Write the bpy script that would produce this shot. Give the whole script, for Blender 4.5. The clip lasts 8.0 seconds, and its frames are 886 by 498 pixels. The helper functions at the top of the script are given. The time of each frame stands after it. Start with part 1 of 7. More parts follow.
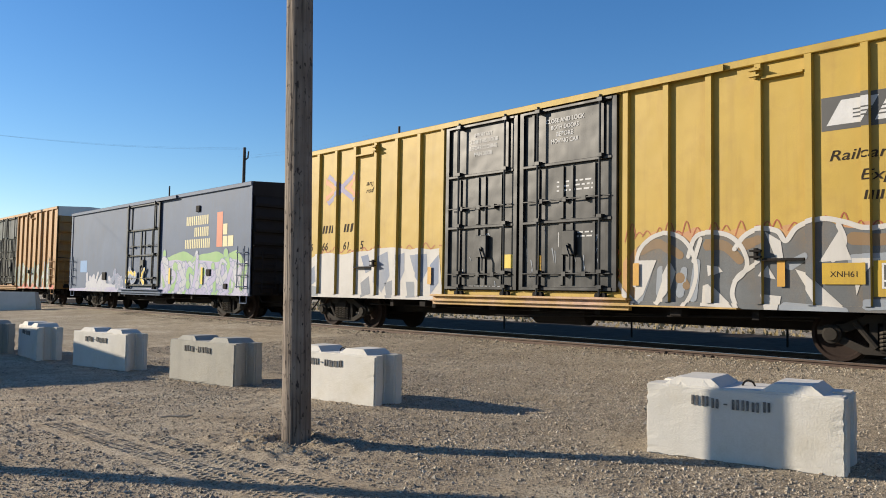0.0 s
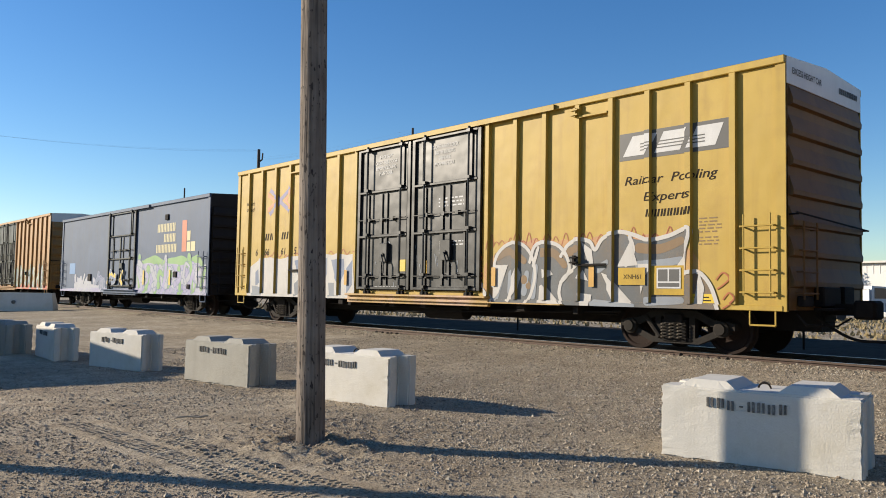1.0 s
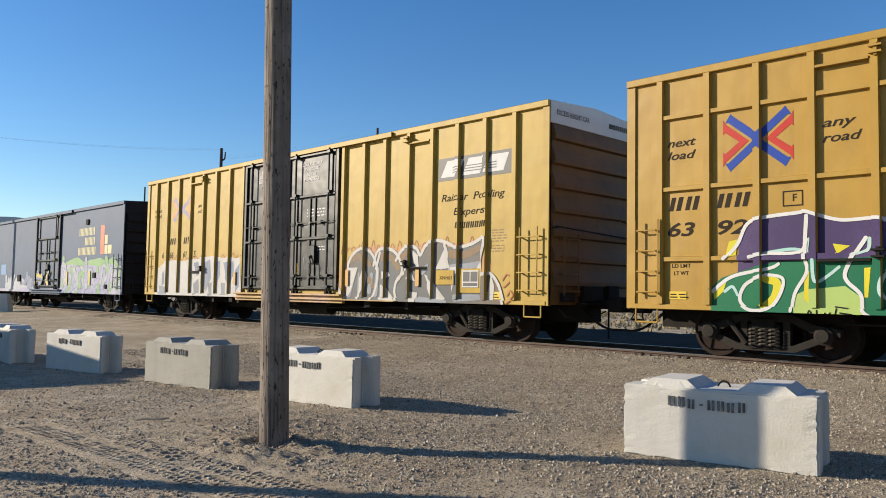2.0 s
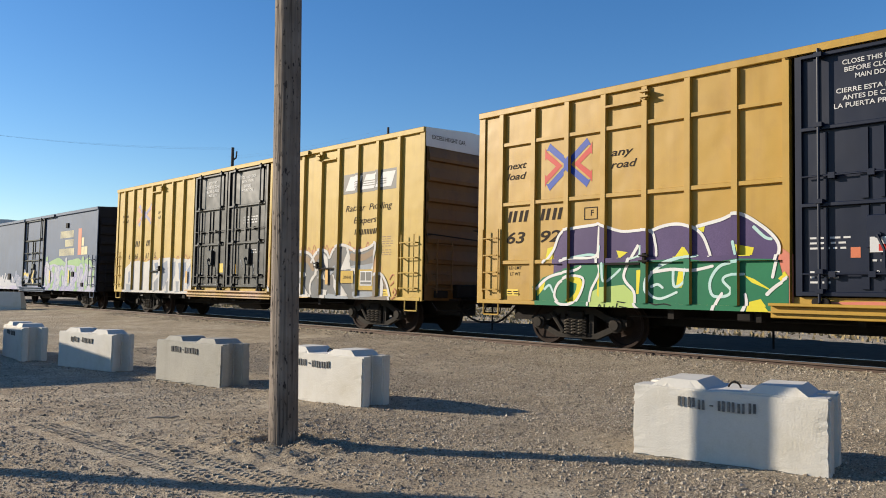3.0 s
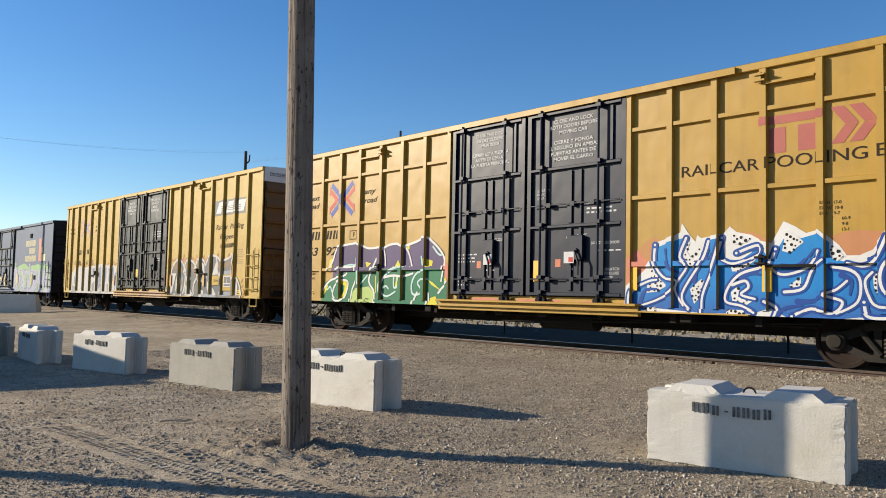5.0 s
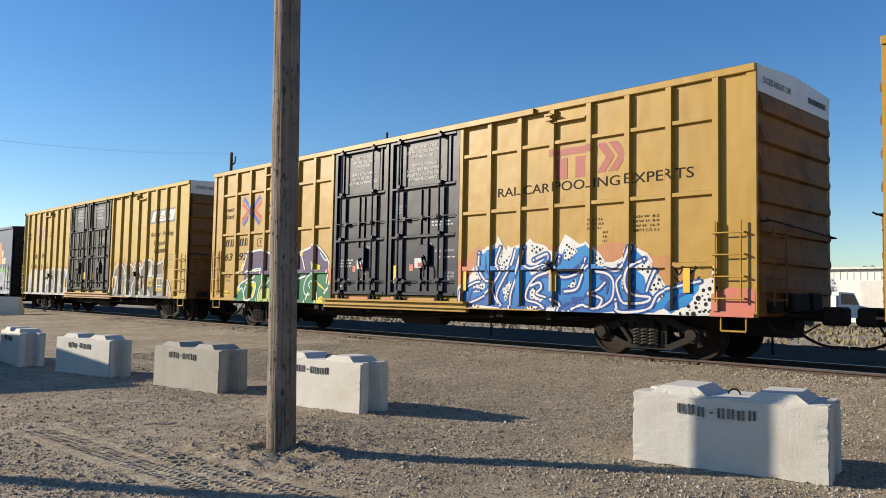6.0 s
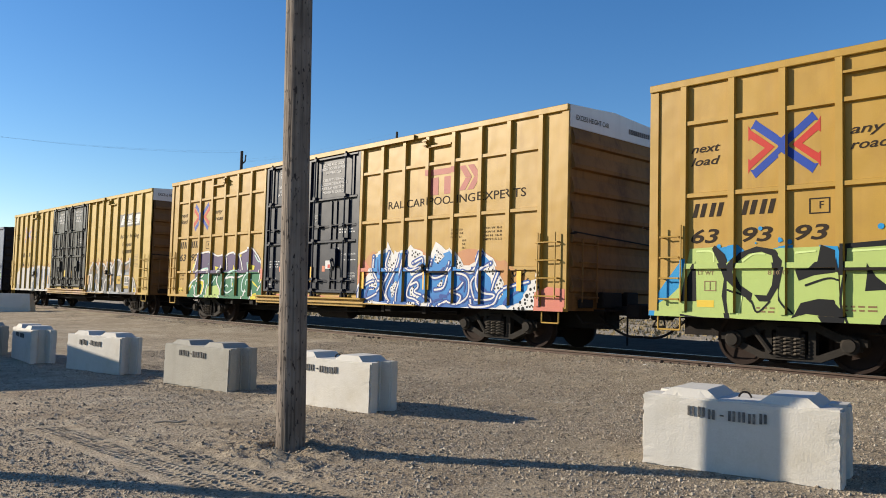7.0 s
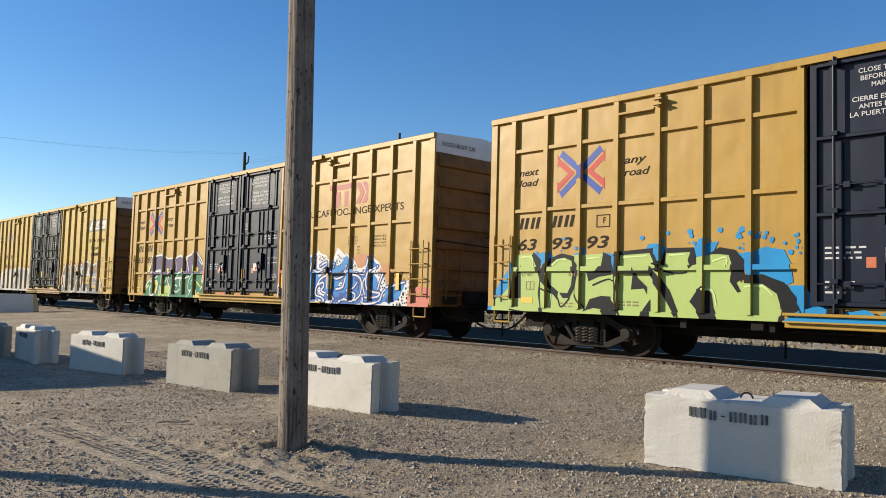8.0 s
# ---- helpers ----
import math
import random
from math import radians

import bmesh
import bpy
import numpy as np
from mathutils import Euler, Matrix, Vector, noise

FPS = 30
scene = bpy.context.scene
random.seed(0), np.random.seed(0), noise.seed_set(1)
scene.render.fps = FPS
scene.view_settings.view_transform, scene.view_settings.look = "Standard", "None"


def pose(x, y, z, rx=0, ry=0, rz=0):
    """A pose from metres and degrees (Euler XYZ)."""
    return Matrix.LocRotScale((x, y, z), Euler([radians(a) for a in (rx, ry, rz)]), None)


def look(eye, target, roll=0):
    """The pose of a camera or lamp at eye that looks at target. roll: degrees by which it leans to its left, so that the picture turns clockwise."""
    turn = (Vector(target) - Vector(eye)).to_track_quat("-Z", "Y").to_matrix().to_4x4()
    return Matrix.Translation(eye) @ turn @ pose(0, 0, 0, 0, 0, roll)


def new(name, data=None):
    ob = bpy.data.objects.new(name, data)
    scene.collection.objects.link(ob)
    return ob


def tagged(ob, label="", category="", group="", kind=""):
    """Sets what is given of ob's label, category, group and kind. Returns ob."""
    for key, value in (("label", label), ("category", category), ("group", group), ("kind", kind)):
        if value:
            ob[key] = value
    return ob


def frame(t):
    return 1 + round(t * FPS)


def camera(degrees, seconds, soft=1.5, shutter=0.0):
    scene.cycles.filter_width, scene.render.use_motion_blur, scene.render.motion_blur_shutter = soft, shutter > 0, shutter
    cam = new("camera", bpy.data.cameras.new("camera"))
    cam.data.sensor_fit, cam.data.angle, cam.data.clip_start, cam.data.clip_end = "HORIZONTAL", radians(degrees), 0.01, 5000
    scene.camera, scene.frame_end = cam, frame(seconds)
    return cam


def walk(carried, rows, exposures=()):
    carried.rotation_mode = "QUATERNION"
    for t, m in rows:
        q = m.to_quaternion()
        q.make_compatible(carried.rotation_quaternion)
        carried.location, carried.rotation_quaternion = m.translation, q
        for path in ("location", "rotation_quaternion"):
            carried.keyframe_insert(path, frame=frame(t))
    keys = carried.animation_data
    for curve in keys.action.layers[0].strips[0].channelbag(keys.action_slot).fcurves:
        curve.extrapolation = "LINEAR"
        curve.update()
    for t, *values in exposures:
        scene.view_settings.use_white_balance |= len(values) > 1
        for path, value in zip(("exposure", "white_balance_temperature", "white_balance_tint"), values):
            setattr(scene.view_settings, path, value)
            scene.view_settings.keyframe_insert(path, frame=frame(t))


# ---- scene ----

# ---------------- camera, standing still in the hand ----------------
cam = camera(58.85, 8.0, soft=0.95)
# t, x, y, z, pitch, roll, yaw
VIEW = [
    (0.0, -0.000, -0.000, 1.340, 3.069, 0.922, -42.769),
    (0.5, 0.001, 0.005, 1.339, 3.122, 0.860, -43.340),
    (1.0, -0.005, -0.000, 1.339, 3.158, 0.978, -41.790),
    (1.5, -0.013, 0.001, 1.336, 3.252, 0.914, -44.495),
    (3.0, 0.002, -0.005, 1.340, 3.165, 1.082, -43.599),
    (3.5, -0.004, -0.007, 1.341, 3.147, 1.110, -43.264),
    (4.0, -0.007, -0.004, 1.344, 3.198, 1.028, -44.583),
    (5.5, 0.013, 0.009, 1.347, 3.461, 1.268, -42.066),
    (6.0, 0.015, 0.009, 1.350, 3.537, 1.127, -43.685),
    (6.5, 0.012, 0.013, 1.360, 3.486, 1.304, -44.000),
    (7.0, 0.008, 0.019, 1.359, 3.480, 1.507, -43.032),
    (7.5, 0.012, 0.017, 1.353, 3.582, 1.436, -44.731),
    (8.0, 0.005, 0.005, 1.352, 3.570, 1.597, -42.832),
]


def view(x, y, z, pitch, roll, yaw):
    return pose(x, y, z, 0, 0, yaw) @ pose(0, 0, 0, 90 + pitch) @ pose(0, 0, 0, 0, 0, roll)


walk(cam, [(r[0], view(*r[1:])) for r in VIEW])

# ---------------- light ----------------
SUN_EL, SUN_AZ = 19.3, -37.0          # height, and degrees from +y towards +x
world = bpy.data.worlds.new("sky")
scene.world = world
world.use_nodes = True
wn = world.node_tree
sky = wn.nodes.new("ShaderNodeTexSky")
sky.sky_type, sky.sun_disc = "NISHITA", False
sky.sun_elevation, sky.sun_rotation = radians(SUN_EL), radians(SUN_AZ)
sky.air_density, sky.dust_density, sky.ozone_density = 1.0, 0.15, 3.2
deep = wn.nodes.new("ShaderNodeHueSaturation")
deep.inputs["Hue"].default_value, deep.inputs["Saturation"].default_value = 0.507, 1.25
wn.links.new(sky.outputs[0], deep.inputs["Color"])
wn.links.new(deep.outputs[0], wn.nodes["Background"].inputs[0])
wn.nodes["Background"].inputs[1].default_value = 0.092
sun = new("sun", bpy.data.lights.new("sun", "SUN"))
sun.data.energy, sun.data.angle, sun.data.color = 4.7, radians(0.55), (1.0, 0.88, 0.71)
SUN_TO = Vector((math.sin(radians(SUN_AZ)) * math.cos(radians(SUN_EL)), math.cos(radians(SUN_AZ)) * math.cos(radians(SUN_EL)), math.sin(radians(SUN_EL))))
sun.matrix_world = look(SUN_TO * 60, (0, 0, 0))
scene.view_settings.exposure = 0.737

# ---------------- materials ----------------
def mat(name, color, rough=0.7, metal=0.0, vary=0.15, scale=3.0, streak=0.0, bump=0.1, fine=60.0, second=None, dirt=0.0, dirt_color=(0.068, 0.049, 0.034), spec=0.5, dent=0.0, fade=None):
    """A painted, stained or grainy surface: two sizes of mottling, optional run-down streaks, dirt and fine relief."""
    m = bpy.data.materials.new(name)
    m.use_nodes = True
    t = m.node_tree
    p = t.nodes["Principled BSDF"]
    co = t.nodes.new("ShaderNodeTexCoord")
    link = t.links.new

    def noise_at(sc, detail=6.0, stretch=None, rough_=0.6):
        n = t.nodes.new("ShaderNodeTexNoise")
        n.inputs["Scale"].default_value, n.inputs["Detail"].default_value, n.inputs["Roughness"].default_value = sc, detail, rough_
        if stretch:
            mp = t.nodes.new("ShaderNodeMapping")
            mp.inputs["Scale"].default_value = stretch
            link(co.outputs["Object"], mp.inputs[0])
            link(mp.outputs[0], n.inputs["Vector"])
        else:
            link(co.outputs["Object"], n.inputs["Vector"])
        return n

    def mix(fac, a, b):
        x = t.nodes.new("ShaderNodeMix")
        x.data_type = "RGBA"
        for sock, v in ((x.inputs[0], fac), (x.inputs[6], a), (x.inputs[7], b)):
            if isinstance(v, bpy.types.NodeSocket):
                link(v, sock)
            elif isinstance(v, float):
                sock.default_value = v
            else:
                sock.default_value = (*v, 1)
        return x.outputs[2]

    def ramp(src, lo, hi):
        r = t.nodes.new("ShaderNodeMapRange")
        r.inputs[1].default_value, r.inputs[2].default_value = lo, hi
        link(src, r.inputs[0])
        return r.outputs[0]

    dark = tuple(c * (1 - vary) for c in color)
    light = tuple(min(1, c * (1 + vary * 0.6)) for c in color)
    big = noise_at(scale)
    col = mix(ramp(big.outputs[0], 0.3, 0.7), dark, light)
    if second:
        col = mix(ramp(noise_at(scale * 0.37).outputs[0], 0.45, 0.65), col, second)
    if fade:
        sep = t.nodes.new("ShaderNodeSeparateXYZ")
        link(co.outputs["Object"], sep.inputs[0])
        add = t.nodes.new("ShaderNodeMath")
        add.operation = "ADD"
        link(sep.outputs[2], add.inputs[0])
        link(noise_at(1.1, 3.0).outputs[0], add.inputs[1])
        col = mix(ramp(add.outputs[0], fade[1] + 0.5, fade[2] + 0.5), fade[0], col)
    small = noise_at(fine, 4.0)
    col = mix(ramp(small.outputs[0], 0.35, 0.75), col, tuple(c * (1 - vary * 0.8) for c in color))
    if streak:
        s = noise_at(6.0, 5.0, (1, 1, 0.07))
        sm = t.nodes.new("ShaderNodeMath")
        sm.operation = "MULTIPLY"
        link(ramp(s.outputs[0], 0.5, 0.8), sm.inputs[0])
        sm.inputs[1].default_value = streak
        col = mix(sm.outputs[0], col, dirt_color)
    if dirt:
        d = noise_at(1.3, 8.0, None, 0.7)
        dm = t.nodes.new("ShaderNodeMath")
        dm.operation = "MULTIPLY"
        link(ramp(d.outputs[0], 0.5, 0.75), dm.inputs[0])
        dm.inputs[1].default_value = dirt
        col = mix(dm.outputs[0], col, dirt_color)
    link(col, p.inputs["Base Color"])
    p.inputs["Roughness"].default_value, p.inputs["Metallic"].default_value = rough, metal
    p.inputs["Specular IOR Level"].default_value = spec
    if dent:
        w = t.nodes.new("ShaderNodeBump")
        w.inputs["Strength"].default_value, w.inputs["Distance"].default_value = 1.0, dent
        link(noise_at(1.0, 2.0).outputs[0], w.inputs["Height"])
        link(w.outputs[0], p.inputs["Normal"])
    elif bump:
        b = t.nodes.new("ShaderNodeBump")
        b.inputs["Strength"].default_value, b.inputs["Distance"].default_value = bump, 0.02
        link(small.outputs[0], b.inputs["Height"])
        link(b.outputs[0], p.inputs["Normal"])
    return m


M_YEL_A = mat("yellow_car_paint_faded", (0.385, 0.260, 0.044), 0.55, vary=0.14, scale=0.8, streak=0.35, bump=0.03, dirt=0.35, dirt_color=(0.20, 0.11, 0.03), dent=0.024, spec=0.32)
M_YEL_B = mat("yellow_car_paint", (0.350, 0.212, 0.032), 0.46, vary=0.15, scale=0.7, streak=0.30, bump=0.03, dirt=0.32, dirt_color=(0.18, 0.09, 0.025), dent=0.024, spec=0.30)
M_YEL_D = mat("orange_yellow_car_paint", (0.323, 0.162, 0.039), 0.6, vary=0.16, scale=0.8, streak=0.5, bump=0.03, dirt=0.3)
M_GREY = mat("blue_grey_car_paint", (0.070, 0.102, 0.165), 0.6, vary=0.2, scale=0.8, streak=0.4, bump=0.04, dirt=0.35, dirt_color=(0.075, 0.080, 0.085), spec=0.25, dent=0.009)
M_BLACK = mat("black_door_paint", (0.013, 0.013, 0.0135), 0.42, vary=0.35, scale=1.5, streak=0.5, bump=0.06, dirt=0.6, dirt_color=(0.065, 0.065, 0.065), spec=0.36, dent=0.03)
M_NAVY = mat("dark_navy_door_paint", (0.0035, 0.0072, 0.0215), 0.42, vary=0.25, scale=1.5, streak=0.2, bump=0.04, spec=0.26, dirt_color=(0.011, 0.018, 0.038), dent=0.014)
M_STEEL = mat("grimy_dark_steel", (0.014, 0.012, 0.011), 0.85, 0.0, vary=0.35, scale=4.0, bump=0.3, dirt=0.3, dirt_color=(0.035, 0.024, 0.017), spec=0.2)
M_GREYSTEEL = mat("dusty_cast_steel", (0.024, 0.021, 0.018), 0.85, 0.0, vary=0.35, scale=5.0, bump=0.3, dirt=0.5, dirt_color=(0.040, 0.030, 0.022), spec=0.2)
M_SPRING = mat("dusty_spring_steel", (0.085, 0.072, 0.058), 0.8, vary=0.3, scale=5.0, bump=0.2, spec=0.2)
M_RUST = mat("wheel_rust", (0.024, 0.015, 0.012), 0.85, 0.0, vary=0.35, scale=5.0, bump=0.2, dirt=0.4, dirt_color=(0.022, 0.015, 0.012), spec=0.2)
M_RAIL = mat("rail_rust", (0.084, 0.053, 0.038), 0.7, 0.3, vary=0.3, scale=6.0, bump=0.2)
M_RAILTOP = mat("rail_worn_top", (0.418, 0.380, 0.342), 0.3, 0.9, vary=0.2, scale=3.0, bump=0.05)
# end walls: grime over a yellow that is also darkened for their shade
M_END_A = mat("grimy_shaded_yellow_end", (0.153, 0.078, 0.018), 0.65, vary=0.3, scale=0.8, streak=0.6, bump=0.05, dirt=0.8, dirt_color=(0.057, 0.032, 0.017))
M_END_B = mat("dusty_shaded_yellow_end", (0.21, 0.112, 0.036), 0.7, vary=0.25, scale=0.8, streak=0.6, bump=0.05, dirt=0.85, dirt_color=(0.035, 0.021, 0.012), spec=0.2)
M_SILL = mat("scraped_yellow_sill", (0.40, 0.25, 0.06), 0.6, vary=0.3, scale=2.5, streak=0.3, bump=0.1, second=(0.46, 0.30, 0.26), dirt=0.7, dirt_color=(0.13, 0.06, 0.04))
M_ROOF = mat("galvanised_roof", (0.471, 0.456, 0.426), 0.5, 0.2, vary=0.15, scale=1.0, streak=0.2, bump=0.05)
M_WHITE = mat("white_paint", (0.546, 0.546, 0.538), 0.55, vary=0.08, scale=1.5, streak=0.12, bump=0.03)
# near black, with the train's shade on the ground put into the colour
M_BALLAST = mat("shade_dark_ballast", (0.042, 0.032, 0.024), 0.95, vary=0.5, scale=4.0, bump=0.5, fine=30.0, second=(0.022, 0.017, 0.013), spec=0.1)
M_TIE = mat("creosote_timber", (0.057, 0.042, 0.032), 0.9, vary=0.35, scale=6.0, bump=0.5)
M_BLOCKWHITE = mat("whitewashed_concrete", (0.565, 0.54, 0.485), 0.9, vary=0.10, scale=2.5, bump=0.22, fine=60.0, streak=0.14, dirt=0.5, dirt_color=(0.36, 0.315, 0.22))
M_BLOCKGREY = mat("bare_concrete", (0.345, 0.330, 0.285), 0.92, vary=0.18, scale=2.5, bump=0.35, fine=50.0, streak=0.35, dirt=0.5, dirt_color=(0.21, 0.195, 0.155))
M_STENCIL = mat("black_stencil_paint", (0.075, 0.073, 0.07), 0.8, vary=0.3, scale=20.0, bump=0.3, second=(0.22, 0.21, 0.19))
M_INK = mat("dark_brown_lettering", (0.030, 0.022, 0.016), 0.75, vary=0.3, scale=5.0, bump=0.0, spec=0.12)
M_FADEINK = mat("faded_brown_print", (0.167, 0.099, 0.030), 0.6, vary=0.25, scale=5.0, bump=0.0)
M_LETTER = mat("white_lettering", (0.452, 0.452, 0.452), 0.6, vary=0.15, scale=4.0, bump=0.0)


def wood_pole_material():
    m = bpy.data.materials.new("weathered_pole_wood")
    m.use_nodes = True
    t = m.node_tree
    p = t.nodes["Principled BSDF"]
    co = t.nodes.new("ShaderNodeTexCoord")
    mp = t.nodes.new("ShaderNodeMapping")
    mp.inputs["Scale"].default_value = (1, 1, 0.035)
    t.links.new(co.outputs["Object"], mp.inputs[0])
    grain = t.nodes.new("ShaderNodeTexNoise")
    grain.inputs["Scale"].default_value, grain.inputs["Detail"].default_value = 42.0, 8.0
    t.links.new(mp.outputs[0], grain.inputs["Vector"])
    blot = t.nodes.new("ShaderNodeTexNoise")
    blot.inputs["Scale"].default_value, blot.inputs["Detail"].default_value = 3.5, 6.0
    t.links.new(co.outputs["Object"], blot.inputs["Vector"])
    ramp = t.nodes.new("ShaderNodeValToRGB")
    e = ramp.color_ramp.elements
    e[0].position, e[0].color = 0.30, (0.075, 0.056, 0.042, 1)
    e[1].position, e[1].color = 0.66, (0.225, 0.186, 0.150, 1)
    e.new(0.42).color = (0.165, 0.134, 0.108, 1)
    t.links.new(grain.outputs[0], ramp.inputs[0])
    mx = t.nodes.new("ShaderNodeMix")
    mx.data_type, mx.blend_type = "RGBA", "MULTIPLY"
    mx.inputs[0].default_value = 0.6
    r2 = t.nodes.new("ShaderNodeValToRGB")
    r2.color_ramp.elements[0].position, r2.color_ramp.elements[0].color = 0.35, (0.5, 0.46, 0.42, 1)
    r2.color_ramp.elements[1].position = 0.6
    t.links.new(blot.outputs[0], r2.inputs[0])
    t.links.new(ramp.outputs[0], mx.inputs[6])
    t.links.new(r2.outputs[0], mx.inputs[7])
    fleck = t.nodes.new("ShaderNodeTexNoise")
    fleck.inputs["Scale"].default_value, fleck.inputs["Detail"].default_value = 34.0, 3.0
    mp2 = t.nodes.new("ShaderNodeMapping")
    mp2.inputs["Scale"].default_value = (1, 1, 0.42)
    t.links.new(co.outputs["Object"], mp2.inputs[0])
    t.links.new(mp2.outputs[0], fleck.inputs["Vector"])
    r3 = t.nodes.new("ShaderNodeMapRange")
    r3.inputs[1].default_value, r3.inputs[2].default_value = 0.60, 0.67
    t.links.new(fleck.outputs[0], r3.inputs[0])
    mf = t.nodes.new("ShaderNodeMix")
    mf.data_type = "RGBA"
    mf.inputs[7].default_value = (0.03, 0.022, 0.017, 1)
    t.links.new(r3.outputs[0], mf.inputs[0])
    t.links.new(mx.outputs[2], mf.inputs[6])
    t.links.new(mf.outputs[2], p.inputs["Base Color"])
    p.inputs["Roughness"].default_value = 0.9
    b = t.nodes.new("ShaderNodeBump")
    b.inputs["Strength"].default_value, b.inputs["Distance"].default_value = 0.8, 0.02
    t.links.new(grain.outputs[0], b.inputs["Height"])
    t.links.new(b.outputs[0], p.inputs["Normal"])
    return m


M_POLE = wood_pole_material()


def ground_material():
    """Trodden dust over gravel: broad drifts of pale dust, darker damp patches, and a coarse crumbly relief."""
    m = bpy.data.materials.new("packed_gravel_dirt")
    m.use_nodes = True
    t = m.node_tree
    p = t.nodes["Principled BSDF"]
    co = t.nodes.new("ShaderNodeTexCoord")

    def noise_at(scale, detail, rough):
        n = t.nodes.new("ShaderNodeTexNoise")
        n.inputs["Scale"].default_value, n.inputs["Detail"].default_value, n.inputs["Roughness"].default_value = scale, detail, rough
        t.links.new(co.outputs["Object"], n.inputs["Vector"])
        return n.outputs[0]

    def ramp(src, stops):
        r = t.nodes.new("ShaderNodeValToRGB")
        e = r.color_ramp.elements
        e[0].position, e[0].color = stops[0][0], (*stops[0][1], 1)
        e[1].position, e[1].color = stops[-1][0], (*stops[-1][1], 1)
        for pos, c in stops[1:-1]:
            e.new(pos).color = (*c, 1)
        t.links.new(src, r.inputs[0])
        return r.outputs[0]

    def mul(a, b, f):
        x = t.nodes.new("ShaderNodeMix")
        x.data_type, x.blend_type = "RGBA", "MULTIPLY"
        x.inputs[0].default_value = f
        t.links.new(a, x.inputs[6])
        t.links.new(b, x.inputs[7])
        return x.outputs[2]

    dust = ramp(noise_at(0.55, 7.0, 0.62), [(0.34, (0.50, 0.395, 0.270)), (0.5, (0.62, 0.505, 0.355)), (0.66, (0.70, 0.595, 0.44))])
    gravel = ramp(noise_at(0.55, 7.0, 0.62), [(0.34, (0.37, 0.305, 0.215)), (0.5, (0.465, 0.388, 0.278)), (0.66, (0.54, 0.462, 0.345))])
    # the trodden yard is dusty; towards the track it is bare gravel
    sep = t.nodes.new("ShaderNodeSeparateXYZ")
    t.links.new(co.outputs["Object"], sep.inputs[0])
    wob = t.nodes.new("ShaderNodeMath")
    wob.operation = "MULTIPLY_ADD"
    t.links.new(noise_at(0.4, 5.0, 0.6), wob.inputs[0])
    wob.inputs[1].default_value = 6.0
    t.links.new(sep.outputs[0], wob.inputs[2])
    zone = t.nodes.new("ShaderNodeMapRange")
    zone.inputs[1].default_value, zone.inputs[2].default_value = 5.5, 9.0
    t.links.new(wob.outputs[0], zone.inputs[0])
    blend = t.nodes.new("ShaderNodeMix")
    blend.data_type = "RGBA"
    t.links.new(zone.outputs[0], blend.inputs[0])
    t.links.new(dust, blend.inputs[6])
    t.links.new(gravel, blend.inputs[7])
    drift = blend.outputs[2]
    patch = ramp(noise_at(3.2, 8.0, 0.7), [(0.36, (0.66, 0.64, 0.62)), (0.58, (1.0, 1.0, 1.0))])
    grit = ramp(noise_at(46.0, 6.0, 0.75), [(0.37, (0.19, 0.18, 0.172)), (0.51, (0.95, 0.95, 0.95)), (0.70, (1.0, 1.0, 1.0))])
    t.links.new(mul(mul(drift, patch, 0.85), grit, 0.9), p.inputs["Base Color"])
    p.inputs["Roughness"].default_value, p.inputs["Specular IOR Level"].default_value = 0.97, 0.2
    b = t.nodes.new("ShaderNodeBump")
    b.inputs["Strength"].default_value, b.inputs["Distance"].default_value = 1.0, 0.065
    t.links.new(noise_at(10.0, 12.0, 0.78), b.inputs["Height"])
    t.links.new(b.outputs[0], p.inputs["Normal"])
    return m


M_GROUND = ground_material()


def stone_material():
    """Loose stones, each with a tone of its own between dark basalt and pale dusty grey."""
    m = bpy.data.materials.new("gravel_stone")
    m.use_nodes = True
    t = m.node_tree
    p = t.nodes["Principled BSDF"]
    geo = t.nodes.new("ShaderNodeNewGeometry")
    r = t.nodes.new("ShaderNodeValToRGB")
    e = r.color_ramp.elements
    e[0].position, e[0].color = 0.0, (0.17, 0.14, 0.105, 1)
    e[1].position, e[1].color = 1.0, (0.62, 0.55, 0.44, 1)
    e.new(0.35).color = (0.38, 0.31, 0.225, 1)
    e.new(0.8).color = (0.50, 0.42, 0.31, 1)
    t.links.new(geo.outputs["Random Per Island"], r.inputs[0])
    n = t.nodes.new("ShaderNodeTexNoise")
    n.inputs["Scale"].default_value = 60.0
    co = t.nodes.new("ShaderNodeTexCoord")
    t.links.new(co.outputs["Object"], n.inputs["Vector"])
    x = t.nodes.new("ShaderNodeMix")
    x.data_type, x.blend_type = "RGBA", "MULTIPLY"
    x.inputs[0].default_value = 0.5
    t.links.new(r.outputs[0], x.inputs[6])
    t.links.new(n.outputs[0], x.inputs[7])
    t.links.new(x.outputs[2], p.inputs["Base Color"])
    p.inputs["Roughness"].default_value, p.inputs["Specular IOR Level"].default_value = 0.95, 0.2
    return m


M_STONE = stone_material()


# ---------------- mesh helpers ----------------
def box(bm, x0, x1, y0, y1, z0, z1, bevel=0.0):
    m = Matrix.Translation(((x0 + x1) / 2, (y0 + y1) / 2, (z0 + z1) / 2)) @ Matrix.Diagonal((x1 - x0, y1 - y0, z1 - z0, 1))
    vs = bmesh.ops.create_cube(bm, size=1.0, matrix=m)["verts"]
    if bevel:
        es = list({e for v in vs for e in v.link_edges})
        bmesh.ops.bevel(bm, geom=es, offset=bevel, segments=1, affect="EDGES")


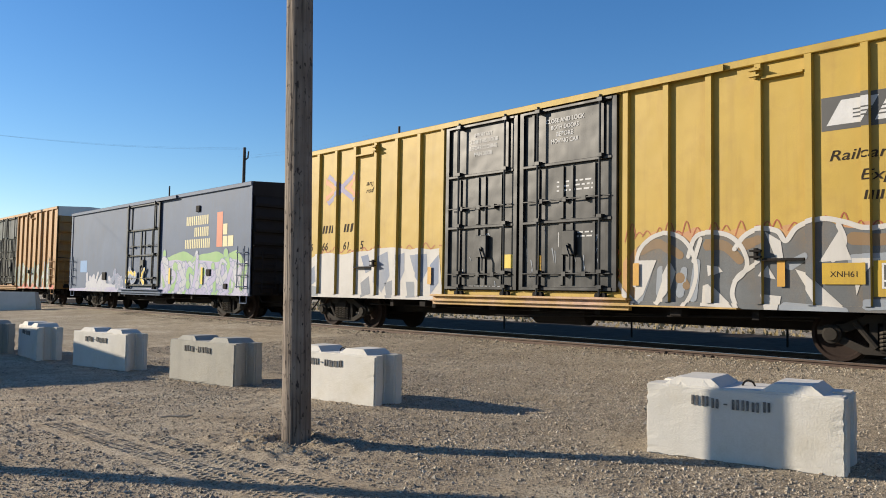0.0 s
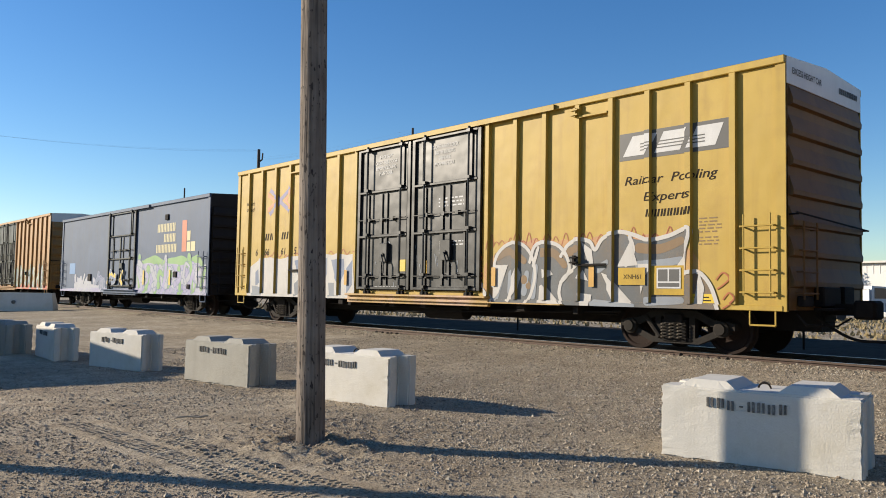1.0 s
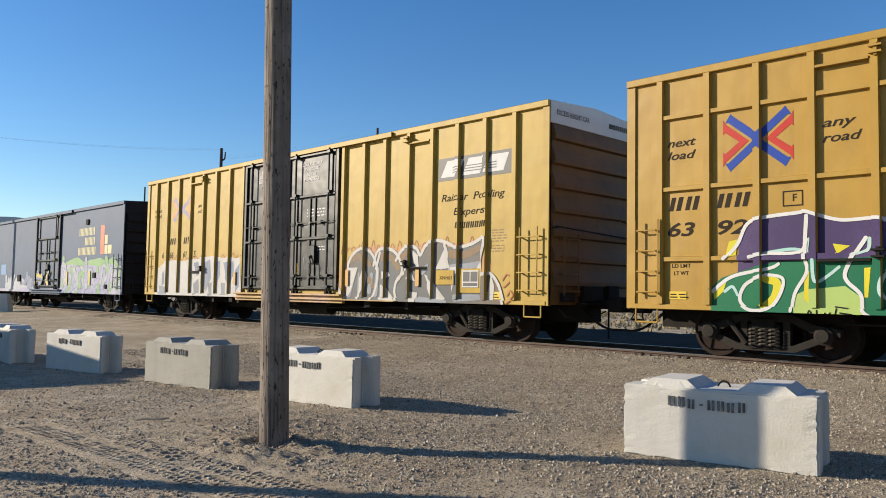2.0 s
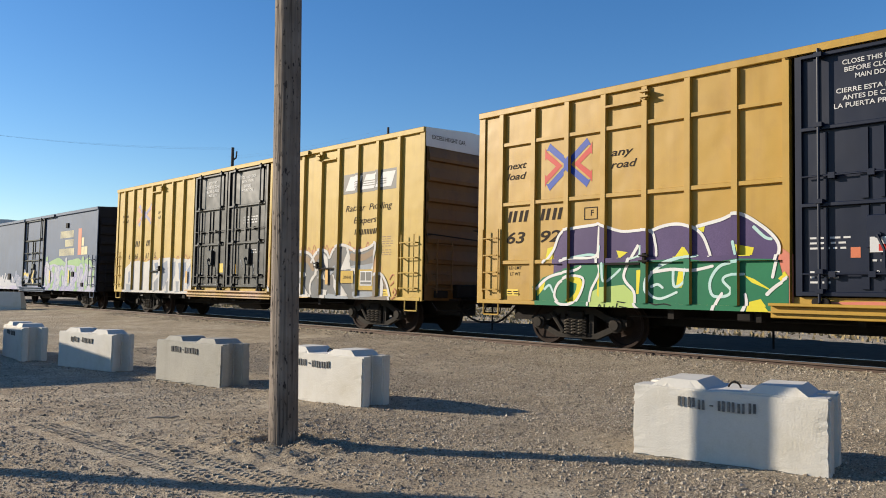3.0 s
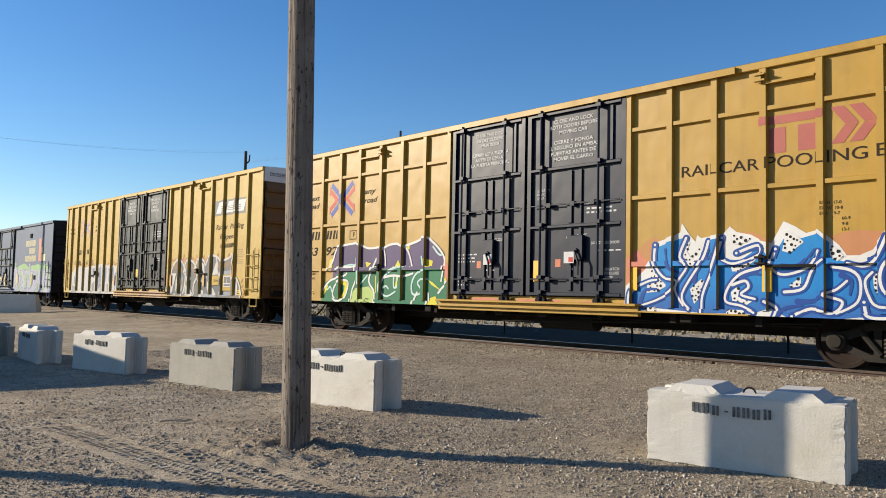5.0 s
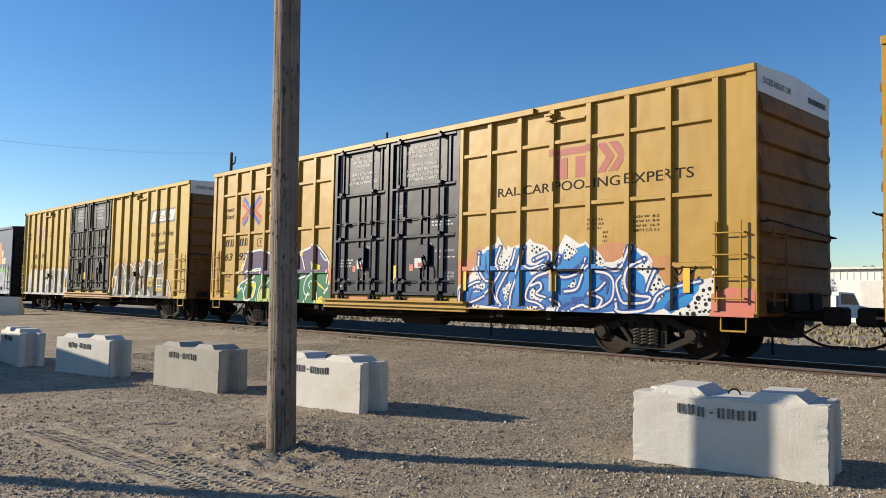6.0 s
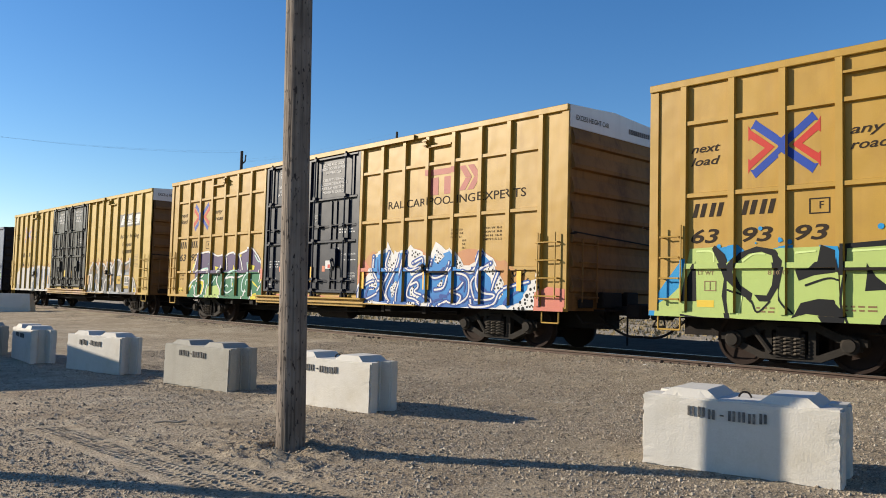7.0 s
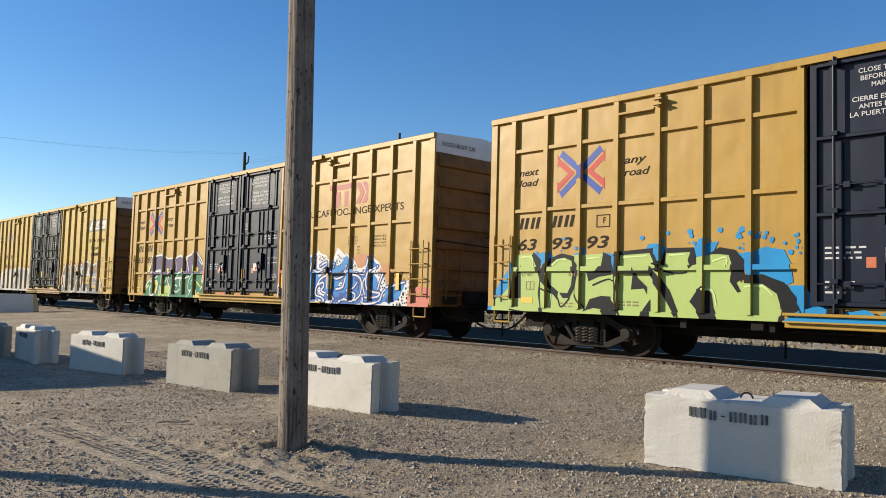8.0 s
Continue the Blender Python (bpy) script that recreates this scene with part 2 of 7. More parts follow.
def rod(bm, a, b, r, n=8, r2=None):
    a, b = Vector(a), Vector(b)
    d = b - a
    m = Matrix.Translation((a + b) / 2) @ d.to_track_quat("Z", "Y").to_matrix().to_4x4()
    bmesh.ops.create_cone(bm, cap_ends=True, segments=n, radius1=r, radius2=r if r2 is None else r2, depth=d.length, matrix=m)


def tube(bm, pts, r, n=6):
    for a, b in zip(pts[:-1], pts[1:]):
        rod(bm, a, b, r, n)


def prism(bm, outline, x0, x1):
    """The outline of (y, z) corners, given the thickness from x0 to x1."""
    lo = [bm.verts.new((x0, y, z)) for y, z in outline]
    hi = [bm.verts.new((x1, y, z)) for y, z in outline]
    bm.faces.new(lo)
    bm.faces.new(hi[::-1])
    for i in range(len(lo)):
        j = (i + 1) % len(lo)
        bm.faces.new((lo[i], hi[i], hi[j], lo[j]))


def lathe(bm, profile, n=28, axis="X"):
    """A solid turned round the x axis from (x, radius) pairs."""
    rings = []
    for x, r in profile:
        rings.append([bm.verts.new((x, r * math.cos(2 * math.pi * k / n), r * math.sin(2 * math.pi * k / n))) for k in range(n)])
    for a, b in zip(rings[:-1], rings[1:]):
        for k in range(n):
            bm.faces.new((a[k], a[(k + 1) % n], b[(k + 1) % n], b[k]))
    bm.faces.new(rings[0][::-1])
    bm.faces.new(rings[-1])


def mesh_of(name, bm, material):
    bmesh.ops.recalc_face_normals(bm, faces=bm.faces)
    me = bpy.data.meshes.new(name)
    bm.to_mesh(me)
    bm.free()
    for m in material if isinstance(material, (list, tuple)) else (material,):
        me.materials.append(m)
    return me


def part(name, bm, material, parent, label="", shift=None):
    """One mesh object under a thing or a part."""
    if shift is not None:
        bmesh.ops.translate(bm, verts=bm.verts, vec=shift)
    ob = new(name, mesh_of(name, bm, material))
    ob.parent = parent
    if label:
        ob["label"] = label
    return ob


def again(name, src, parent, m=None):
    """Another part on the same mesh."""
    ob = new(name, src.data)
    ob.parent = parent
    if m is not None:
        ob.matrix_basis = m
    return ob


def thing(name, label, category, group="", at=None, bm=None, material=None):
    ob = new(name, mesh_of(name, bm, material) if bm else None)
    if at is not None:
        ob.matrix_basis = at
    return tagged(ob, label, category, group)

# ---------------- ground and track ----------------
RAIL_Z, TRACK_X = 0.30, 14.235
GAUGE = 1.435


def ground_height(x, y):
    bank = 0.14 * min(1.0, max(0.0, (x - 9.0) / 3.4)) if x < TRACK_X else 0.14 - 0.06 * min(1.0, max(0.0, (x - 16.0) / 2.0))
    bank += 0.075 * min(1.0, max(0.0, (x - 12.2) / 1.0)) * min(1.0, max(0.0, (13.46 - x) / 0.10))
    n = noise.noise((x * 0.35, y * 0.35, 0.3)) * 0.03 + noise.noise((x * 1.7, y * 1.7, 4.0)) * 0.012 + noise.noise((x * 6, y * 6, 9.0)) * 0.009
    if x < 13.6:
        n += noise.noise((x * 13, y * 13, 3.0)) * 0.005
    d = math.hypot(x - 3.77, y - 5.90)
    n += 0.05 * math.exp(-((d - 0.30) / 0.28) ** 2) * (0.6 + noise.noise((x * 5, y * 5, 2.0))) + 0.05 * math.exp(-(d / 1.0) ** 2) * noise.noise((x * 9, y * 9, 5.0))
    return bank + n


def steps(lo, hi, fine, far):
    mid = list(np.arange(lo, hi, fine))
    up, down, s = [], [], fine
    v = hi
    while v < far:
        up.append(v)
        s *= 1.35
        v += s
    v, s = lo, fine
    while v > -far:
        s *= 1.35
        v -= s
        down.append(v)
    return down[::-1] + mid + up


def build_ground():
    xs, ys = steps(0.6, 13.6, 0.055, 3000), steps(1.5, 18.5, 0.055, 3000)
    verts = [(x, y, ground_height(x, y)) for y in ys for x in xs]
    w = len(xs)
    faces = [(j * w + i, j * w + i + 1, (j + 1) * w + i + 1, (j + 1) * w + i) for j in range(len(ys) - 1) for i in range(w - 1)]
    me = bpy.data.meshes.new("ground")
    me.from_pydata(verts, [], faces)
    me.materials.append(M_GROUND)
    for p in me.polygons:
        p.use_smooth = True
    return tagged(new("ground", me), "packed brown-grey gravel yard with dusty wheel tracks", "ground", kind="structure")


build_ground()


def build_track():
    for side in (-1, 1):
        bm = bmesh.new()
        x = TRACK_X + side * (GAUGE / 2 + 0.036)
        prof = [(-0.07, 0), (0.07, 0), (0.07, 0.012), (0.01, 0.03), (0.01, 0.125), (0.036, 0.135), (0.036, 0.168), (-0.036, 0.168), (-0.036, 0.135), (-0.01, 0.125), (-0.01, 0.03), (-0.07, 0.012)]
        a = [bm.verts.new((x + px, -150, RAIL_Z - 0.172 + pz)) for px, pz in prof]
        b = [bm.verts.new((x + px, 300, RAIL_Z - 0.172 + pz)) for px, pz in prof]
        for i in range(len(a)):
            j = (i + 1) % len(a)
            bm.faces.new((a[i], a[j], b[j], b[i]))
        rail = thing("rail", "rusty steel rail with a worn shiny top", "rail", "rails of the track", bm=bm, material=M_RAIL)
        rail["kind"] = "structure"
        bm = bmesh.new()
        box(bm, x - 0.033, x + 0.033, -150, 300, RAIL_Z - 0.003, RAIL_Z)
        part("rail_head", bm, M_RAILTOP, rail, "shiny worn running surface")


build_track()

# ---------------- concrete blocks ----------------
BL, BW, BH = 1.512, 0.49, 0.60


def block_mesh(seed, BW):
    """An interlocking block: chamfered body, two raised keys on top, grooves in both ends and a chipped surface."""
    rng = random.Random(seed)
    bm = bmesh.new()
    g, gd = 0.11, 0.13
    outline = [(0, 0), (BL, 0), (BL, BW / 2 - g), (BL - gd, BW / 2 - g * 0.5), (BL - gd, BW / 2 + g * 0.5), (BL, BW / 2 + g), (BL, BW), (0, BW), (0, BW / 2 + g), (gd, BW / 2 + g * 0.5), (gd, BW / 2 - g * 0.5), (0, BW / 2 - g)]
    lo = [bm.verts.new((x, y, 0)) for x, y in outline]
    hi = [bm.verts.new((x, y, BH)) for x, y in outline]
    bm.faces.new(lo[::-1])
    bm.faces.new(hi)
    for i in range(len(lo)):
        j = (i + 1) % len(lo)
        bm.faces.new((lo[i], lo[j], hi[j], hi[i]))
    bmesh.ops.bevel(bm, geom=[e for e in bm.edges if e.calc_length() > 0.15], offset=0.016, segments=2, affect="EDGES")
    for x0 in (0.14, BL - 0.62):
        k = 0.062
        base = [(x0, 0.02), (x0 + 0.48, 0.02), (x0 + 0.48, BW - 0.02), (x0, BW - 0.02)]
        top = [(x0 + 0.10, 0.055), (x0 + 0.38, 0.055), (x0 + 0.38, BW - 0.055), (x0 + 0.10, BW - 0.055)]
        a = [bm.verts.new((x, y, BH - 0.01)) for x, y in base]
        b = [bm.verts.new((x, y, BH + k)) for x, y in top]
        bm.faces.new(b)
        for i in range(4):
            j = (i + 1) % 4
            bm.faces.new((a[i], a[j], b[j], b[i]))
    bmesh.ops.triangulate(bm, faces=[f for f in bm.faces if len(f.verts) > 4])
    for least in (0.22, 0.10, 0.055):
        bmesh.ops.subdivide_edges(bm, edges=[e for e in bm.edges if e.calc_length() > least], cuts=3 if least > 0.2 else 1, use_grid_fill=True)
    for v in bm.verts:
        n = noise.noise_vector(v.co * 5 + Vector((seed * 3.1, 0, 0))) * 0.0035 + noise.noise_vector(v.co * 17 + Vector((0, seed * 2.3, 0))) * 0.0016
        rim = (v.co.x < 0.03 or v.co.x > BL - 0.03) + (v.co.y < 0.03 or v.co.y > BW - 0.03) + (v.co.z > BH - 0.03 or v.co.z < 0.03)
        chip = noise.noise(v.co * 21 + Vector((0, 0, seed * 1.7)))
        if rim > 1 and chip > 0.12:
            n += (Vector((BL / 2, BW / 2, BH / 2)) - v.co).normalized() * 0.024 * chip
        v.co += n
        if v.co.z < 0.06:
            v.co.z += 0.012 * rng.random()
    return bm


def concrete_block(seed, left, right, material, label, wide=BW):
    """left and right: the ends of the face turned to the yard, on the ground."""
    (x0, y0), (x1, y1) = left, right
    a = math.degrees(math.atan2(y1 - y0, x1 - x0))
    ob = thing("concrete_block", label, "concrete block", "row of concrete blocks", pose(x0, y0, -0.015 + ground_height(x0, y0), 0, 0, a), block_mesh(seed, wide), material)
    bm = bmesh.new()
    prev = None
    for k in range(9):
        t = math.pi * k / 8
        p = (BL / 2 + 0.05 * math.cos(t), wide / 2, BH - 0.01 + 0.055 * math.sin(t))
        if prev:
            rod(bm, prev, p, 0.008, 6)
        prev = p
    part("lifting_loop", bm, M_STEEL, ob, "bent rusty steel bar")
    rng = random.Random(seed)
    for k in range(8):
        x = 0.385 + k * 0.078 + rng.uniform(-0.004, 0.004)
        z = BH - 0.155 + rng.uniform(-0.006, 0.006) - 0.0015 * k
        if k == 3:
            strokes = ((0.014, 0.042, 0.034, 0.048),)
        else:
            strokes = ((0.0, 0.018, 0.0, 0.082), (0.034, 0.052, 0.0, 0.082))
        bm = bmesh.new()
        for a0, a1, b0, b1 in strokes:
            box(bm, x + a0, x + a1, -0.0115, -0.003, z + b0 + rng.uniform(0, 0.006), z + b1 - rng.uniform(0, 0.006))
        part("stencil_bar", bm, M_STENCIL, ob, "worn black stencilled bars")
    return ob


def along(right, deg):
    a = radians(deg)
    return (right[0] - BL * math.cos(a), right[1] - BL * math.sin(a)), right


concrete_block(1, (5.812, 3.729), (6.155, 2.257), M_BLOCKWHITE, "whitewashed concrete block crossed by a pole's shadow, on gravel", 0.64)
concrete_block(2, *along((5.565, 7.12), -80), M_BLOCKWHITE, "whitewashed pitted concrete block on gravel")
concrete_block(3, *along((5.19, 9.72), -80.5), M_BLOCKGREY, "bare grey concrete block with two raised keys")
concrete_block(4, *along((4.80, 12.5), -77.5), M_BLOCKWHITE, "whitewashed concrete block half in shade", 0.40)
concrete_block(5, *along((4.18, 14.93), -93.5), M_BLOCKWHITE, "whitewashed concrete block turned aslant, partly in shade", 0.42)
concrete_block(6, *along((3.86, 16.9), -86), M_BLOCKGREY, "grey concrete block at the end of the row")


# ---------------- wooden poles ----------------
def wooden_pole(x, y, r, h, label):
    bm = bmesh.new()
    n, rings = 20, 46
    rows_ = []
    for j in range(rings):
        z = -0.3 + (h + 0.3) * j / (rings - 1)
        rr = r * (1 - 0.022 * z)
        ring = []
        for k in range(n):
            a = 2 * math.pi * k / n
            q = rr * (1 + 0.05 * noise.noise((math.cos(a) * 2.2, math.sin(a) * 2.2, z * 0.25)) + 0.02 * noise.noise((math.cos(a) * 6, math.sin(a) * 6, z * 0.8)))
            ring.append(bm.verts.new((q * math.cos(a), q * math.sin(a), z)))
        rows_.append(ring)
    for a, b in zip(rows_[:-1], rows_[1:]):
        for k in range(n):
            bm.faces.new((a[k], a[(k + 1) % n], b[(k + 1) % n], b[k]))
    bm.faces.new(rows_[-1])
    for f in bm.faces:
        f.smooth = True
    return thing("wooden_pole", label, "utility pole", "", pose(x, y, 0, -0.7, -0.75, 0), bm, M_POLE)


wooden_pole(3.766, 5.904, 0.128, 9.0, "weathered cracked brown wooden pole set in gravel")
wooden_pole(-1.28, 10.2, 0.108, 8.5, "weathered wooden pole set in gravel")


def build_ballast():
    """Crushed stone between and beyond the rails, coloured dark to hold the train's shade."""
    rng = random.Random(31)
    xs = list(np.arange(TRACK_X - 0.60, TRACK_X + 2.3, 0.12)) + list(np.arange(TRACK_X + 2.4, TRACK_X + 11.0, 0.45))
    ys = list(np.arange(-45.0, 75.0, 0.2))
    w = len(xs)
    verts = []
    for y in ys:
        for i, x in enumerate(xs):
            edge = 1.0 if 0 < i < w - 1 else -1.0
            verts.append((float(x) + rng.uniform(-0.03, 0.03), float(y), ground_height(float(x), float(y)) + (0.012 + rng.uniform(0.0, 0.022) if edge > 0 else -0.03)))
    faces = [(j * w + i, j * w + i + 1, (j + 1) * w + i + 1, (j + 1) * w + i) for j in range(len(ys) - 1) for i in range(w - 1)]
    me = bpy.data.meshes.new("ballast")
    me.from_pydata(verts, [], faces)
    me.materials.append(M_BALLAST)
    return tagged(new("ballast", me), "crushed stone ballast between and beyond rusty rails, coloured dark for the train's shade", "ballast", kind="structure")


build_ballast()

# ---------------- box cars ----------------
HALF_W = 1.55
RIBS = [2.5, 3.37, 4.24, 5.11, 6.02, 6.90, 7.77, 8.67]
RIB_W, RIB_D = 0.11, 0.084
# the ribs of the older car stand a little further from its doors on one side
RIBS_A = [-8.60, -7.745, -6.894, -6.056, -5.232, -4.346, -3.506, -2.64] + RIBS
DOWN = Vector((0, 0, -RAIL_Z))


class Car:
    """What the painter needs to know of a car: where its ribs stand proud of the side."""

    def __init__(self, root, half, ribs, bands, door, foot):
        self.foot = foot
        self.root, self.half, self.ribs, self.bands, self.door = root, half, ribs, bands, door

    def depth(self, y, z):
        if z < self.foot:
            return 0.052
        if abs(y) < self.door:
            return 0.0
        if any(abs(y - r) < RIB_W / 2 for r in self.ribs):
            return RIB_D
        if any(abs(z - b) < 0.045 for b in self.bands) and min(self.ribs) < y < max(self.ribs):
            return RIB_D * 0.8
        return 0.0


def cpart(name, bm, material, parent, label=""):
    return part(name, bm, material, parent, label, DOWN)


def truck(parent, y, wheels):
    """A two-axle bogie: cast side frames, springs, bolster and two wheelsets; y in the car's space."""
    root = new("truck")
    root.parent = parent
    root.matrix_basis = pose(0, y, 0)
    wb, R = 0.96, 0.455
    for s in (-1, 1):
        bm = bmesh.new()
        x0, x1 = sorted((s * 0.95, s * 1.08))
        rails = ([(-1.20, 0.44), (-1.20, 0.56), (-0.78, 0.63), (-0.45, 0.78), (0.45, 0.78), (0.78, 0.63), (1.20, 0.56), (1.20, 0.44), (0.74, 0.50), (0.42, 0.65), (-0.42, 0.65), (-0.74, 0.50)],
                 [(-1.06, 0.40), (-0.50, 0.16), (0.50, 0.16), (1.06, 0.40), (0.84, 0.43), (0.46, 0.27), (-0.46, 0.27), (-0.84, 0.43)])
        for outline in rails:
            prism(bm, outline, x0, x1)
        for k in (-0.36, 0.36):
            box(bm, x0 + 0.004, x1 - 0.004, k - 0.06, k + 0.06, 0.20, 0.70)
        for k in (-wb, wb):
            box(bm, x0 + 0.004, x1 + 0.004, k - 0.15, k + 0.15, 0.36, 0.60, 0.02)
        part("side_frame", bm, M_GREYSTEEL, root, "dusty cast steel side frame")
        bm = bmesh.new()
        box(bm, s * 1.02 - 0.09, s * 1.02 + 0.09, -0.26, 0.26, 0.20, 0.60)
        part("spring_pocket", bm, M_STEEL, root)
        for k in (-0.17, 0, 0.17):
            bm = bmesh.new()
            prev = None
            for i in range(41):
                a = i / 40 * 5 * 2 * math.pi
                p = (s * 1.14 + 0.07 * math.cos(a), k + 0.07 * math.sin(a), 0.25 + 0.30 * i / 40)
                if prev:
                    rod(bm, prev, p, 0.017, 5)
                prev = p
            part("spring", bm, M_SPRING, root, "dusty coil spring")
        for k in (-wb, wb):
            bm = bmesh.new()
            lathe(bm, [(1.04, 0.15), (1.13, 0.15), (1.15, 0.11), (1.19, 0.10), (1.19, 0.04)], 16)
            if s < 0:
                bmesh.ops.scale(bm, vec=(-1, 1, 1), verts=bm.verts)
            bmesh.ops.translate(bm, verts=bm.verts, vec=(0, k, R))
            part("bearing_cap", bm, M_GREYSTEEL, root)
        bm = bmesh.new()
        rod(bm, (s * 1.10, 0.30, 0.27), (s * 1.10, 0.62, 0.66), 0.05, 8)
        part("damper", bm, M_GREYSTEEL, root)
    bm = bmesh.new()
    box(bm, -1.15, 1.15, -0.2, 0.2, 0.52, 0.72, 0.02)
    part("bolster", bm, M_STEEL, root)
    for k in (-wb, wb):
        bm = bmesh.new()
        rod(bm, (-1.0, 0, 0), (1.0, 0, 0), 0.085, 12)
        for s in (-1, 1):
            b2 = bmesh.new()
            lathe(b2, [(0.66, R + 0.028), (0.69, R + 0.028), (0.705, R), (0.80, R - 0.008), (0.80, R - 0.06), (0.765, R - 0.085), (0.745, 0.20), (0.82, 0.13), (0.84, 0.09)], 32)
            if s < 0:
                bmesh.ops.scale(b2, vec=(-1, 1, 1), verts=b2.verts)
            tmp = bpy.data.meshes.new("tmp")
            b2.to_mesh(tmp)
            b2.free()
            bm.from_mesh(tmp)
            bpy.data.meshes.remove(tmp)
        ws = part("wheelset", bm, M_RUST, root, "rusty steel wheels on one axle")
        ws.matrix_basis = pose(0, k, R)
        wheels.append((ws, k, R))
    return root


def ladder(parent, y0, y1, z0, z1, rungs, material, x=-HALF_W - 0.12):
    bm = bmesh.new()
    for y in (y0, y1):
        rod(bm, (x, y, z0), (x, y, z1), 0.017, 6)
    for k in range(rungs):
        z = z0 + (z1 - z0) * (k + 0.15) / (rungs - 0.3)
        rod(bm, (x - 0.01, y0 - 0.05, z), (x - 0.01, y1 + 0.05, z), 0.015, 6)
        for y in (y0 - 0.05, y1 + 0.05):
            rod(bm, (x - 0.02, y, z), (-HALF_W, y, z), 0.018, 6)
    return cpart("ladder", bm, material, parent)


def stirrup(parent, y0, y1, z0, z1, material):
    bm = bmesh.new()
    x = -HALF_W - 0.02
    tube(bm, [(x, y0, z1), (x, y0, z0), (x, y1, z0), (x, y1, z1)], 0.018, 6)
    return cpart("sill_step", bm, material, parent)


def plug_door(parent, y0, y1, z0, z1, material, rods, frame_mat=None):
    """A plug door in its frame: sheet with shallow posts, cross rails, lock rods with cranks, and rollers on the sill. y0 < y1."""
    x = -HALF_W - 0.03
    bm = bmesh.new()
    box(bm, x, -HALF_W + 0.05, y0 + 0.02, y1 - 0.02, z0, z1)
    door = cpart("door", bm, material, parent, "closed steel plug door with lock rods")
    w, h = y1 - y0, z1 - z0

    material = frame_mat or material

    def bit(name, *b, mt=material, label="", bev=0.0):
        bm_ = bmesh.new()
        box(bm_, *b, bev)
        return part(name, bm_, mt, door, label, DOWN)

    for f in (0.0, 1.0):
        yy = y0 + 0.05 + f * (w - 0.10)
        bit("door_stile", x - 0.06, x, yy - 0.05, yy + 0.05, z0, z1)
    for f, t in ((0.0, 0.07), (0.365, 0.06), (0.68, 0.06), (0.985, 0.06)):
        z = z0 + f * h
        bit("door_rail", x - 0.075, x - 0.002, y0 + 0.10, y1 - 0.10, z, z + t, bev=0.008)
    for f, wide in ((0.22, 0.028), (0.44, 0.028), (0.55, 0.055), (0.80, 0.028)):
        yy = y0 + w * f
        for za, zb in ((0.03, 0.36), (0.39, 0.67)):
            bit("door_post", x - 0.035, x - 0.002, yy - wide, yy + wide, z0 + za * h, z0 + zb * h)
    for yy in (y0 + w * 0.14, y1 - w * 0.14):
        bit("door_post", x - 0.035, x - 0.002, yy - 0.03, yy + 0.03, z0 + 0.70 * h, z0 + 0.98 * h)
    for z in (z0 + 0.49 * h, z0 + 0.09 * h):
        bm_ = bmesh.new()
        rod(bm_, (x - 0.09, y0 + 0.12, z), (x - 0.09, y1 - 0.12, z), 0.016, 6)
        for yy in (y0 + 0.3 * w, y0 + 0.5 * w, y0 + 0.75 * w):
            box(bm_, x - 0.11, x - 0.02, yy - 0.05, yy + 0.05, z - 0.05, z + 0.04)
        part("cross_bar", bm_, material, door, "", DOWN)
    for f in rods:
        yy = y0 + f * w
        bm_ = bmesh.new()
        rod(bm_, (x - 0.12, yy, z0 - 0.10), (x - 0.12, yy, z1 + 0.06), 0.024, 8)
        for z in (z0 + 0.02 * h, z0 + 0.10 * h, z0 + 0.385 * h, z0 + 0.70 * h, z1 - 0.04):
            box(bm_, x - 0.15, x - 0.02, yy - 0.06, yy + 0.06, z - 0.035, z + 0.035)
        part("lock_rod", bm_, material, door, "vertical steel lock rod", DOWN)
        bm_ = bmesh.new()
        rod(bm_, (x - 0.10, yy - 0.07, z0 - 0.09), (x - 0.02, yy - 0.07, z0 - 0.09), 0.06, 10)
        rod(bm_, (x - 0.10, yy + 0.07, z0 - 0.09), (x - 0.02, yy + 0.07, z0 - 0.09), 0.06, 10)
        part("roller", bm_, M_STEEL, door, "", DOWN)
    bm_ = bmesh.new()
    yc = y0 + 0.46 * w
    box(bm_, x - 0.10, x, yc - 0.16, yc + 0.16, z0 + 0.19 * h, z0 + 0.32 * h, 0.01)
    rod(bm_, (x - 0.14, yc, z0 + 0.24 * h), (x - 0.02, yc, z0 + 0.24 * h), 0.05, 10)
    tube(bm_, [(x - 0.15, yc, z0 + 0.24 * h), (x - 0.16, yc - 0.10, z0 + 0.18 * h), (x - 0.16, yc - 0.10, z0 + 0.11 * h)], 0.022, 6)
    part("lock_gear", bm_, material, door, "crank box with hanging handle", DOWN)
    return door


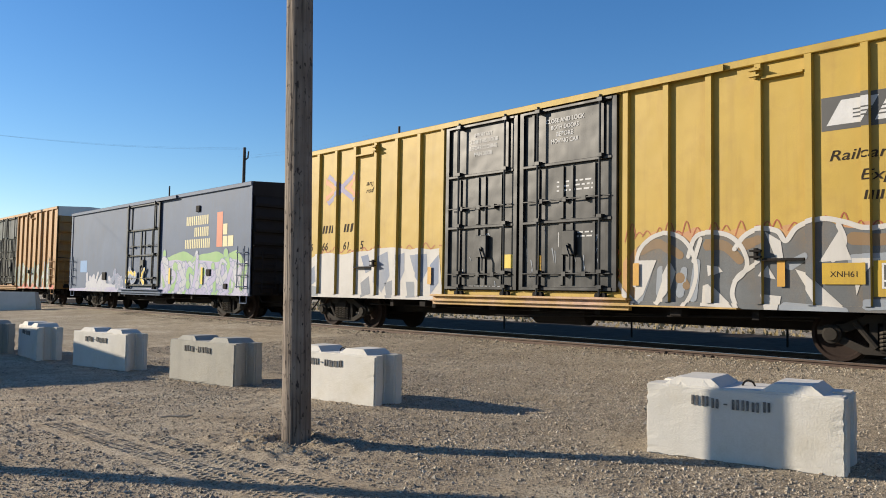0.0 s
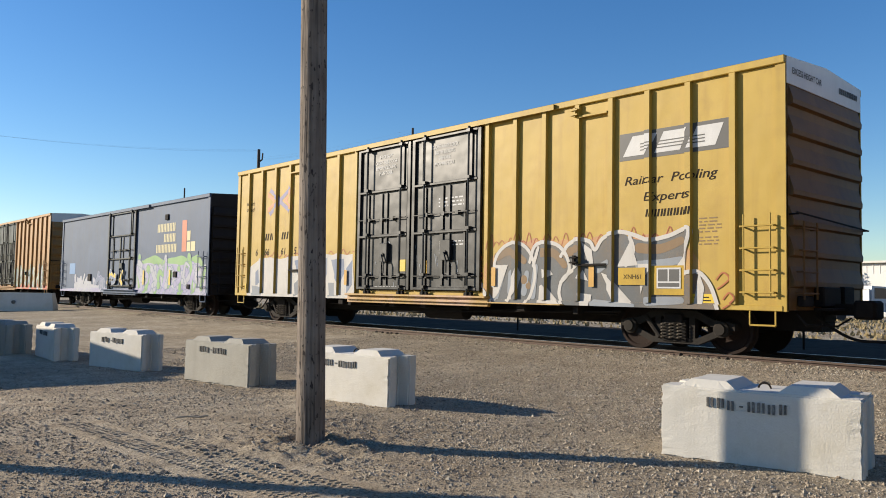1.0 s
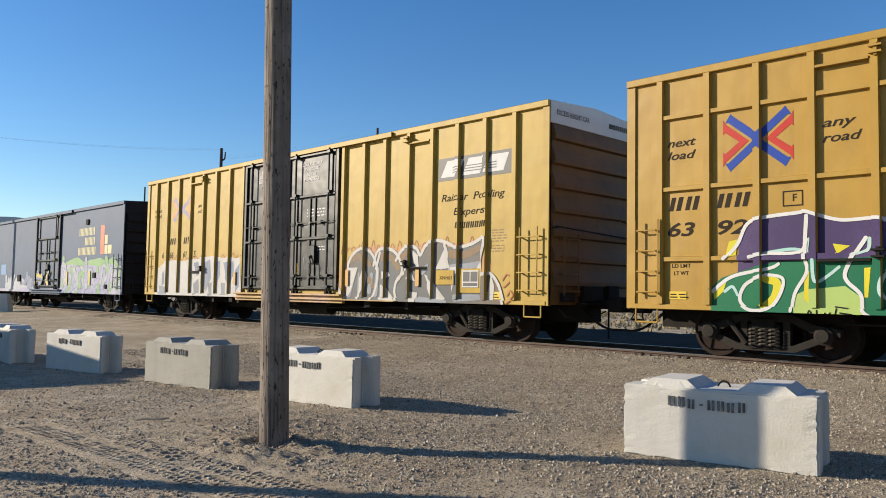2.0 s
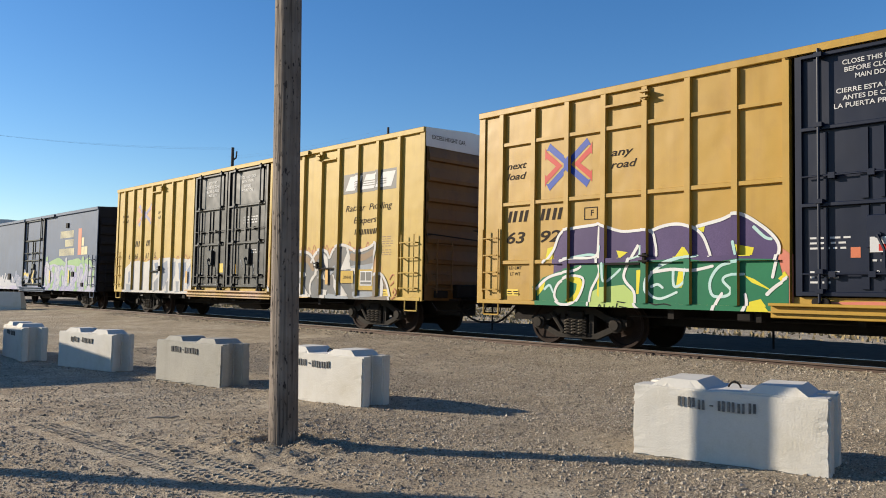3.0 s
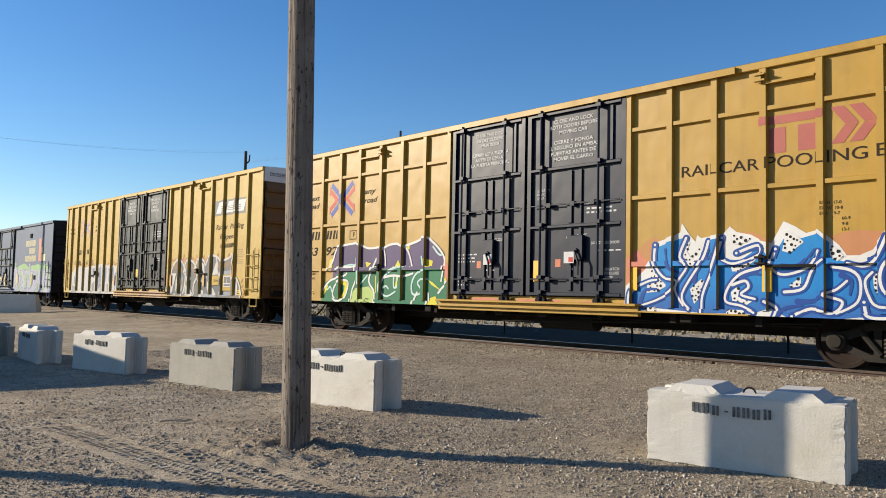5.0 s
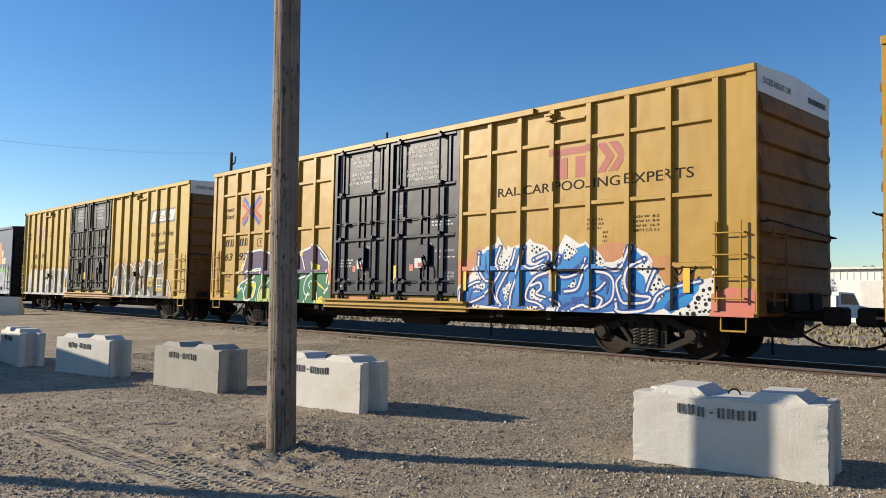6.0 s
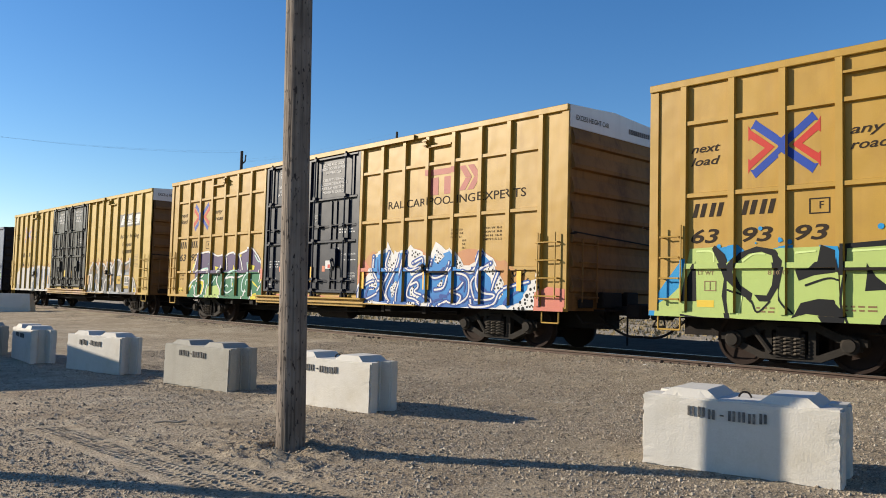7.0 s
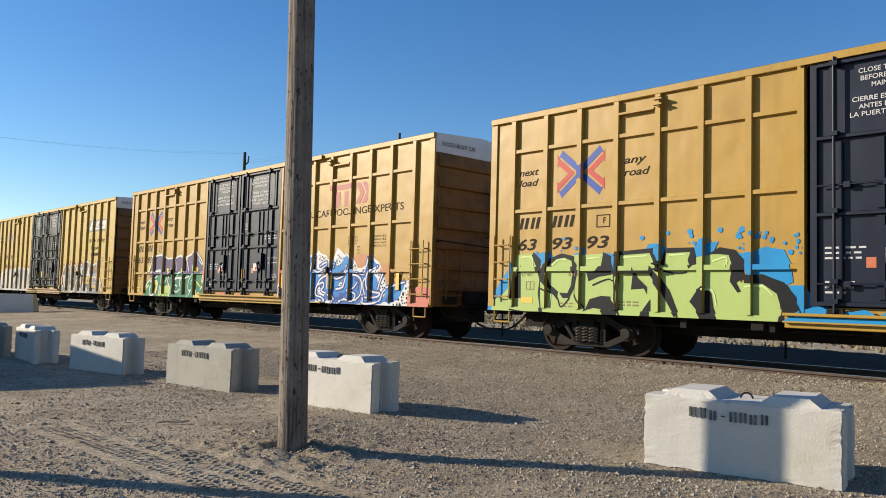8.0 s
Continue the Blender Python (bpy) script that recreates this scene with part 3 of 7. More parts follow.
def coupler(parent, s, half):
    bm = bmesh.new()
    zc = RAIL_Z + 0.86
    box(bm, -0.11, 0.11, *sorted((s * (half - 0.4), s * (half + 0.55))), zc - 0.10, zc + 0.10, 0.02)
    box(bm, -0.20, 0.20, *sorted((s * (half + 0.50), s * (half + 0.86))), zc - 0.16, zc + 0.16, 0.04)
    box(bm, -0.24, 0.24, *sorted((s * (half - 0.25), s * (half + 0.06))), zc - 0.22, zc + 0.20, 0.02)
    cpart("coupler", bm, M_STEEL, parent, "grimy steel knuckle coupler")
    bm = bmesh.new()
    pts = []
    for k in range(11):
        t = k / 10
        pts.append((-0.34 + 0.1 * t, s * (half - 0.05 + 1.0 * t), RAIL_Z + 0.74 - 0.40 * math.sin(min(1, t * 1.15) * math.pi * 0.55)))
    tube(bm, pts, 0.026, 7)
    cpart("air_hose", bm, M_STEEL, parent, "black rubber air hose")
    bm = bmesh.new()
    tube(bm, [(-1.25, s * (half + 0.02), RAIL_Z + 0.78), (-1.2, s * (half + 0.16), RAIL_Z + 0.60), (-0.45, s * (half + 0.35), RAIL_Z + 0.58), (-0.25, s * (half + 0.5), RAIL_Z + 0.72)], 0.016, 6)
    cpart("cut_lever", bm, M_STEEL, parent)


def box_car(name, label, yc, half, z_bot, z_top, body_mat, bands, door_mat, wheels, ribs=RIBS, end_top=True, group="coupled freight train", doors=((-2.45, 0.02), (0.10, 2.35)), rods=(0.14, 0.78), end_mat=None, sill_mat=None, frame_mat=None):
    root = thing(name, label, "box car", group, pose(TRACK_X, yc, RAIL_Z))
    end_mat = end_mat or body_mat
    d_out = max(abs(doors[0][0]), abs(doors[-1][1]))
    all_ribs = sorted(ribs if ribs and min(ribs) < 0 else [-r for r in ribs] + list(ribs))
    car = Car(root, half, all_ribs, bands, d_out + 0.03, z_bot + 0.09)
    z_door = z_bot + 0.27
    # side sheets
    for s in (-1, 1):
        x0, x1 = sorted((s * HALF_W, s * (HALF_W - 0.06)))
        spans = [("side_wall", -half, -d_out, z_bot, z_top), ("side_wall", d_out, half, z_bot, z_top), ("sill_plate", -d_out, d_out, z_bot - 0.02, z_door - 0.02), ("door_lintel", -d_out, d_out, z_top - 0.13, z_top)]
        if s > 0:
            spans.append(("side_wall", -d_out, d_out, z_door - 0.02, z_top - 0.13))
        for what, ya, yb, za, zb in spans:
            bm = bmesh.new()
            box(bm, x0, x1, ya, yb, za, zb)
            cpart(what, bm, body_mat, root)
    # corner posts and top chord
    for s in (-1, 1):
        for e in (-1, 1):
            bm = bmesh.new()
            box(bm, *sorted((s * HALF_W, s * (HALF_W + 0.035))), *sorted((e * (half - 0.16), e * (half + 0.01))), z_bot, z_top - 0.12)
            cpart("corner_post", bm, body_mat, root)
        bm = bmesh.new()
        box(bm, *sorted((s * (HALF_W + 0.002), s * (HALF_W + 0.07))), -half - 0.01, half + 0.01, z_top - 0.12, z_top + 0.01, 0.01)
        cpart("top_chord", bm, body_mat, root)
        bm = bmesh.new()
        box(bm, *sorted((s * (HALF_W + 0.002), s * (HALF_W + 0.05))), -half + 0.05, half - 0.05, z_bot + 0.002, z_bot + 0.09, 0.008)
        cpart("bottom_chord", bm, body_mat, root)
    # vertical ribs of the two sides
    bm = bmesh.new()
    prof = [(-RIB_W / 2 - 0.008, 0), (-RIB_W / 2, RIB_D), (RIB_W / 2, RIB_D), (RIB_W / 2 + 0.008, 0)]
    for s in (1,):
        a = [bm.verts.new((-HALF_W - q, p, z_bot + 0.10)) for p, q in prof]
        b = [bm.verts.new((-HALF_W - q, p, z_top - 0.125)) for p, q in prof]
        for i in range(3):
            bm.faces.new((a[i], a[i + 1], b[i + 1], b[i]))
        bm.faces.new(a)
        bm.faces.new(b)
    first = None
    for y in all_ribs:
        if first is None:
            first = cpart("side_rib", bm, body_mat, root)
            first.matrix_basis = pose(0, y, 0)
        else:
            again("side_rib", first, root, pose(0, y, 0))
        again("side_rib", first, root, pose(0, y, 0, 0, 0, 180))
    for z in bands:
        for e in (-1, 1):
            bm = bmesh.new()
            ys = [y for y in all_ribs if y * e > 0]
            edge = [(-HALF_W, z - 0.05), (-HALF_W - RIB_D * 0.8, z - 0.035), (-HALF_W - RIB_D * 0.8, z + 0.035), (-HALF_W, z + 0.05)]
            a = [bm.verts.new((x, min(ys), q)) for x, q in edge]
            b = [bm.verts.new((x, max(ys), q)) for x, q in edge]
            for i in range(3):
                bm.faces.new((a[i], a[i + 1], b[i + 1], b[i]))
            bm.faces.new(a)
            bm.faces.new(b)
            cpart("side_band", bm, body_mat, root)
    # card boards between two ribs, high and low
    if len(all_ribs):
        for e in (-1, 1):
            own = sorted((abs(y), y) for y in all_ribs if y * e > 0)
            ya, yb = sorted((own[3][1], own[4][1]))
            for z in (z_top - 0.38, z_bot + 0.82):
                bm = bmesh.new()
                box(bm, -HALF_W - RIB_D - 0.02, -HALF_W, ya + 0.07, yb - 0.07, z - 0.02, z + 0.02)
                cpart("card_rail", bm, body_mat if z > 3 else M_STEEL, root)
                bm = bmesh.new()
                yy = ya - 0.03 if e > 0 else yb + 0.03
                box(bm, -HALF_W - RIB_D - 0.09, -HALF_W - RIB_D - 0.005, yy - 0.10, yy + 0.08, z + 0.03, z + 0.06)
                box(bm, -HALF_W - RIB_D - 0.09, -HALF_W - RIB_D - 0.005, yy - 0.10, yy + 0.08, z + 0.13, z + 0.16)
                box(bm, -HALF_W - RIB_D - 0.06, -HALF_W - RIB_D - 0.005, yy - 0.03, yy + 0.02, z + 0.0, z + 0.19)
                cpart("latch_bracket", bm, body_mat if z > 3 else M_STEEL, root)
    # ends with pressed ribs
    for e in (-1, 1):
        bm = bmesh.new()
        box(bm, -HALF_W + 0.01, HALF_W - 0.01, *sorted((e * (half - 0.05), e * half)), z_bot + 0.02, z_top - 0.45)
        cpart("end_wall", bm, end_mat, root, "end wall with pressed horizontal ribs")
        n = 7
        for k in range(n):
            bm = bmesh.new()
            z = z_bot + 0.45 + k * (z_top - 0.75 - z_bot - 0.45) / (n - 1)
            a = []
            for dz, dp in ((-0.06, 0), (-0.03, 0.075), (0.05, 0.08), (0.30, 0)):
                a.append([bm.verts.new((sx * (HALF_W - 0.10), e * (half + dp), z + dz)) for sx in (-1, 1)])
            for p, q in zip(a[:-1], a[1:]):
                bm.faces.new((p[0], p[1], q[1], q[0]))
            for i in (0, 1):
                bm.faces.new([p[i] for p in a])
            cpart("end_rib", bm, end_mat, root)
        bm = bmesh.new()
        pts = [(-HALF_W + 0.005, z_top - 0.45), (HALF_W - 0.005, z_top - 0.45), (HALF_W - 0.005, z_top), (0, z_top + 0.10), (-HALF_W + 0.005, z_top)]
        for yy in (e * (half - 0.04), e * (half + 0.02)):
            bm.faces.new([bm.verts.new((x, yy, z)) for x, z in pts])
        bm.verts.ensure_lookup_table()
        for i in range(5):
            j = (i + 1) % 5
            bm.faces.new((bm.verts[i], bm.verts[j], bm.verts[j + 5], bm.verts[i + 5]))
        cpart("end_cap", bm, M_WHITE if end_top else end_mat, root, "white-painted top of the end wall" if end_top else "")
    # roof
    bm = bmesh.new()
    for yy in (-half, half):
        bm.faces.new([bm.verts.new((x, yy, z)) for x, z in ((-HALF_W - 0.06, z_top + 0.012), (0, z_top + 0.10), (HALF_W + 0.06, z_top + 0.012))])
    bm.verts.ensure_lookup_table()
    for i in range(3):
        j = (i + 1) % 3
        bm.faces.new((bm.verts[i], bm.verts[j], bm.verts[j + 3], bm.verts[i + 3]))
    cpart("roof", bm, M_ROOF, root, "weathered light metal roof")
    # door opening
    for k, (a, b) in enumerate(doors):
        plug_door(root, a, b, z_door, z_top - 0.16, door_mat, rods, frame_mat)
    bm = bmesh.new()
    box(bm, -HALF_W - 0.14, -HALF_W - 0.12, -d_out * 1.9, d_out + 0.1, z_top - 0.135, z_top - 0.02)
    box(bm, -HALF_W - 0.12, -HALF_W - 0.06, -d_out * 1.9, d_out + 0.1, z_top - 0.03, z_top - 0.02)
    cpart("door_track", bm, body_mat, root, "upper door rail")
    bm = bmesh.new()
    box(bm, -HALF_W - 0.20, -HALF_W, -d_out - 0.3, d_out + 0.3, z_bot + 0.10, z_bot + 0.15, 0.01)
    box(bm, -HALF_W - 0.10, -HALF_W, -d_out - 0.3, d_out + 0.3, z_bot - 0.09, z_bot + 0.10, 0.01)
    box(bm, -HALF_W - 0.18, -HALF_W, -d_out * 2.0, d_out + 0.3, z_bot - 0.005, z_bot + 0.02)
    cpart("door_sill", bm, sill_mat or body_mat, root, "channel sill under the doors")
    # floor frame
    bm = bmesh.new()
    box(bm, -HALF_W + 0.06, HALF_W - 0.06, -half + 0.05, half - 0.05, z_bot + 0.02, z_bot + 0.14)
    box(bm, -0.28, 0.28, -half - 0.02, half + 0.02, z_bot - 0.36, z_bot + 0.02)
    for y in np.arange(-half + 4.4, half - 4.3, 1.6):
        box(bm, -HALF_W + 0.08, HALF_W - 0.08, y - 0.06, y + 0.06, z_bot - 0.18, z_bot + 0.02)
    cpart("underframe", bm, M_STEEL, root, "black steel underframe")
    bm = bmesh.new()
    rod(bm, (-0.9, -1.3, z_bot - 0.24), (-0.9, 0.1, z_bot - 0.24), 0.20, 14)
    cpart("air_reservoir", bm, M_STEEL, root)
    for y in (-d_out - 1.2, -0.35, 0.9, d_out + 0.8):
        bm = bmesh.new()
        box(bm, -HALF_W + 0.02, -HALF_W + 0.30, y - 0.12, y + 0.12, z_bot - 0.17, z_bot - 0.02, 0.02)
        cpart("jacking_pad", bm, M_STEEL, root)
    bm = bmesh.new()
    rod(bm, (-1.1, -half + 3.6, z_bot - 0.16), (-1.1, half - 3.6, z_bot - 0.16), 0.022, 6)
    rod(bm, (-1.3, -half + 3.4, z_bot - 0.10), (-1.3, 1.0, z_bot - 0.30), 0.018, 6)
    cpart("brake_rod", bm, M_STEEL, root)
    for s in (-1, 1):
        truck(root, s * (half - 2.35), wheels)
        coupler(root, s, half)
    # ladders, steps and grab irons at both ends of the near side
    for s in (-1, 1):
        ladder(root, s * (half - 0.22), s * (half - 0.68), z_bot + 0.25, z_bot + 1.62, 4, body_mat)
        stirrup(root, s * (half - 0.18), s * (half - 0.62), z_bot - 0.24, z_bot + 0.05, body_mat)
        bm = bmesh.new()
        for x in (-HALF_W + 0.35, -HALF_W + 0.85):
            rod(bm, (x, s * (half + 0.13), z_bot + 0.2), (x, s * (half + 0.13), z_bot + 1.5), 0.016, 6)
        for k in range(4):
            z = z_bot + 0.3 + k * 0.36
            rod(bm, (-HALF_W + 0.30, s * (half + 0.13), z), (-HALF_W + 0.90, s * (half + 0.13), z), 0.015, 6)
            for x in (-HALF_W + 0.30, -HALF_W + 0.90):
                rod(bm, (x, s * half, z), (x, s * (half + 0.13), z), 0.015, 6)
        cpart("end_ladder", bm, end_mat, root)
        bm = bmesh.new()
        rod(bm, (-HALF_W - 0.02, s * (half + 0.16), z_bot + 1.62), (HALF_W - 0.06, s * (half + 0.16), z_bot + 1.50), 0.016, 6)
        rod(bm, (-HALF_W + 0.1, s * half, z_bot + 1.6), (-HALF_W + 0.1, s * (half + 0.16), z_bot + 1.6), 0.015, 6)
        rod(bm, (HALF_W - 0.1, s * half, z_bot + 1.5), (HALF_W - 0.1, s * (half + 0.16), z_bot + 1.5), 0.015, 6)
        cpart("grab_rail", bm, M_STEEL, root)
        bm = bmesh.new()
        box(bm, -0.75, 0.75, *sorted((s * (half + 0.09), s * (half + 0.40))), z_bot + 0.02, z_bot + 0.06)
        for xa, xb, za, zb, dd in ((-0.55, 0.15, 0.08, 0.42, 0.18), (0.35, 0.80, 0.10, 0.44, 0.16), (-1.2, -0.80, 0.08, 0.26, 0.12)):
            b2 = bmesh.new()
            box(b2, xa, xb, *sorted((s * (half + 0.005), s * (half + dd))), z_bot + za, z_bot + zb, 0.02)
            cpart("brake_gear", b2, M_STEEL, root, "grimy brake gear box")
        cpart("brake_platform", bm, M_STEEL, root, "steel crossover platform")
    return car


WHEELS = []
ZB, ZT = 1.12, 5.34
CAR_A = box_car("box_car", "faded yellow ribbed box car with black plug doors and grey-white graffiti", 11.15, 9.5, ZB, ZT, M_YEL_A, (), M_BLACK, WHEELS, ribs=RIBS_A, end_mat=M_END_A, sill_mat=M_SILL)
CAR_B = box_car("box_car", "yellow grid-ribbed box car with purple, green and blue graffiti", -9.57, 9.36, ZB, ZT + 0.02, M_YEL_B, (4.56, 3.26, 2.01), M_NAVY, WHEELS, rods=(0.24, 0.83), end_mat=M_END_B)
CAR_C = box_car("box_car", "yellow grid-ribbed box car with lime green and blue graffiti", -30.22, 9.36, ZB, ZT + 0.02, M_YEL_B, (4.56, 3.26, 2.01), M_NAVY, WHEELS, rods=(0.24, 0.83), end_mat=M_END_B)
# end colour is black paint with the end's shade put in
CAR_G = box_car("box_car", "blue-grey smooth-sided box car with pale lavender graffiti", 31.55, 8.75, 1.08, 4.80, M_GREY, (), M_GREY, WHEELS, ribs=(), end_top=False, doors=((-1.7, 1.6),), rods=(0.1, 0.9), frame_mat=M_BLACK, end_mat=mat("shaded_black_end", (0.017, 0.017, 0.018), 0.75, vary=0.3, bump=0.1, spec=0.2))
CAR_D = box_car("box_car", "orange-yellow ribbed box car with black doors, graffiti along its foot", 52.0, 9.4, ZB, ZT, M_YEL_D, (), M_BLACK, WHEELS)


# ---------------- lettering and graffiti on the cars ----------------
def flat_paint(name, bm, material, car, lift, label="", zmin=None, zmax=9.0, parent=None):
    """Lays flat shapes, drawn in (y, z) of the car, on the near side: over the sheet, the ribs and the bands, cut where they step."""
    zmin = car.foot - 0.09 if zmin is None else zmin
    bmesh.ops.triangulate(bm, faces=bm.faces)
    for z, up in ((zmin, False), (zmax, True)):
        bmesh.ops.bisect_plane(bm, geom=bm.verts[:] + bm.edges[:] + bm.faces[:], plane_co=(0, 0, z), plane_no=(0, 0, 1), clear_outer=up, clear_inner=not up)
    if not bm.faces:
        bm.free()
        return None
    ys = [v.co.y for v in bm.verts]
    zs = [v.co.z for v in bm.verts]
    cuts = [((0, r + s * RIB_W / 2, 0), (0, 1, 0)) for r in car.ribs for s in (-1, 1) if min(ys) < r + s * RIB_W / 2 < max(ys)]
    cuts += [((0, 0, b + s * 0.045), (0, 0, 1)) for b in car.bands for s in (-1, 1) if min(zs) < b + s * 0.045 < max(zs)]
    if min(zs) < car.foot < max(zs):
        cuts.append(((0, 0, car.foot), (0, 0, 1)))
    for co, no in cuts:
        bmesh.ops.bisect_plane(bm, geom=bm.verts[:] + bm.edges[:] + bm.faces[:], plane_co=co, plane_no=no, dist=1e-5)
    out = bmesh.new()
    for f in bm.faces:
        c = f.calc_center_median()
        x = -HALF_W - car.depth(c.y, c.z) - lift - c.x
        if f.calc_area() > 1e-7:
            out.faces.new([out.verts.new((x, v.co.y, v.co.z)) for v in f.verts])
    bm.free()
    ob = cpart(name, out, material, parent or car.root, label)
    if name.startswith("graffiti") or name.endswith("print") or name in ("slogan", "door_notice", "fleet_mark", "end_notice", "plate_code", "red_tag", "black_scribble"):
        ob["kind"] = "stuff"
    return ob


def words(bm, body, y_left, z_base, height, width=0.0, shear=0.0, bold=0.0, x=0.0):
    """Adds a line of the built-in font, read from the near side; y falls to the right. width 0: natural."""
    cu = bpy.data.curves.new("words", "FONT")
    cu.body, cu.size, cu.shear, cu.offset, cu.resolution_u = body, 1.0, shear, bold, 3
    ob = new("words", cu)
    bpy.context.view_layer.update()
    me = bpy.data.meshes.new_from_object(ob.evaluated_get(bpy.context.evaluated_depsgraph_get()))
    bpy.data.objects.remove(ob)
    bpy.data.curves.remove(cu)
    co = [v.co for v in me.vertices]
    x0, x1 = min(c.x for c in co), max(c.x for c in co)
    sz = height / 0.72
    sx = width / (x1 - x0) if width else sz
    for v in me.vertices:
        v.co = Vector((x, y_left - (v.co.x - x0) * sx, z_base + v.co.y * sz))
    bm.from_mesh(me)
    bpy.data.meshes.remove(me)
    return (x1 - x0) * sx


def poly(bm, pts, x=0.0):
    bm.faces.new([bm.verts.new((x, y, z)) for y, z in pts]).normal_update()


def quad(bm, y0, y1, z0, z1, x=0.0):
    poly(bm, [(y0, z0), (y1, z0), (y1, z1), (y0, z1)], x)


def glyph_bars(bm, n, y_left, z0, height, pitch, fill=0.72, lean=0.0):
    """Plain bars in place of n characters."""
    for k in range(n):
        y = y_left - k * pitch
        w = pitch * fill
        for a, b in ((0.0, 0.36), (0.62, 1.0)):
            d = lean * height
            poly(bm, [(y - a * w, z0), (y - b * w, z0), (y - b * w - d, z0 + height), (y - a * w - d, z0 + height)])


def smooth_line(pts, n=8):
    """Points on a soft curve through pts."""
    out = []
    p = [pts[0]] + list(pts) + [pts[-1]]
    for i in range(1, len(p) - 2):
        a, b, c, d = (Vector(q) for q in p[i - 1:i + 3])
        for k in range(n):
            t = k / n
            out.append(0.5 * (2 * b + (c - a) * t + (2 * a - 5 * b + 4 * c - d) * t * t + (3 * b - a - 3 * c + d) * t ** 3))
    out.append(Vector(pts[-1]))
    return out


def ribbon(bm, pts, w0, w1=None, x=0.0, n=8):
    """A painted stroke with round ends; pts in (y, z)."""
    line = smooth_line(pts, n)
    w1 = w0 if w1 is None else w1
    left, right = [], []
    for i, p in enumerate(line):
        a, b = line[max(0, i - 1)], line[min(len(line) - 1, i + 1)]
        d = (b - a)
        d = d.normalized() if d.length > 1e-6 else Vector((1, 0))
        nrm = Vector((-d.y, d.x)) * (w0 + (w1 - w0) * i / (len(line) - 1)) / 2
        left.append(bm.verts.new((x + i * 5e-5, p.x + nrm.x, p.y + nrm.y)))
        right.append(bm.verts.new((x + i * 5e-5, p.x - nrm.x, p.y - nrm.y)))
    for i in range(len(line) - 1):
        bm.faces.new((left[i], left[i + 1], right[i + 1], right[i]))
    for c, w in ((line[0], w0), (line[-1], w1)):
        disc(bm, c.x, c.y, w / 2, x + len(line) * 5e-5 + (0.0002 if c is line[0] else 0.0001))


def disc(bm, y, z, r, x=0.0, n=10, jag=0.0):
    bm.faces.new([bm.verts.new((x, y + r * (1 + jag * random.uniform(-1, 1)) * math.cos(2 * math.pi * k / n), z + r * (1 + jag * random.uniform(-1, 1)) * math.sin(2 * math.pi * k / n))) for k in range(n)])


def cloud(bm, y0, y1, z0, z1, seed, rag=0.25, n=60, x=0.0, spikes=False):
    """A field of spray paint with a billowing or spiky upper edge."""
    top = []
    for k in range(n + 1):
        t = k / n
        y = y0 + (y1 - y0) * t
        h = abs(math.sin(t * 9.5 + seed)) * 0.55 + 0.45 * noise.noise((t * 7.0, seed * 1.7, 0.5))
        if spikes:
            h = 0.5 * h + 0.5 * (1 - abs(((t * 13 + seed) % 1.0) * 2 - 1)) ** 1.5
        top.append((y, z1 - rag * (1 - h) * (z1 - z0) - (z1 - z0) * 0.35 * max(0, abs(2 * t - 1) - 0.8) * 5))
    for a, b in zip(top[:-1], top[1:]):
        poly(bm, [(a[0], z0), (b[0], z0), b, a], x)


def wild(car, seed, count, y0, y1, z0, z1, outline, fills, lift, wide=0.26, label="", rim=0.05):
    """Interlocking tapered strokes, each edged in the outline colour, later ones over earlier ones."""
    rng = random.Random(seed)
    edge = bmesh.new()
    inner = [bmesh.new() for _ in fills]
    for k in range(count):
        t = (k + rng.random()) / count
        t = (t * 5.37) % 1.0
        y = y0 + (y1 - y0) * t
        top = z1 - (z1 - z0) * (0.10 + 0.28 * abs(math.sin(t * 8.3 + seed)))
        za, zb = rng.uniform(z0, z0 + 0.45 * (top - z0)), rng.uniform(z0 + 0.6 * (top - z0), top)
        if rng.random() < 0.5:
            za, zb = zb, za
        lean = rng.uniform(-0.55, 0.55)
        bend = rng.uniform(-0.25, 0.25)
        pts = [(y - lean / 2, za), (y + bend, (za + zb) / 2 + rng.uniform(-0.1, 0.1)), (y + lean / 2, zb)]
        if rng.random() < 0.35:
            pts.append((y + lean / 2 + rng.choice((-1, 1)) * 0.35, zb - 0.12))
        pts = [(min(max(p, min(y0, y1) + 0.12), max(y0, y1) - 0.12), q) for p, q in pts]
        w0, w1 = rng.uniform(0.6, 1.0) * wide, rng.uniform(0.15, 0.7) * wide
        ribbon(edge, pts, w0 + rim, w1 + rim, 0.00008 * k, 6)
        ribbon(inner[k % len(fills)], pts, w0, w1, 0.00008 * k + 0.00004, 6)
    flat_paint("graffiti_outline", edge, outline, car, lift, label + " outline")
    for bm, m in zip(inner, fills):
        flat_paint("graffiti_fill", bm, m, car, lift, label)


def speckle(bm, y0, y1, z0, z1, count, r0, r1, seed, x=0.0):
    rng = random.Random(seed)
    for k in range(count):
        disc(bm, rng.uniform(y0, y1), rng.uniform(z0, z1), rng.uniform(r0, r1), x + 0.0003 * (k % 7), 8)


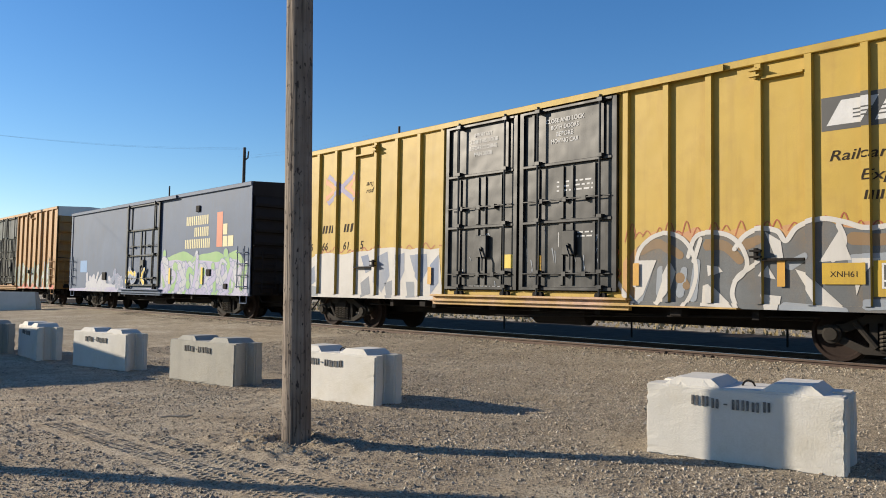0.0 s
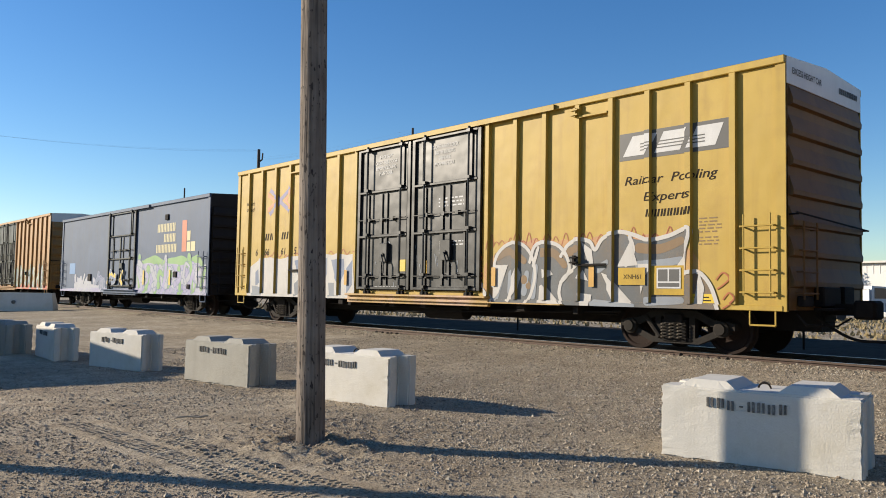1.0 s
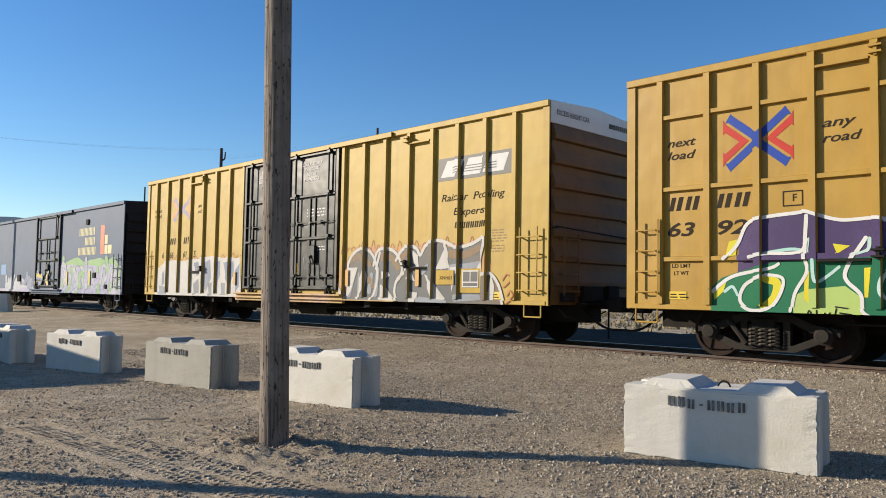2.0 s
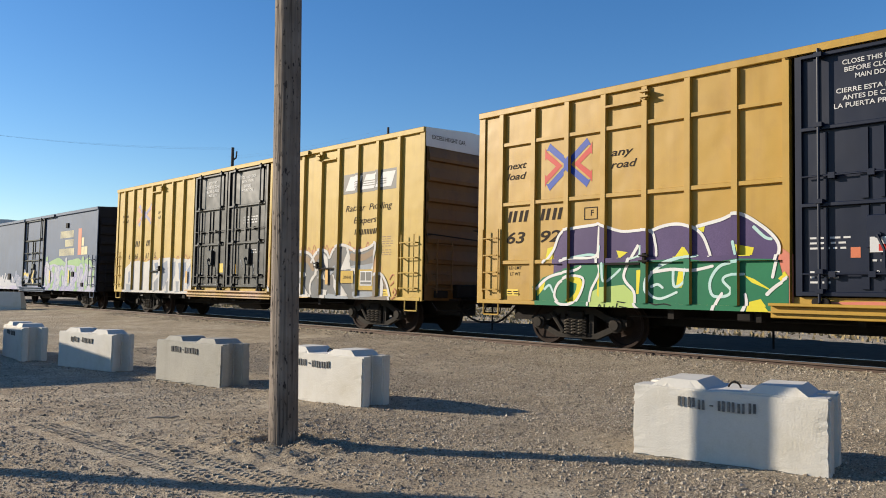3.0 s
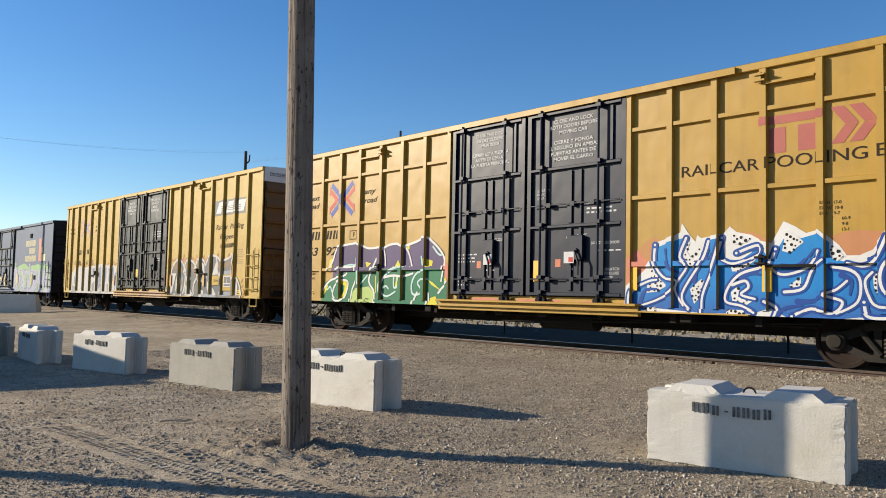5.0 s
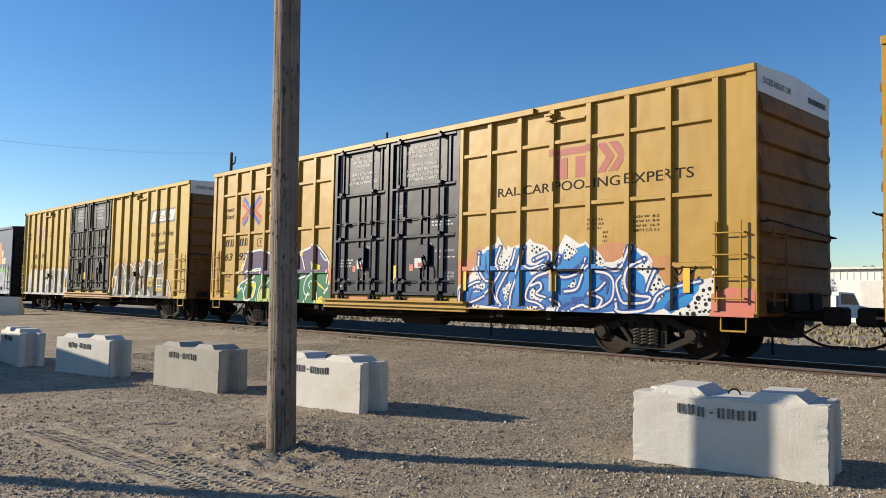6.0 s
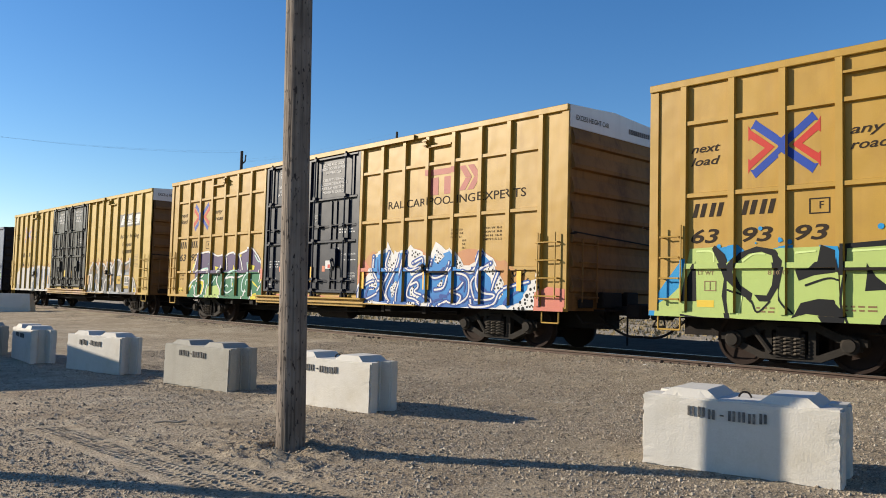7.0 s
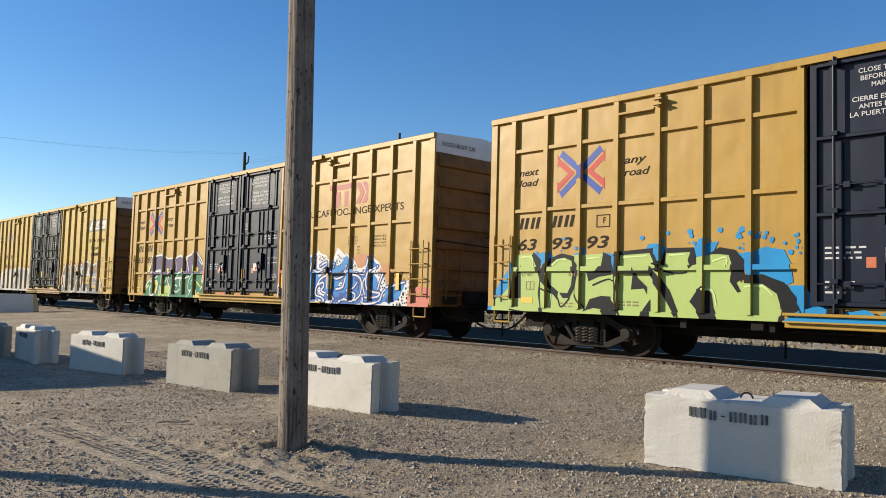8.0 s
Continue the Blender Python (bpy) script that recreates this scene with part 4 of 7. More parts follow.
def dots_in(bm, outline, count, r0, r1, seed):
    """Dots strewn inside an outline, kept apart from one another."""
    rng = random.Random(seed)
    ys, zs = [p[0] for p in outline], [p[1] for p in outline]
    made = []
    for _ in range(count * 6):
        y, z, r = rng.uniform(min(ys), max(ys)), rng.uniform(min(zs), max(zs)), rng.uniform(r0, r1)
        inside = False
        for (ya, za), (yb, zb) in zip(outline, outline[1:] + outline[:1]):
            if (za > z) != (zb > z) and y < (yb - ya) * (z - za) / (zb - za) + ya:
                inside = not inside
        if inside and all(math.hypot(y - a, z - b) > r + q + 0.015 for a, b, q in made):
            made.append((y, z, r))
            disc(bm, y, z, r, 0.0, 9)
        if len(made) >= count:
            break


def spray(name, color, second=None, rough=0.5, vary=0.12, dirt=0.2):
    return mat(name, color, rough, vary=vary, scale=1.4, bump=0.02, second=second, streak=0.15, spec=0.2, dirt=dirt, dirt_color=tuple(c * 0.55 for c in color))


S_WHITE = spray("spray_white", (0.547, 0.547, 0.540))
S_DUSTWHITE = spray("spray_dusty_white", (0.441, 0.426, 0.403), dirt=0.45)
S_GREY = spray("spray_slate_grey", (0.115, 0.122, 0.128), (0.185, 0.120, 0.060), vary=0.25, dirt=0.4)
S_DUSTBLUE = spray("spray_dusty_blue", (0.152, 0.190, 0.274), (0.251, 0.258, 0.274), dirt=0.4)
S_UMBER = spray("spray_umber", (0.190, 0.125, 0.068), (0.160, 0.129, 0.099))
S_SILVER = spray("spray_silver_blue", (0.228, 0.251, 0.281), (0.152, 0.160, 0.182))
S_PINK = spray("spray_pink_haze", (0.400, 0.213, 0.110), (0.456, 0.293, 0.068))
S_HAZE = spray("spray_salmon_mist", (0.40, 0.180, 0.085), (0.36, 0.205, 0.045))
S_REDLINE = spray("spray_red_line", (0.30, 0.085, 0.045), (0.36, 0.16, 0.06))
S_PURPLE = spray("spray_violet", (0.052, 0.034, 0.098), (0.091, 0.061, 0.152))
S_GREEN = spray("spray_green", (0.013, 0.137, 0.061), (0.011, 0.106, 0.057))
S_AQUA = spray("spray_pale_aqua", (0.304, 0.502, 0.471), (0.471, 0.547, 0.532))
S_YELLOW = spray("spray_lemon", (0.532, 0.471, 0.030))
S_LIME = spray("spray_lime", (0.332, 0.426, 0.137), (0.312, 0.418, 0.122))
S_LIMELIGHT = spray("spray_pale_lime", (0.502, 0.623, 0.251))
S_PLATE = mat("faded_plate_yellow", (0.40, 0.262, 0.030), 0.6, vary=0.2, scale=3.0, bump=0.0, streak=0.3, dirt=0.4, dirt_color=(0.16, 0.10, 0.05), spec=0.25)
S_DULLORANGE = mat("dull_orange_reflector", (0.42, 0.215, 0.012), 0.5, vary=0.2, bump=0.0, streak=0.3)
S_CYAN = spray("spray_sky_blue", (0.011, 0.213, 0.471))
S_BLACK = mat("spray_black", (0.007, 0.008, 0.010), 0.55, vary=0.15, scale=1.4, bump=0.02, spec=0.15)
S_NAVY = spray("spray_indigo", (0.012, 0.05, 0.23), (0.016, 0.085, 0.30))
S_BLUEFADE = mat("spray_blue_to_indigo", (0.006, 0.160, 0.44), 0.5, vary=0.15, scale=1.4, bump=0.02, streak=0.1, spec=0.22, dirt_color=(0.02, 0.05, 0.16), second=(0.008, 0.22, 0.50), fade=((0.034, 0.040, 0.21), 0.70, 1.30))
S_SALMON = spray("spray_salmon", (0.471, 0.152, 0.114), (0.456, 0.205, 0.091))
S_LAV = spray("spray_lavender", (0.304, 0.289, 0.418), (0.395, 0.395, 0.426))
S_PALE = spray("spray_pale_grey", (0.350, 0.357, 0.395), (0.418, 0.426, 0.441))
S_MINT = spray("spray_mint_green", (0.213, 0.350, 0.152), (0.266, 0.357, 0.190))
S_OCHRE = mat("orange_reflector", (0.70, 0.37, 0.008), 0.4, vary=0.08, bump=0.0)
S_SIGNYEL = mat("yellow_notice", (0.547, 0.380, 0.011), 0.45, vary=0.1, bump=0.0)
S_LOGOBLUE = mat("blue_emblem_paint", (0.008, 0.042, 0.274), 0.45, vary=0.15, bump=0.0, spec=0.22)
S_LOGORED = mat("red_emblem_paint", (0.395, 0.027, 0.019), 0.45, vary=0.15, bump=0.0, spec=0.22)
S_FADEBLUE = mat("faded_blue_emblem", (0.167, 0.152, 0.274), 0.6, vary=0.2, bump=0.0)
S_FADERED = mat("faded_red_emblem", (0.456, 0.182, 0.076), 0.6, vary=0.2, bump=0.0)
S_CHARCOAL = mat("charcoal_panel_paint", (0.042, 0.042, 0.042), 0.55, vary=0.2, bump=0.0)
S_CREAM = mat("cream_lettering", (0.471, 0.418, 0.228), 0.6, vary=0.15, bump=0.0)
S_ORANGE = mat("orange_emblem", (0.418, 0.106, 0.038), 0.6, vary=0.15, bump=0.0)


# one arm of each bent arrow, in halves of the width and heights of the whole
BLUE_ARM = ((0.70, 0.452), (0.78, 0.50), (0.94, 0.35), (0.84, 0.348), (0.17, 0.028), (0.14, 0.0), (0.0, 0.0), (0.0, 0.117))
RED_ARM = ((0.24, 0.0), (0.93, 0.33), (1.0, 0.41), (1.0, 0.15), (0.94, 0.185), (0.52, 0.0))


def emblem(car, yl, yr, z0, z1, blue, red):
    """Two bent arrows back to back."""
    w, h, zm = yl - yr, z1 - z0, (z0 + z1) / 2
    ym = (yl + yr) / 2
    for name, paint, lift, arm in (("emblem_blue", blue, 0.004, BLUE_ARM), ("emblem_red", red, 0.0045, RED_ARM)):
        for side in (1, -1):
            bm = bmesh.new()
            for q in (1, -1):
                poly(bm, [(ym + side * u * w / 2, zm + q * v * h) for u, v in arm])
            flat_paint(name, bm, paint, car, lift)


def door_words(car, z_first, pitch, gap, lines_left, lines_right):
    """White notices on the two doors; each a list of lines."""
    for (yl, yr, lines) in ((1.70, 0.66, lines_left), (-0.55, -1.75, lines_right)):
        bm = bmesh.new()
        z = z_first
        for body in lines:
            if body:
                wmax = (0.062 if yl > 0 else 0.071) * len(body)
                words(bm, body, (yl + yr) / 2 + wmax / 2, z, pitch * 0.64, wmax, bold=0.012)
                z -= pitch
            else:
                z -= gap
        flat_paint("door_notice", bm, M_LETTER, car, 0.040, "white stencilled notice")


def small_bars(bm, y0, z0, rows_, width, h=0.035, gap=0.075, seed=1):
    rng = random.Random(seed)
    for k in range(rows_):
        y = y0
        while y > y0 - width:
            w = rng.uniform(0.05, 0.16)
            quad(bm, y, y - w, z0 - k * gap, z0 - k * gap + h)
            y -= w + 0.045


def notices(car, yellow_at):
    for y, z, w, h in yellow_at:
        bm = bmesh.new()
        quad(bm, y, y - w, z, z + h)
        flat_paint("yellow_notice", bm, S_SIGNYEL, car, 0.0095, "small yellow notice")
        bm = bmesh.new()
        small_bars(bm, y - 0.03, z + h * 0.55, 2 if h > 0.12 else 1, w - 0.15, 0.022, h * 0.35, 5)
        flat_paint("notice_print", bm, M_INK, car, 0.011)


def reflectors(car, ys, z0=1.55, z1=1.98, material=None):
    for y in ys:
        bm = bmesh.new()
        quad(bm, y, y - 0.13, z0, z1)
        flat_paint("reflector", bm, material or S_OCHRE, car, 0.052, "yellow-orange reflective strip")


def dress_a():
    c, yc = CAR_A, 11.15

    def Y(v):
        return v - yc
    # dark panel with a white emblem of three slabs and speed lines
    bm = bmesh.new()
    quad(bm, Y(4.92), Y(2.64), 3.94, 4.47)
    flat_paint("logo_panel", bm, S_CHARCOAL, c, 0.004, "charcoal panel")
    bm = bmesh.new()
    for a, b, c_, d in ((4.84, 4.30, 4.62, 4.08), (4.14, 3.60, 3.94, 3.42), (3.44, 2.90, 3.26, 2.74)):
        bm = bmesh.new()
        poly(bm, [(Y(a), 4.02), (Y(b), 4.02), (Y(d), 4.40), (Y(c_), 4.40)])
        flat_paint("logo_slab", bm, M_LETTER, c, 0.007, "white emblem slab")
    bm = bmesh.new()
    for z in (4.10, 4.16, 4.22):
        quad(bm, Y(4.45), Y(3.1), z, z + 0.022)
    flat_paint("logo_line", bm, S_CHARCOAL, c, 0.010)
    bm = bmesh.new()
    words(bm, "Railcar  Pooling", Y(4.80), 3.46, 0.17, 1.95, 0.25, 0.006)
    words(bm, "Experts", Y(4.33), 3.12, 0.17, 0.97, 0.25, 0.006)
    glyph_bars(bm, 7, Y(4.28), 2.82, 0.14, 0.135, lean=0.2)
    flat_paint("slogan", bm, M_INK, c, 0.005, "dark italic slogan")
    emblem(c, Y(18.62), Y(17.06), 3.70, 4.60, S_FADEBLUE, S_FADERED)
    bm = bmesh.new()
    words(bm, "next", Y(19.95), 4.13, 0.13, 0.45, 0.3, 0.006)
    words(bm, "load", Y(19.95), 3.93, 0.13, 0.45, 0.3, 0.006)
    words(bm, "any", Y(16.72), 4.13, 0.13, 0.40, 0.3, 0.006)
    words(bm, "road", Y(16.72), 3.93, 0.13, 0.45, 0.3, 0.006)
    glyph_bars(bm, 2, Y(18.75), 2.92, 0.22, 0.30, lean=0.25)
    glyph_bars(bm, 2, Y(17.72), 2.92, 0.22, 0.30, lean=0.25)
    for s, y in (("6", 19.35), ("66", 18.75), ("61", 17.72), ("5", 16.95)):
        words(bm, s, Y(y), 2.44, 0.22, 0.0, 0.2, 0.01)
    flat_paint("fleet_mark", bm, M_INK, c, 0.005, "worn dark lettering and numbers")
    # grey and white bubble letters over a pink haze
    bm = bmesh.new()
    cloud(bm, Y(8.55), Y(3.2), 1.13, 2.58, 2, 0.12, spikes=True)
    flat_paint("graffiti_haze", bm, S_PINK, c, 0.0025, "pink sprayed haze")
    bm = bmesh.new()
    rng = random.Random(8)
    y = 8.5
    while y > 3.4:
        ribbon(bm, [(Y(y), 2.36 + rng.uniform(-0.06, 0.06)), (Y(y - 0.1), 2.58 + rng.uniform(-0.10, 0.10)), (Y(y - 0.18), 2.45)], 0.022, n=4, x=0.0003)
        y -= rng.uniform(0.12, 0.34)
    flat_paint("graffiti_flame", bm, S_REDLINE, c, 0.0045, "red scribbled flames")
    rib = sorted((r for r in c.ribs if r < -2.4), reverse=True)

    def at(u, f):
        """A place by rib number and part of the letters' height."""
        k = max(0, min(len(rib) - 2, int(math.floor(u))))
        return (rib[k] + (rib[k + 1] - rib[k]) * (u - k), 1.10 + 1.36 * f)

    bm = bmesh.new()
    humps = ((0.2, 0.55, 1.68, 0.99), (1.5, 0.6, 2.75, 0.98), (2.45, 0.55, 3.62, 1.0), (3.45, 0.6, 4.72, 1.08))
    for k, (u0, f0, u1, top) in enumerate(humps):
        pts = [at(u0, -0.08), at(u0, f0)]
        for j in range(1, 12):
            g = math.pi * j / 12
            pts.append(at((u0 + u1) / 2 - (u1 - u0) / 2 * math.cos(g), f0 + (top - f0) * math.sin(g) ** 0.8))
        pts += [at(u1, f0), at(u1 - 0.2, -0.08)]
        poly(bm, pts, 0.0004 * k)
    poly(bm, [at(u, f) for u, f in ((4.2, -0.08), (4.5, 0.98), (5.0, 0.93), (5.5, 0.97), (6.02, 1.08), (5.9, 0.7), (5.8, 0.42), (6.2, 0.5), (6.5, 0.3), (6.68, 0.02), (6.68, -0.08))], 0.002)
    flat_paint("graffiti_fill", bm, S_GREY, c, 0.0065, "grey and brown graffiti letters")
    bm = bmesh.new()
    for k, line in enumerate((((0.35, 0.78), (0.8, 0.86), (1.3, 0.7)), ((1.95, 0.82), (2.3, 0.8), (2.6, 0.62)), ((2.65, 0.8), (3.0, 0.86)), ((4.75, 0.84), (5.3, 0.82), (5.8, 0.92)), ((1.3, 0.4), (1.45, 0.3)))):
        ribbon(bm, [at(u, f) for u, f in line], 0.20, 0.15, 0.0004 * k)
    flat_paint("graffiti_shade", bm, S_UMBER, c, 0.0095, "brown sprayed shading")
    bm = bmesh.new()
    for k, line in enumerate((((0.3, 0.1), (0.5, 0.4), (0.62, 0.6)), ((0.85, 0.5), (0.8, 0.2)), ((1.3, 0.2), (1.4, 0.5)), ((3.6, 0.55), (3.9, 0.65)), ((4.75, 0.6), (5.3, 0.62), (5.8, 0.66)), ((3.5, 0.05), (4.6, 0.02)), ((5.0, 0.1), (5.8, 0.12)), ((1.6, 0.15), (1.7, 0.6)))):
        ribbon(bm, [at(u, f) for u, f in line], 0.17, 0.13, 0.0004 * k)
    flat_paint("graffiti_shine", bm, S_SILVER, c, 0.0105, "silver-blue graffiti strokes")
    bm = bmesh.new()
    edges = [((0.2, 0.3), (0.28, 0.72), (0.55, 0.92), (0.95, 1.0), (1.35, 0.92), (1.6, 0.72), (1.68, 0.45), (1.55, 0.18), (1.35, 0.0)),
             ((1.5, 0.68), (1.65, 0.92), (1.95, 0.98), (2.35, 0.94), (2.62, 0.8), (2.75, 0.6), (2.68, 0.46), (2.5, 0.36)),
             ((1.62, 0.62), (1.78, 0.9)), ((2.55, 0.02), (2.45, 0.2), (2.55, 0.4), (2.8, 0.52), (3.0, 0.6)),
             ((2.5, 0.76), (2.7, 0.92), (3.0, 1.0), (3.35, 0.96), (3.52, 0.84), (3.75, 1.0), (4.2, 1.08), (4.6, 1.03), (5.0, 0.95), (5.5, 0.99), (6.02, 1.08), (5.92, 0.75), (5.85, 0.5), (6.2, 0.5), (6.48, 0.32), (6.66, 0.02)),
             ((4.5, 1.0), (4.6, 0.8), (4.4, 0.6)), ((0.95, -0.2), (0.92, -0.05)), ((3.22, -0.2), (3.15, 0.0))]
    for k, line in enumerate(edges):
        ribbon(bm, [at(u, f) for u, f in line], 0.085, 0.075, 0.0004 * (k % 4))
    facets = (((0.25, 0.64), (0.74, 0.64), (0.42, 0.18), (0.2, 0.05)), ((1.08, 0.6), (1.2, 0.48), (1.05, 0.2), (0.8, 0.03), (0.7, 0.06), (0.9, 0.4)), ((1.83, 0.3), (2.0, 0.32), (2.5, 0.02), (1.8, 0.04)),
              ((1.98, 0.56), (2.18, 0.54), (2.26, 0.48), (2.0, 0.42)), ((3.1, 0.96), (3.42, 0.84), (3.48, 0.58), (3.3, 0.66)), ((3.0, 0.42), (3.15, 0.55), (3.32, 0.38)), ((4.52, 0.95), (4.72, 0.6), (4.15, 0.58)),
              ((3.7, 0.5), (3.9, 0.46), (4.6, 0.06), (4.1, 0.08)), ((3.05, 0.2), (3.42, 0.18), (3.3, -0.2), (3.12, -0.05)), ((4.72, 0.62), (5.2, 0.61), (5.1, 0.54), (4.9, 0.4), (4.8, 0.2)), ((5.98, 0.8), (5.92, 0.3), (5.6, 0.5), (5.7, 0.58)), ((6.1, 0.08), (6.22, 0.5), (6.34, 0.3), (6.3, 0.08)), ((-0.25, 0.3), (0.2, -0.05), (0.2, 0.1), (-0.2, 0.36)))
    for k, f4 in enumerate(facets):
        poly(bm, [at(u, f) for u, f in f4], 0.0018 + 0.0004 * (k % 2))
    flat_paint("graffiti_outline", bm, S_DUSTWHITE, c, 0.0135, "dusty white graffiti outline and facets")
    bm = bmesh.new()
    for u, f in ((-0.35, 0.75), (-0.3, 0.45), (6.75, 0.4), (6.9, 0.15)):
        y, z = at(u, f)
        ribbon(bm, [(y + 0.12, z), (y, z + 0.12), (y - 0.12, z + 0.02), (y, z - 0.1), (y + 0.1, z - 0.16)], 0.03, n=5)
    flat_paint("red_tag", bm, S_REDLINE, c, 0.0125, "red sprayed tag")
    # pale letters towards the other end
    pale = [
        [(8.64, 1.13), (8.52, 2.08), (7.87, 2.33), (7.22, 2.37), (6.60, 2.30), (5.86, 2.37), (5.44, 2.37), (5.02, 2.43), (4.35, 2.44), (3.71, 2.36), (3.34, 2.39), (2.95, 2.34), (2.57, 2.37), (2.40, 1.13), (5.81, 1.00)],
    ]
    blues = [
        [(5.01, 2.22), (4.61, 2.34), (4.51, 1.71), (4.84, 1.27), (5.10, 1.55)],
        [(4.21, 2.23), (3.93, 2.29), (3.92, 1.83), (4.11, 1.53)],
        [(3.73, 2.22), (3.09, 2.24), (3.05, 1.85), (3.28, 1.53), (3.56, 1.83)],
        [(2.96, 1.97), (2.66, 2.21), (2.62, 1.56), (2.94, 1.25)],
        [(5.74, 2.23), (5.43, 2.28), (5.25, 1.87), (5.52, 1.78)],
        [(8.17, 1.90), (7.85, 2.07), (7.76, 1.55), (8.15, 1.46)],
    ]
    tans = [
        [(5.74, 1.52), (5.38, 1.71), (5.30, 1.24), (5.67, 1.13)],
        [(4.71, 1.52), (4.32, 1.62), (4.36, 1.15), (4.62, 1.13)],
        [(3.86, 1.56), (3.55, 1.56), (3.44, 1.18), (3.79, 1.16)],
        [(8.39, 1.46), (7.66, 1.41), (7.68, 1.14), (8.34, 1.13)],
    ]
    for name, shapes, paint, lift, label in (("graffiti_ground", pale, S_DUSTWHITE, 0.0055, "dusty white graffiti letters"), ("graffiti_fill", blues, S_DUSTBLUE, 0.0075, "dusty blue letter fills"), ("graffiti_fill", tans, S_SILVER, 0.0075, "grey letter fills")):
        bm = bmesh.new()
        for pts in shapes:
            poly(bm, pts)
        flat_paint(name, bm, paint, c, lift, label)
    bm = bmesh.new()
    for k in range(9):
        y = 7.6 - k * 0.62
        ribbon(bm, [(y, 2.36), (y - 0.12, 2.47 + 0.05 * math.sin(k * 2.1)), (y - 0.30, 2.36), (y - 0.45, 2.44)], 0.03, n=4)
    flat_paint("graffiti_flame", bm, S_REDLINE, c, 0.0045, "faint red sprayed line")
    # worn labels, plates and scuffs on the black doors
    for k, (y, z, w, h, paint) in enumerate(((1.42, 2.20, 0.20, 0.42, M_LETTER), (0.62, 1.86, 0.42, 0.30, S_SIGNYEL), (-1.00, 2.28, 0.17, 0.30, M_LETTER), (-0.42, 1.70, 0.13, 0.42, S_OCHRE))):
        bm = bmesh.new()
        quad(bm, y, y - w, z, z + h)
        flat_paint("door_plate", bm, paint, c, 0.037, "worn label on the door")
    bm = bmesh.new()
    for k in range(26):
        rng2 = random.Random(60 + k)
        y, z = rng2.uniform(-2.3, 2.2), rng2.uniform(1.45, 2.75)
        ribbon(bm, [(y, z), (y + rng2.uniform(-0.06, 0.06), z - rng2.uniform(0.05, 0.30))], rng2.uniform(0.012, 0.04), 0.01, 0.0001 * k, 3)
    flat_paint("graffiti_scuff", bm, S_SILVER, c, 0.0345, "pale scuffs and drips on the doors")
    bm = bmesh.new()
    quad(bm, Y(4.92), Y(4.26), 1.54, 1.87)
    quad(bm, Y(4.18), Y(3.50), 1.36, 1.90, -0.004)
    flat_paint("plate", bm, S_PLATE, c, 0.036, "yellow data plate")
    bm = bmesh.new()
    words(bm, "XNH61", Y(4.80), 1.655, 0.09, 0.40, 0, 0.006)
    flat_paint("plate_code", bm, M_INK, c, 0.038, "dark stencilled code")
    bm = bmesh.new()
    quad(bm, Y(4.06), Y(3.56), 1.48, 1.86)
    flat_paint("stencil_frame", bm, M_LETTER, c, 0.043)
    bm = bmesh.new()
    for a, b, z0, z1 in ((4.03, 3.83, 1.61, 1.83), (3.80, 3.59, 1.61, 1.83), (4.03, 3.59, 1.51, 1.58)):
        quad(bm, Y(a), Y(b), z0, z1)
    flat_paint("stencil_box", bm, S_CHARCOAL, c, 0.045, "black inspection boxes")
    bm = bmesh.new()
    small_bars(bm, Y(3.22), 2.72, 5, 0.38, 0.022, 0.06, 2)
    small_bars(bm, Y(3.22), 2.38, 3, 0.34, 0.022, 0.06, 3)
    flat_paint("data_print", bm, M_FADEINK, c, 0.005, "rows of small unreadable print")
    notices(c, [(3.35 - yc, 1.23, 0.45, 0.16), (20.0 - yc, 1.35, 0.22, 0.17)])
    reflectors(c, [8.35 - yc, 5.62 - yc, 14.15 - yc], 1.5, 1.92, S_DULLORANGE)
    door_words(c, 4.87, 0.145, 0.11, ["IMPORTANT", "CLOSE THIS DOOR", "BEFORE CLOSING", "MAIN DOOR"], ["CLOSE AND LOCK", "BOTH DOORS", "BEFORE", "MOVING CAR"])
    bm = bmesh.new()
    small_bars(bm, -0.95, 3.60, 3, 0.9, 0.035, 0.09, 4)
    small_bars(bm, -1.3, 2.55, 2, 0.6, 0.03, 0.08, 6)
    small_bars(bm, 1.6, 1.44, 1, 1.1, 0.03, 0.08, 6)
    flat_paint("door_print", bm, M_LETTER, c, 0.033, "rows of small unreadable print")


SPANISH_L = ["CLOSE THIS DOOR", "BEFORE CLOSING", "MAIN DOOR", "", "CIERRE ESTA PUERTA", "ANTES DE CERRAR", "LA PUERTA PRINCIPAL"]
SPANISH_R = ["CLOSE AND LOCK", "BOTH DOORS BEFORE", "MOVING CAR", "", "CIERRE Y PONGA", "EL SEGURO EN AMBAS", "PUERTAS ANTES DE", "MOVER EL CARRO"]


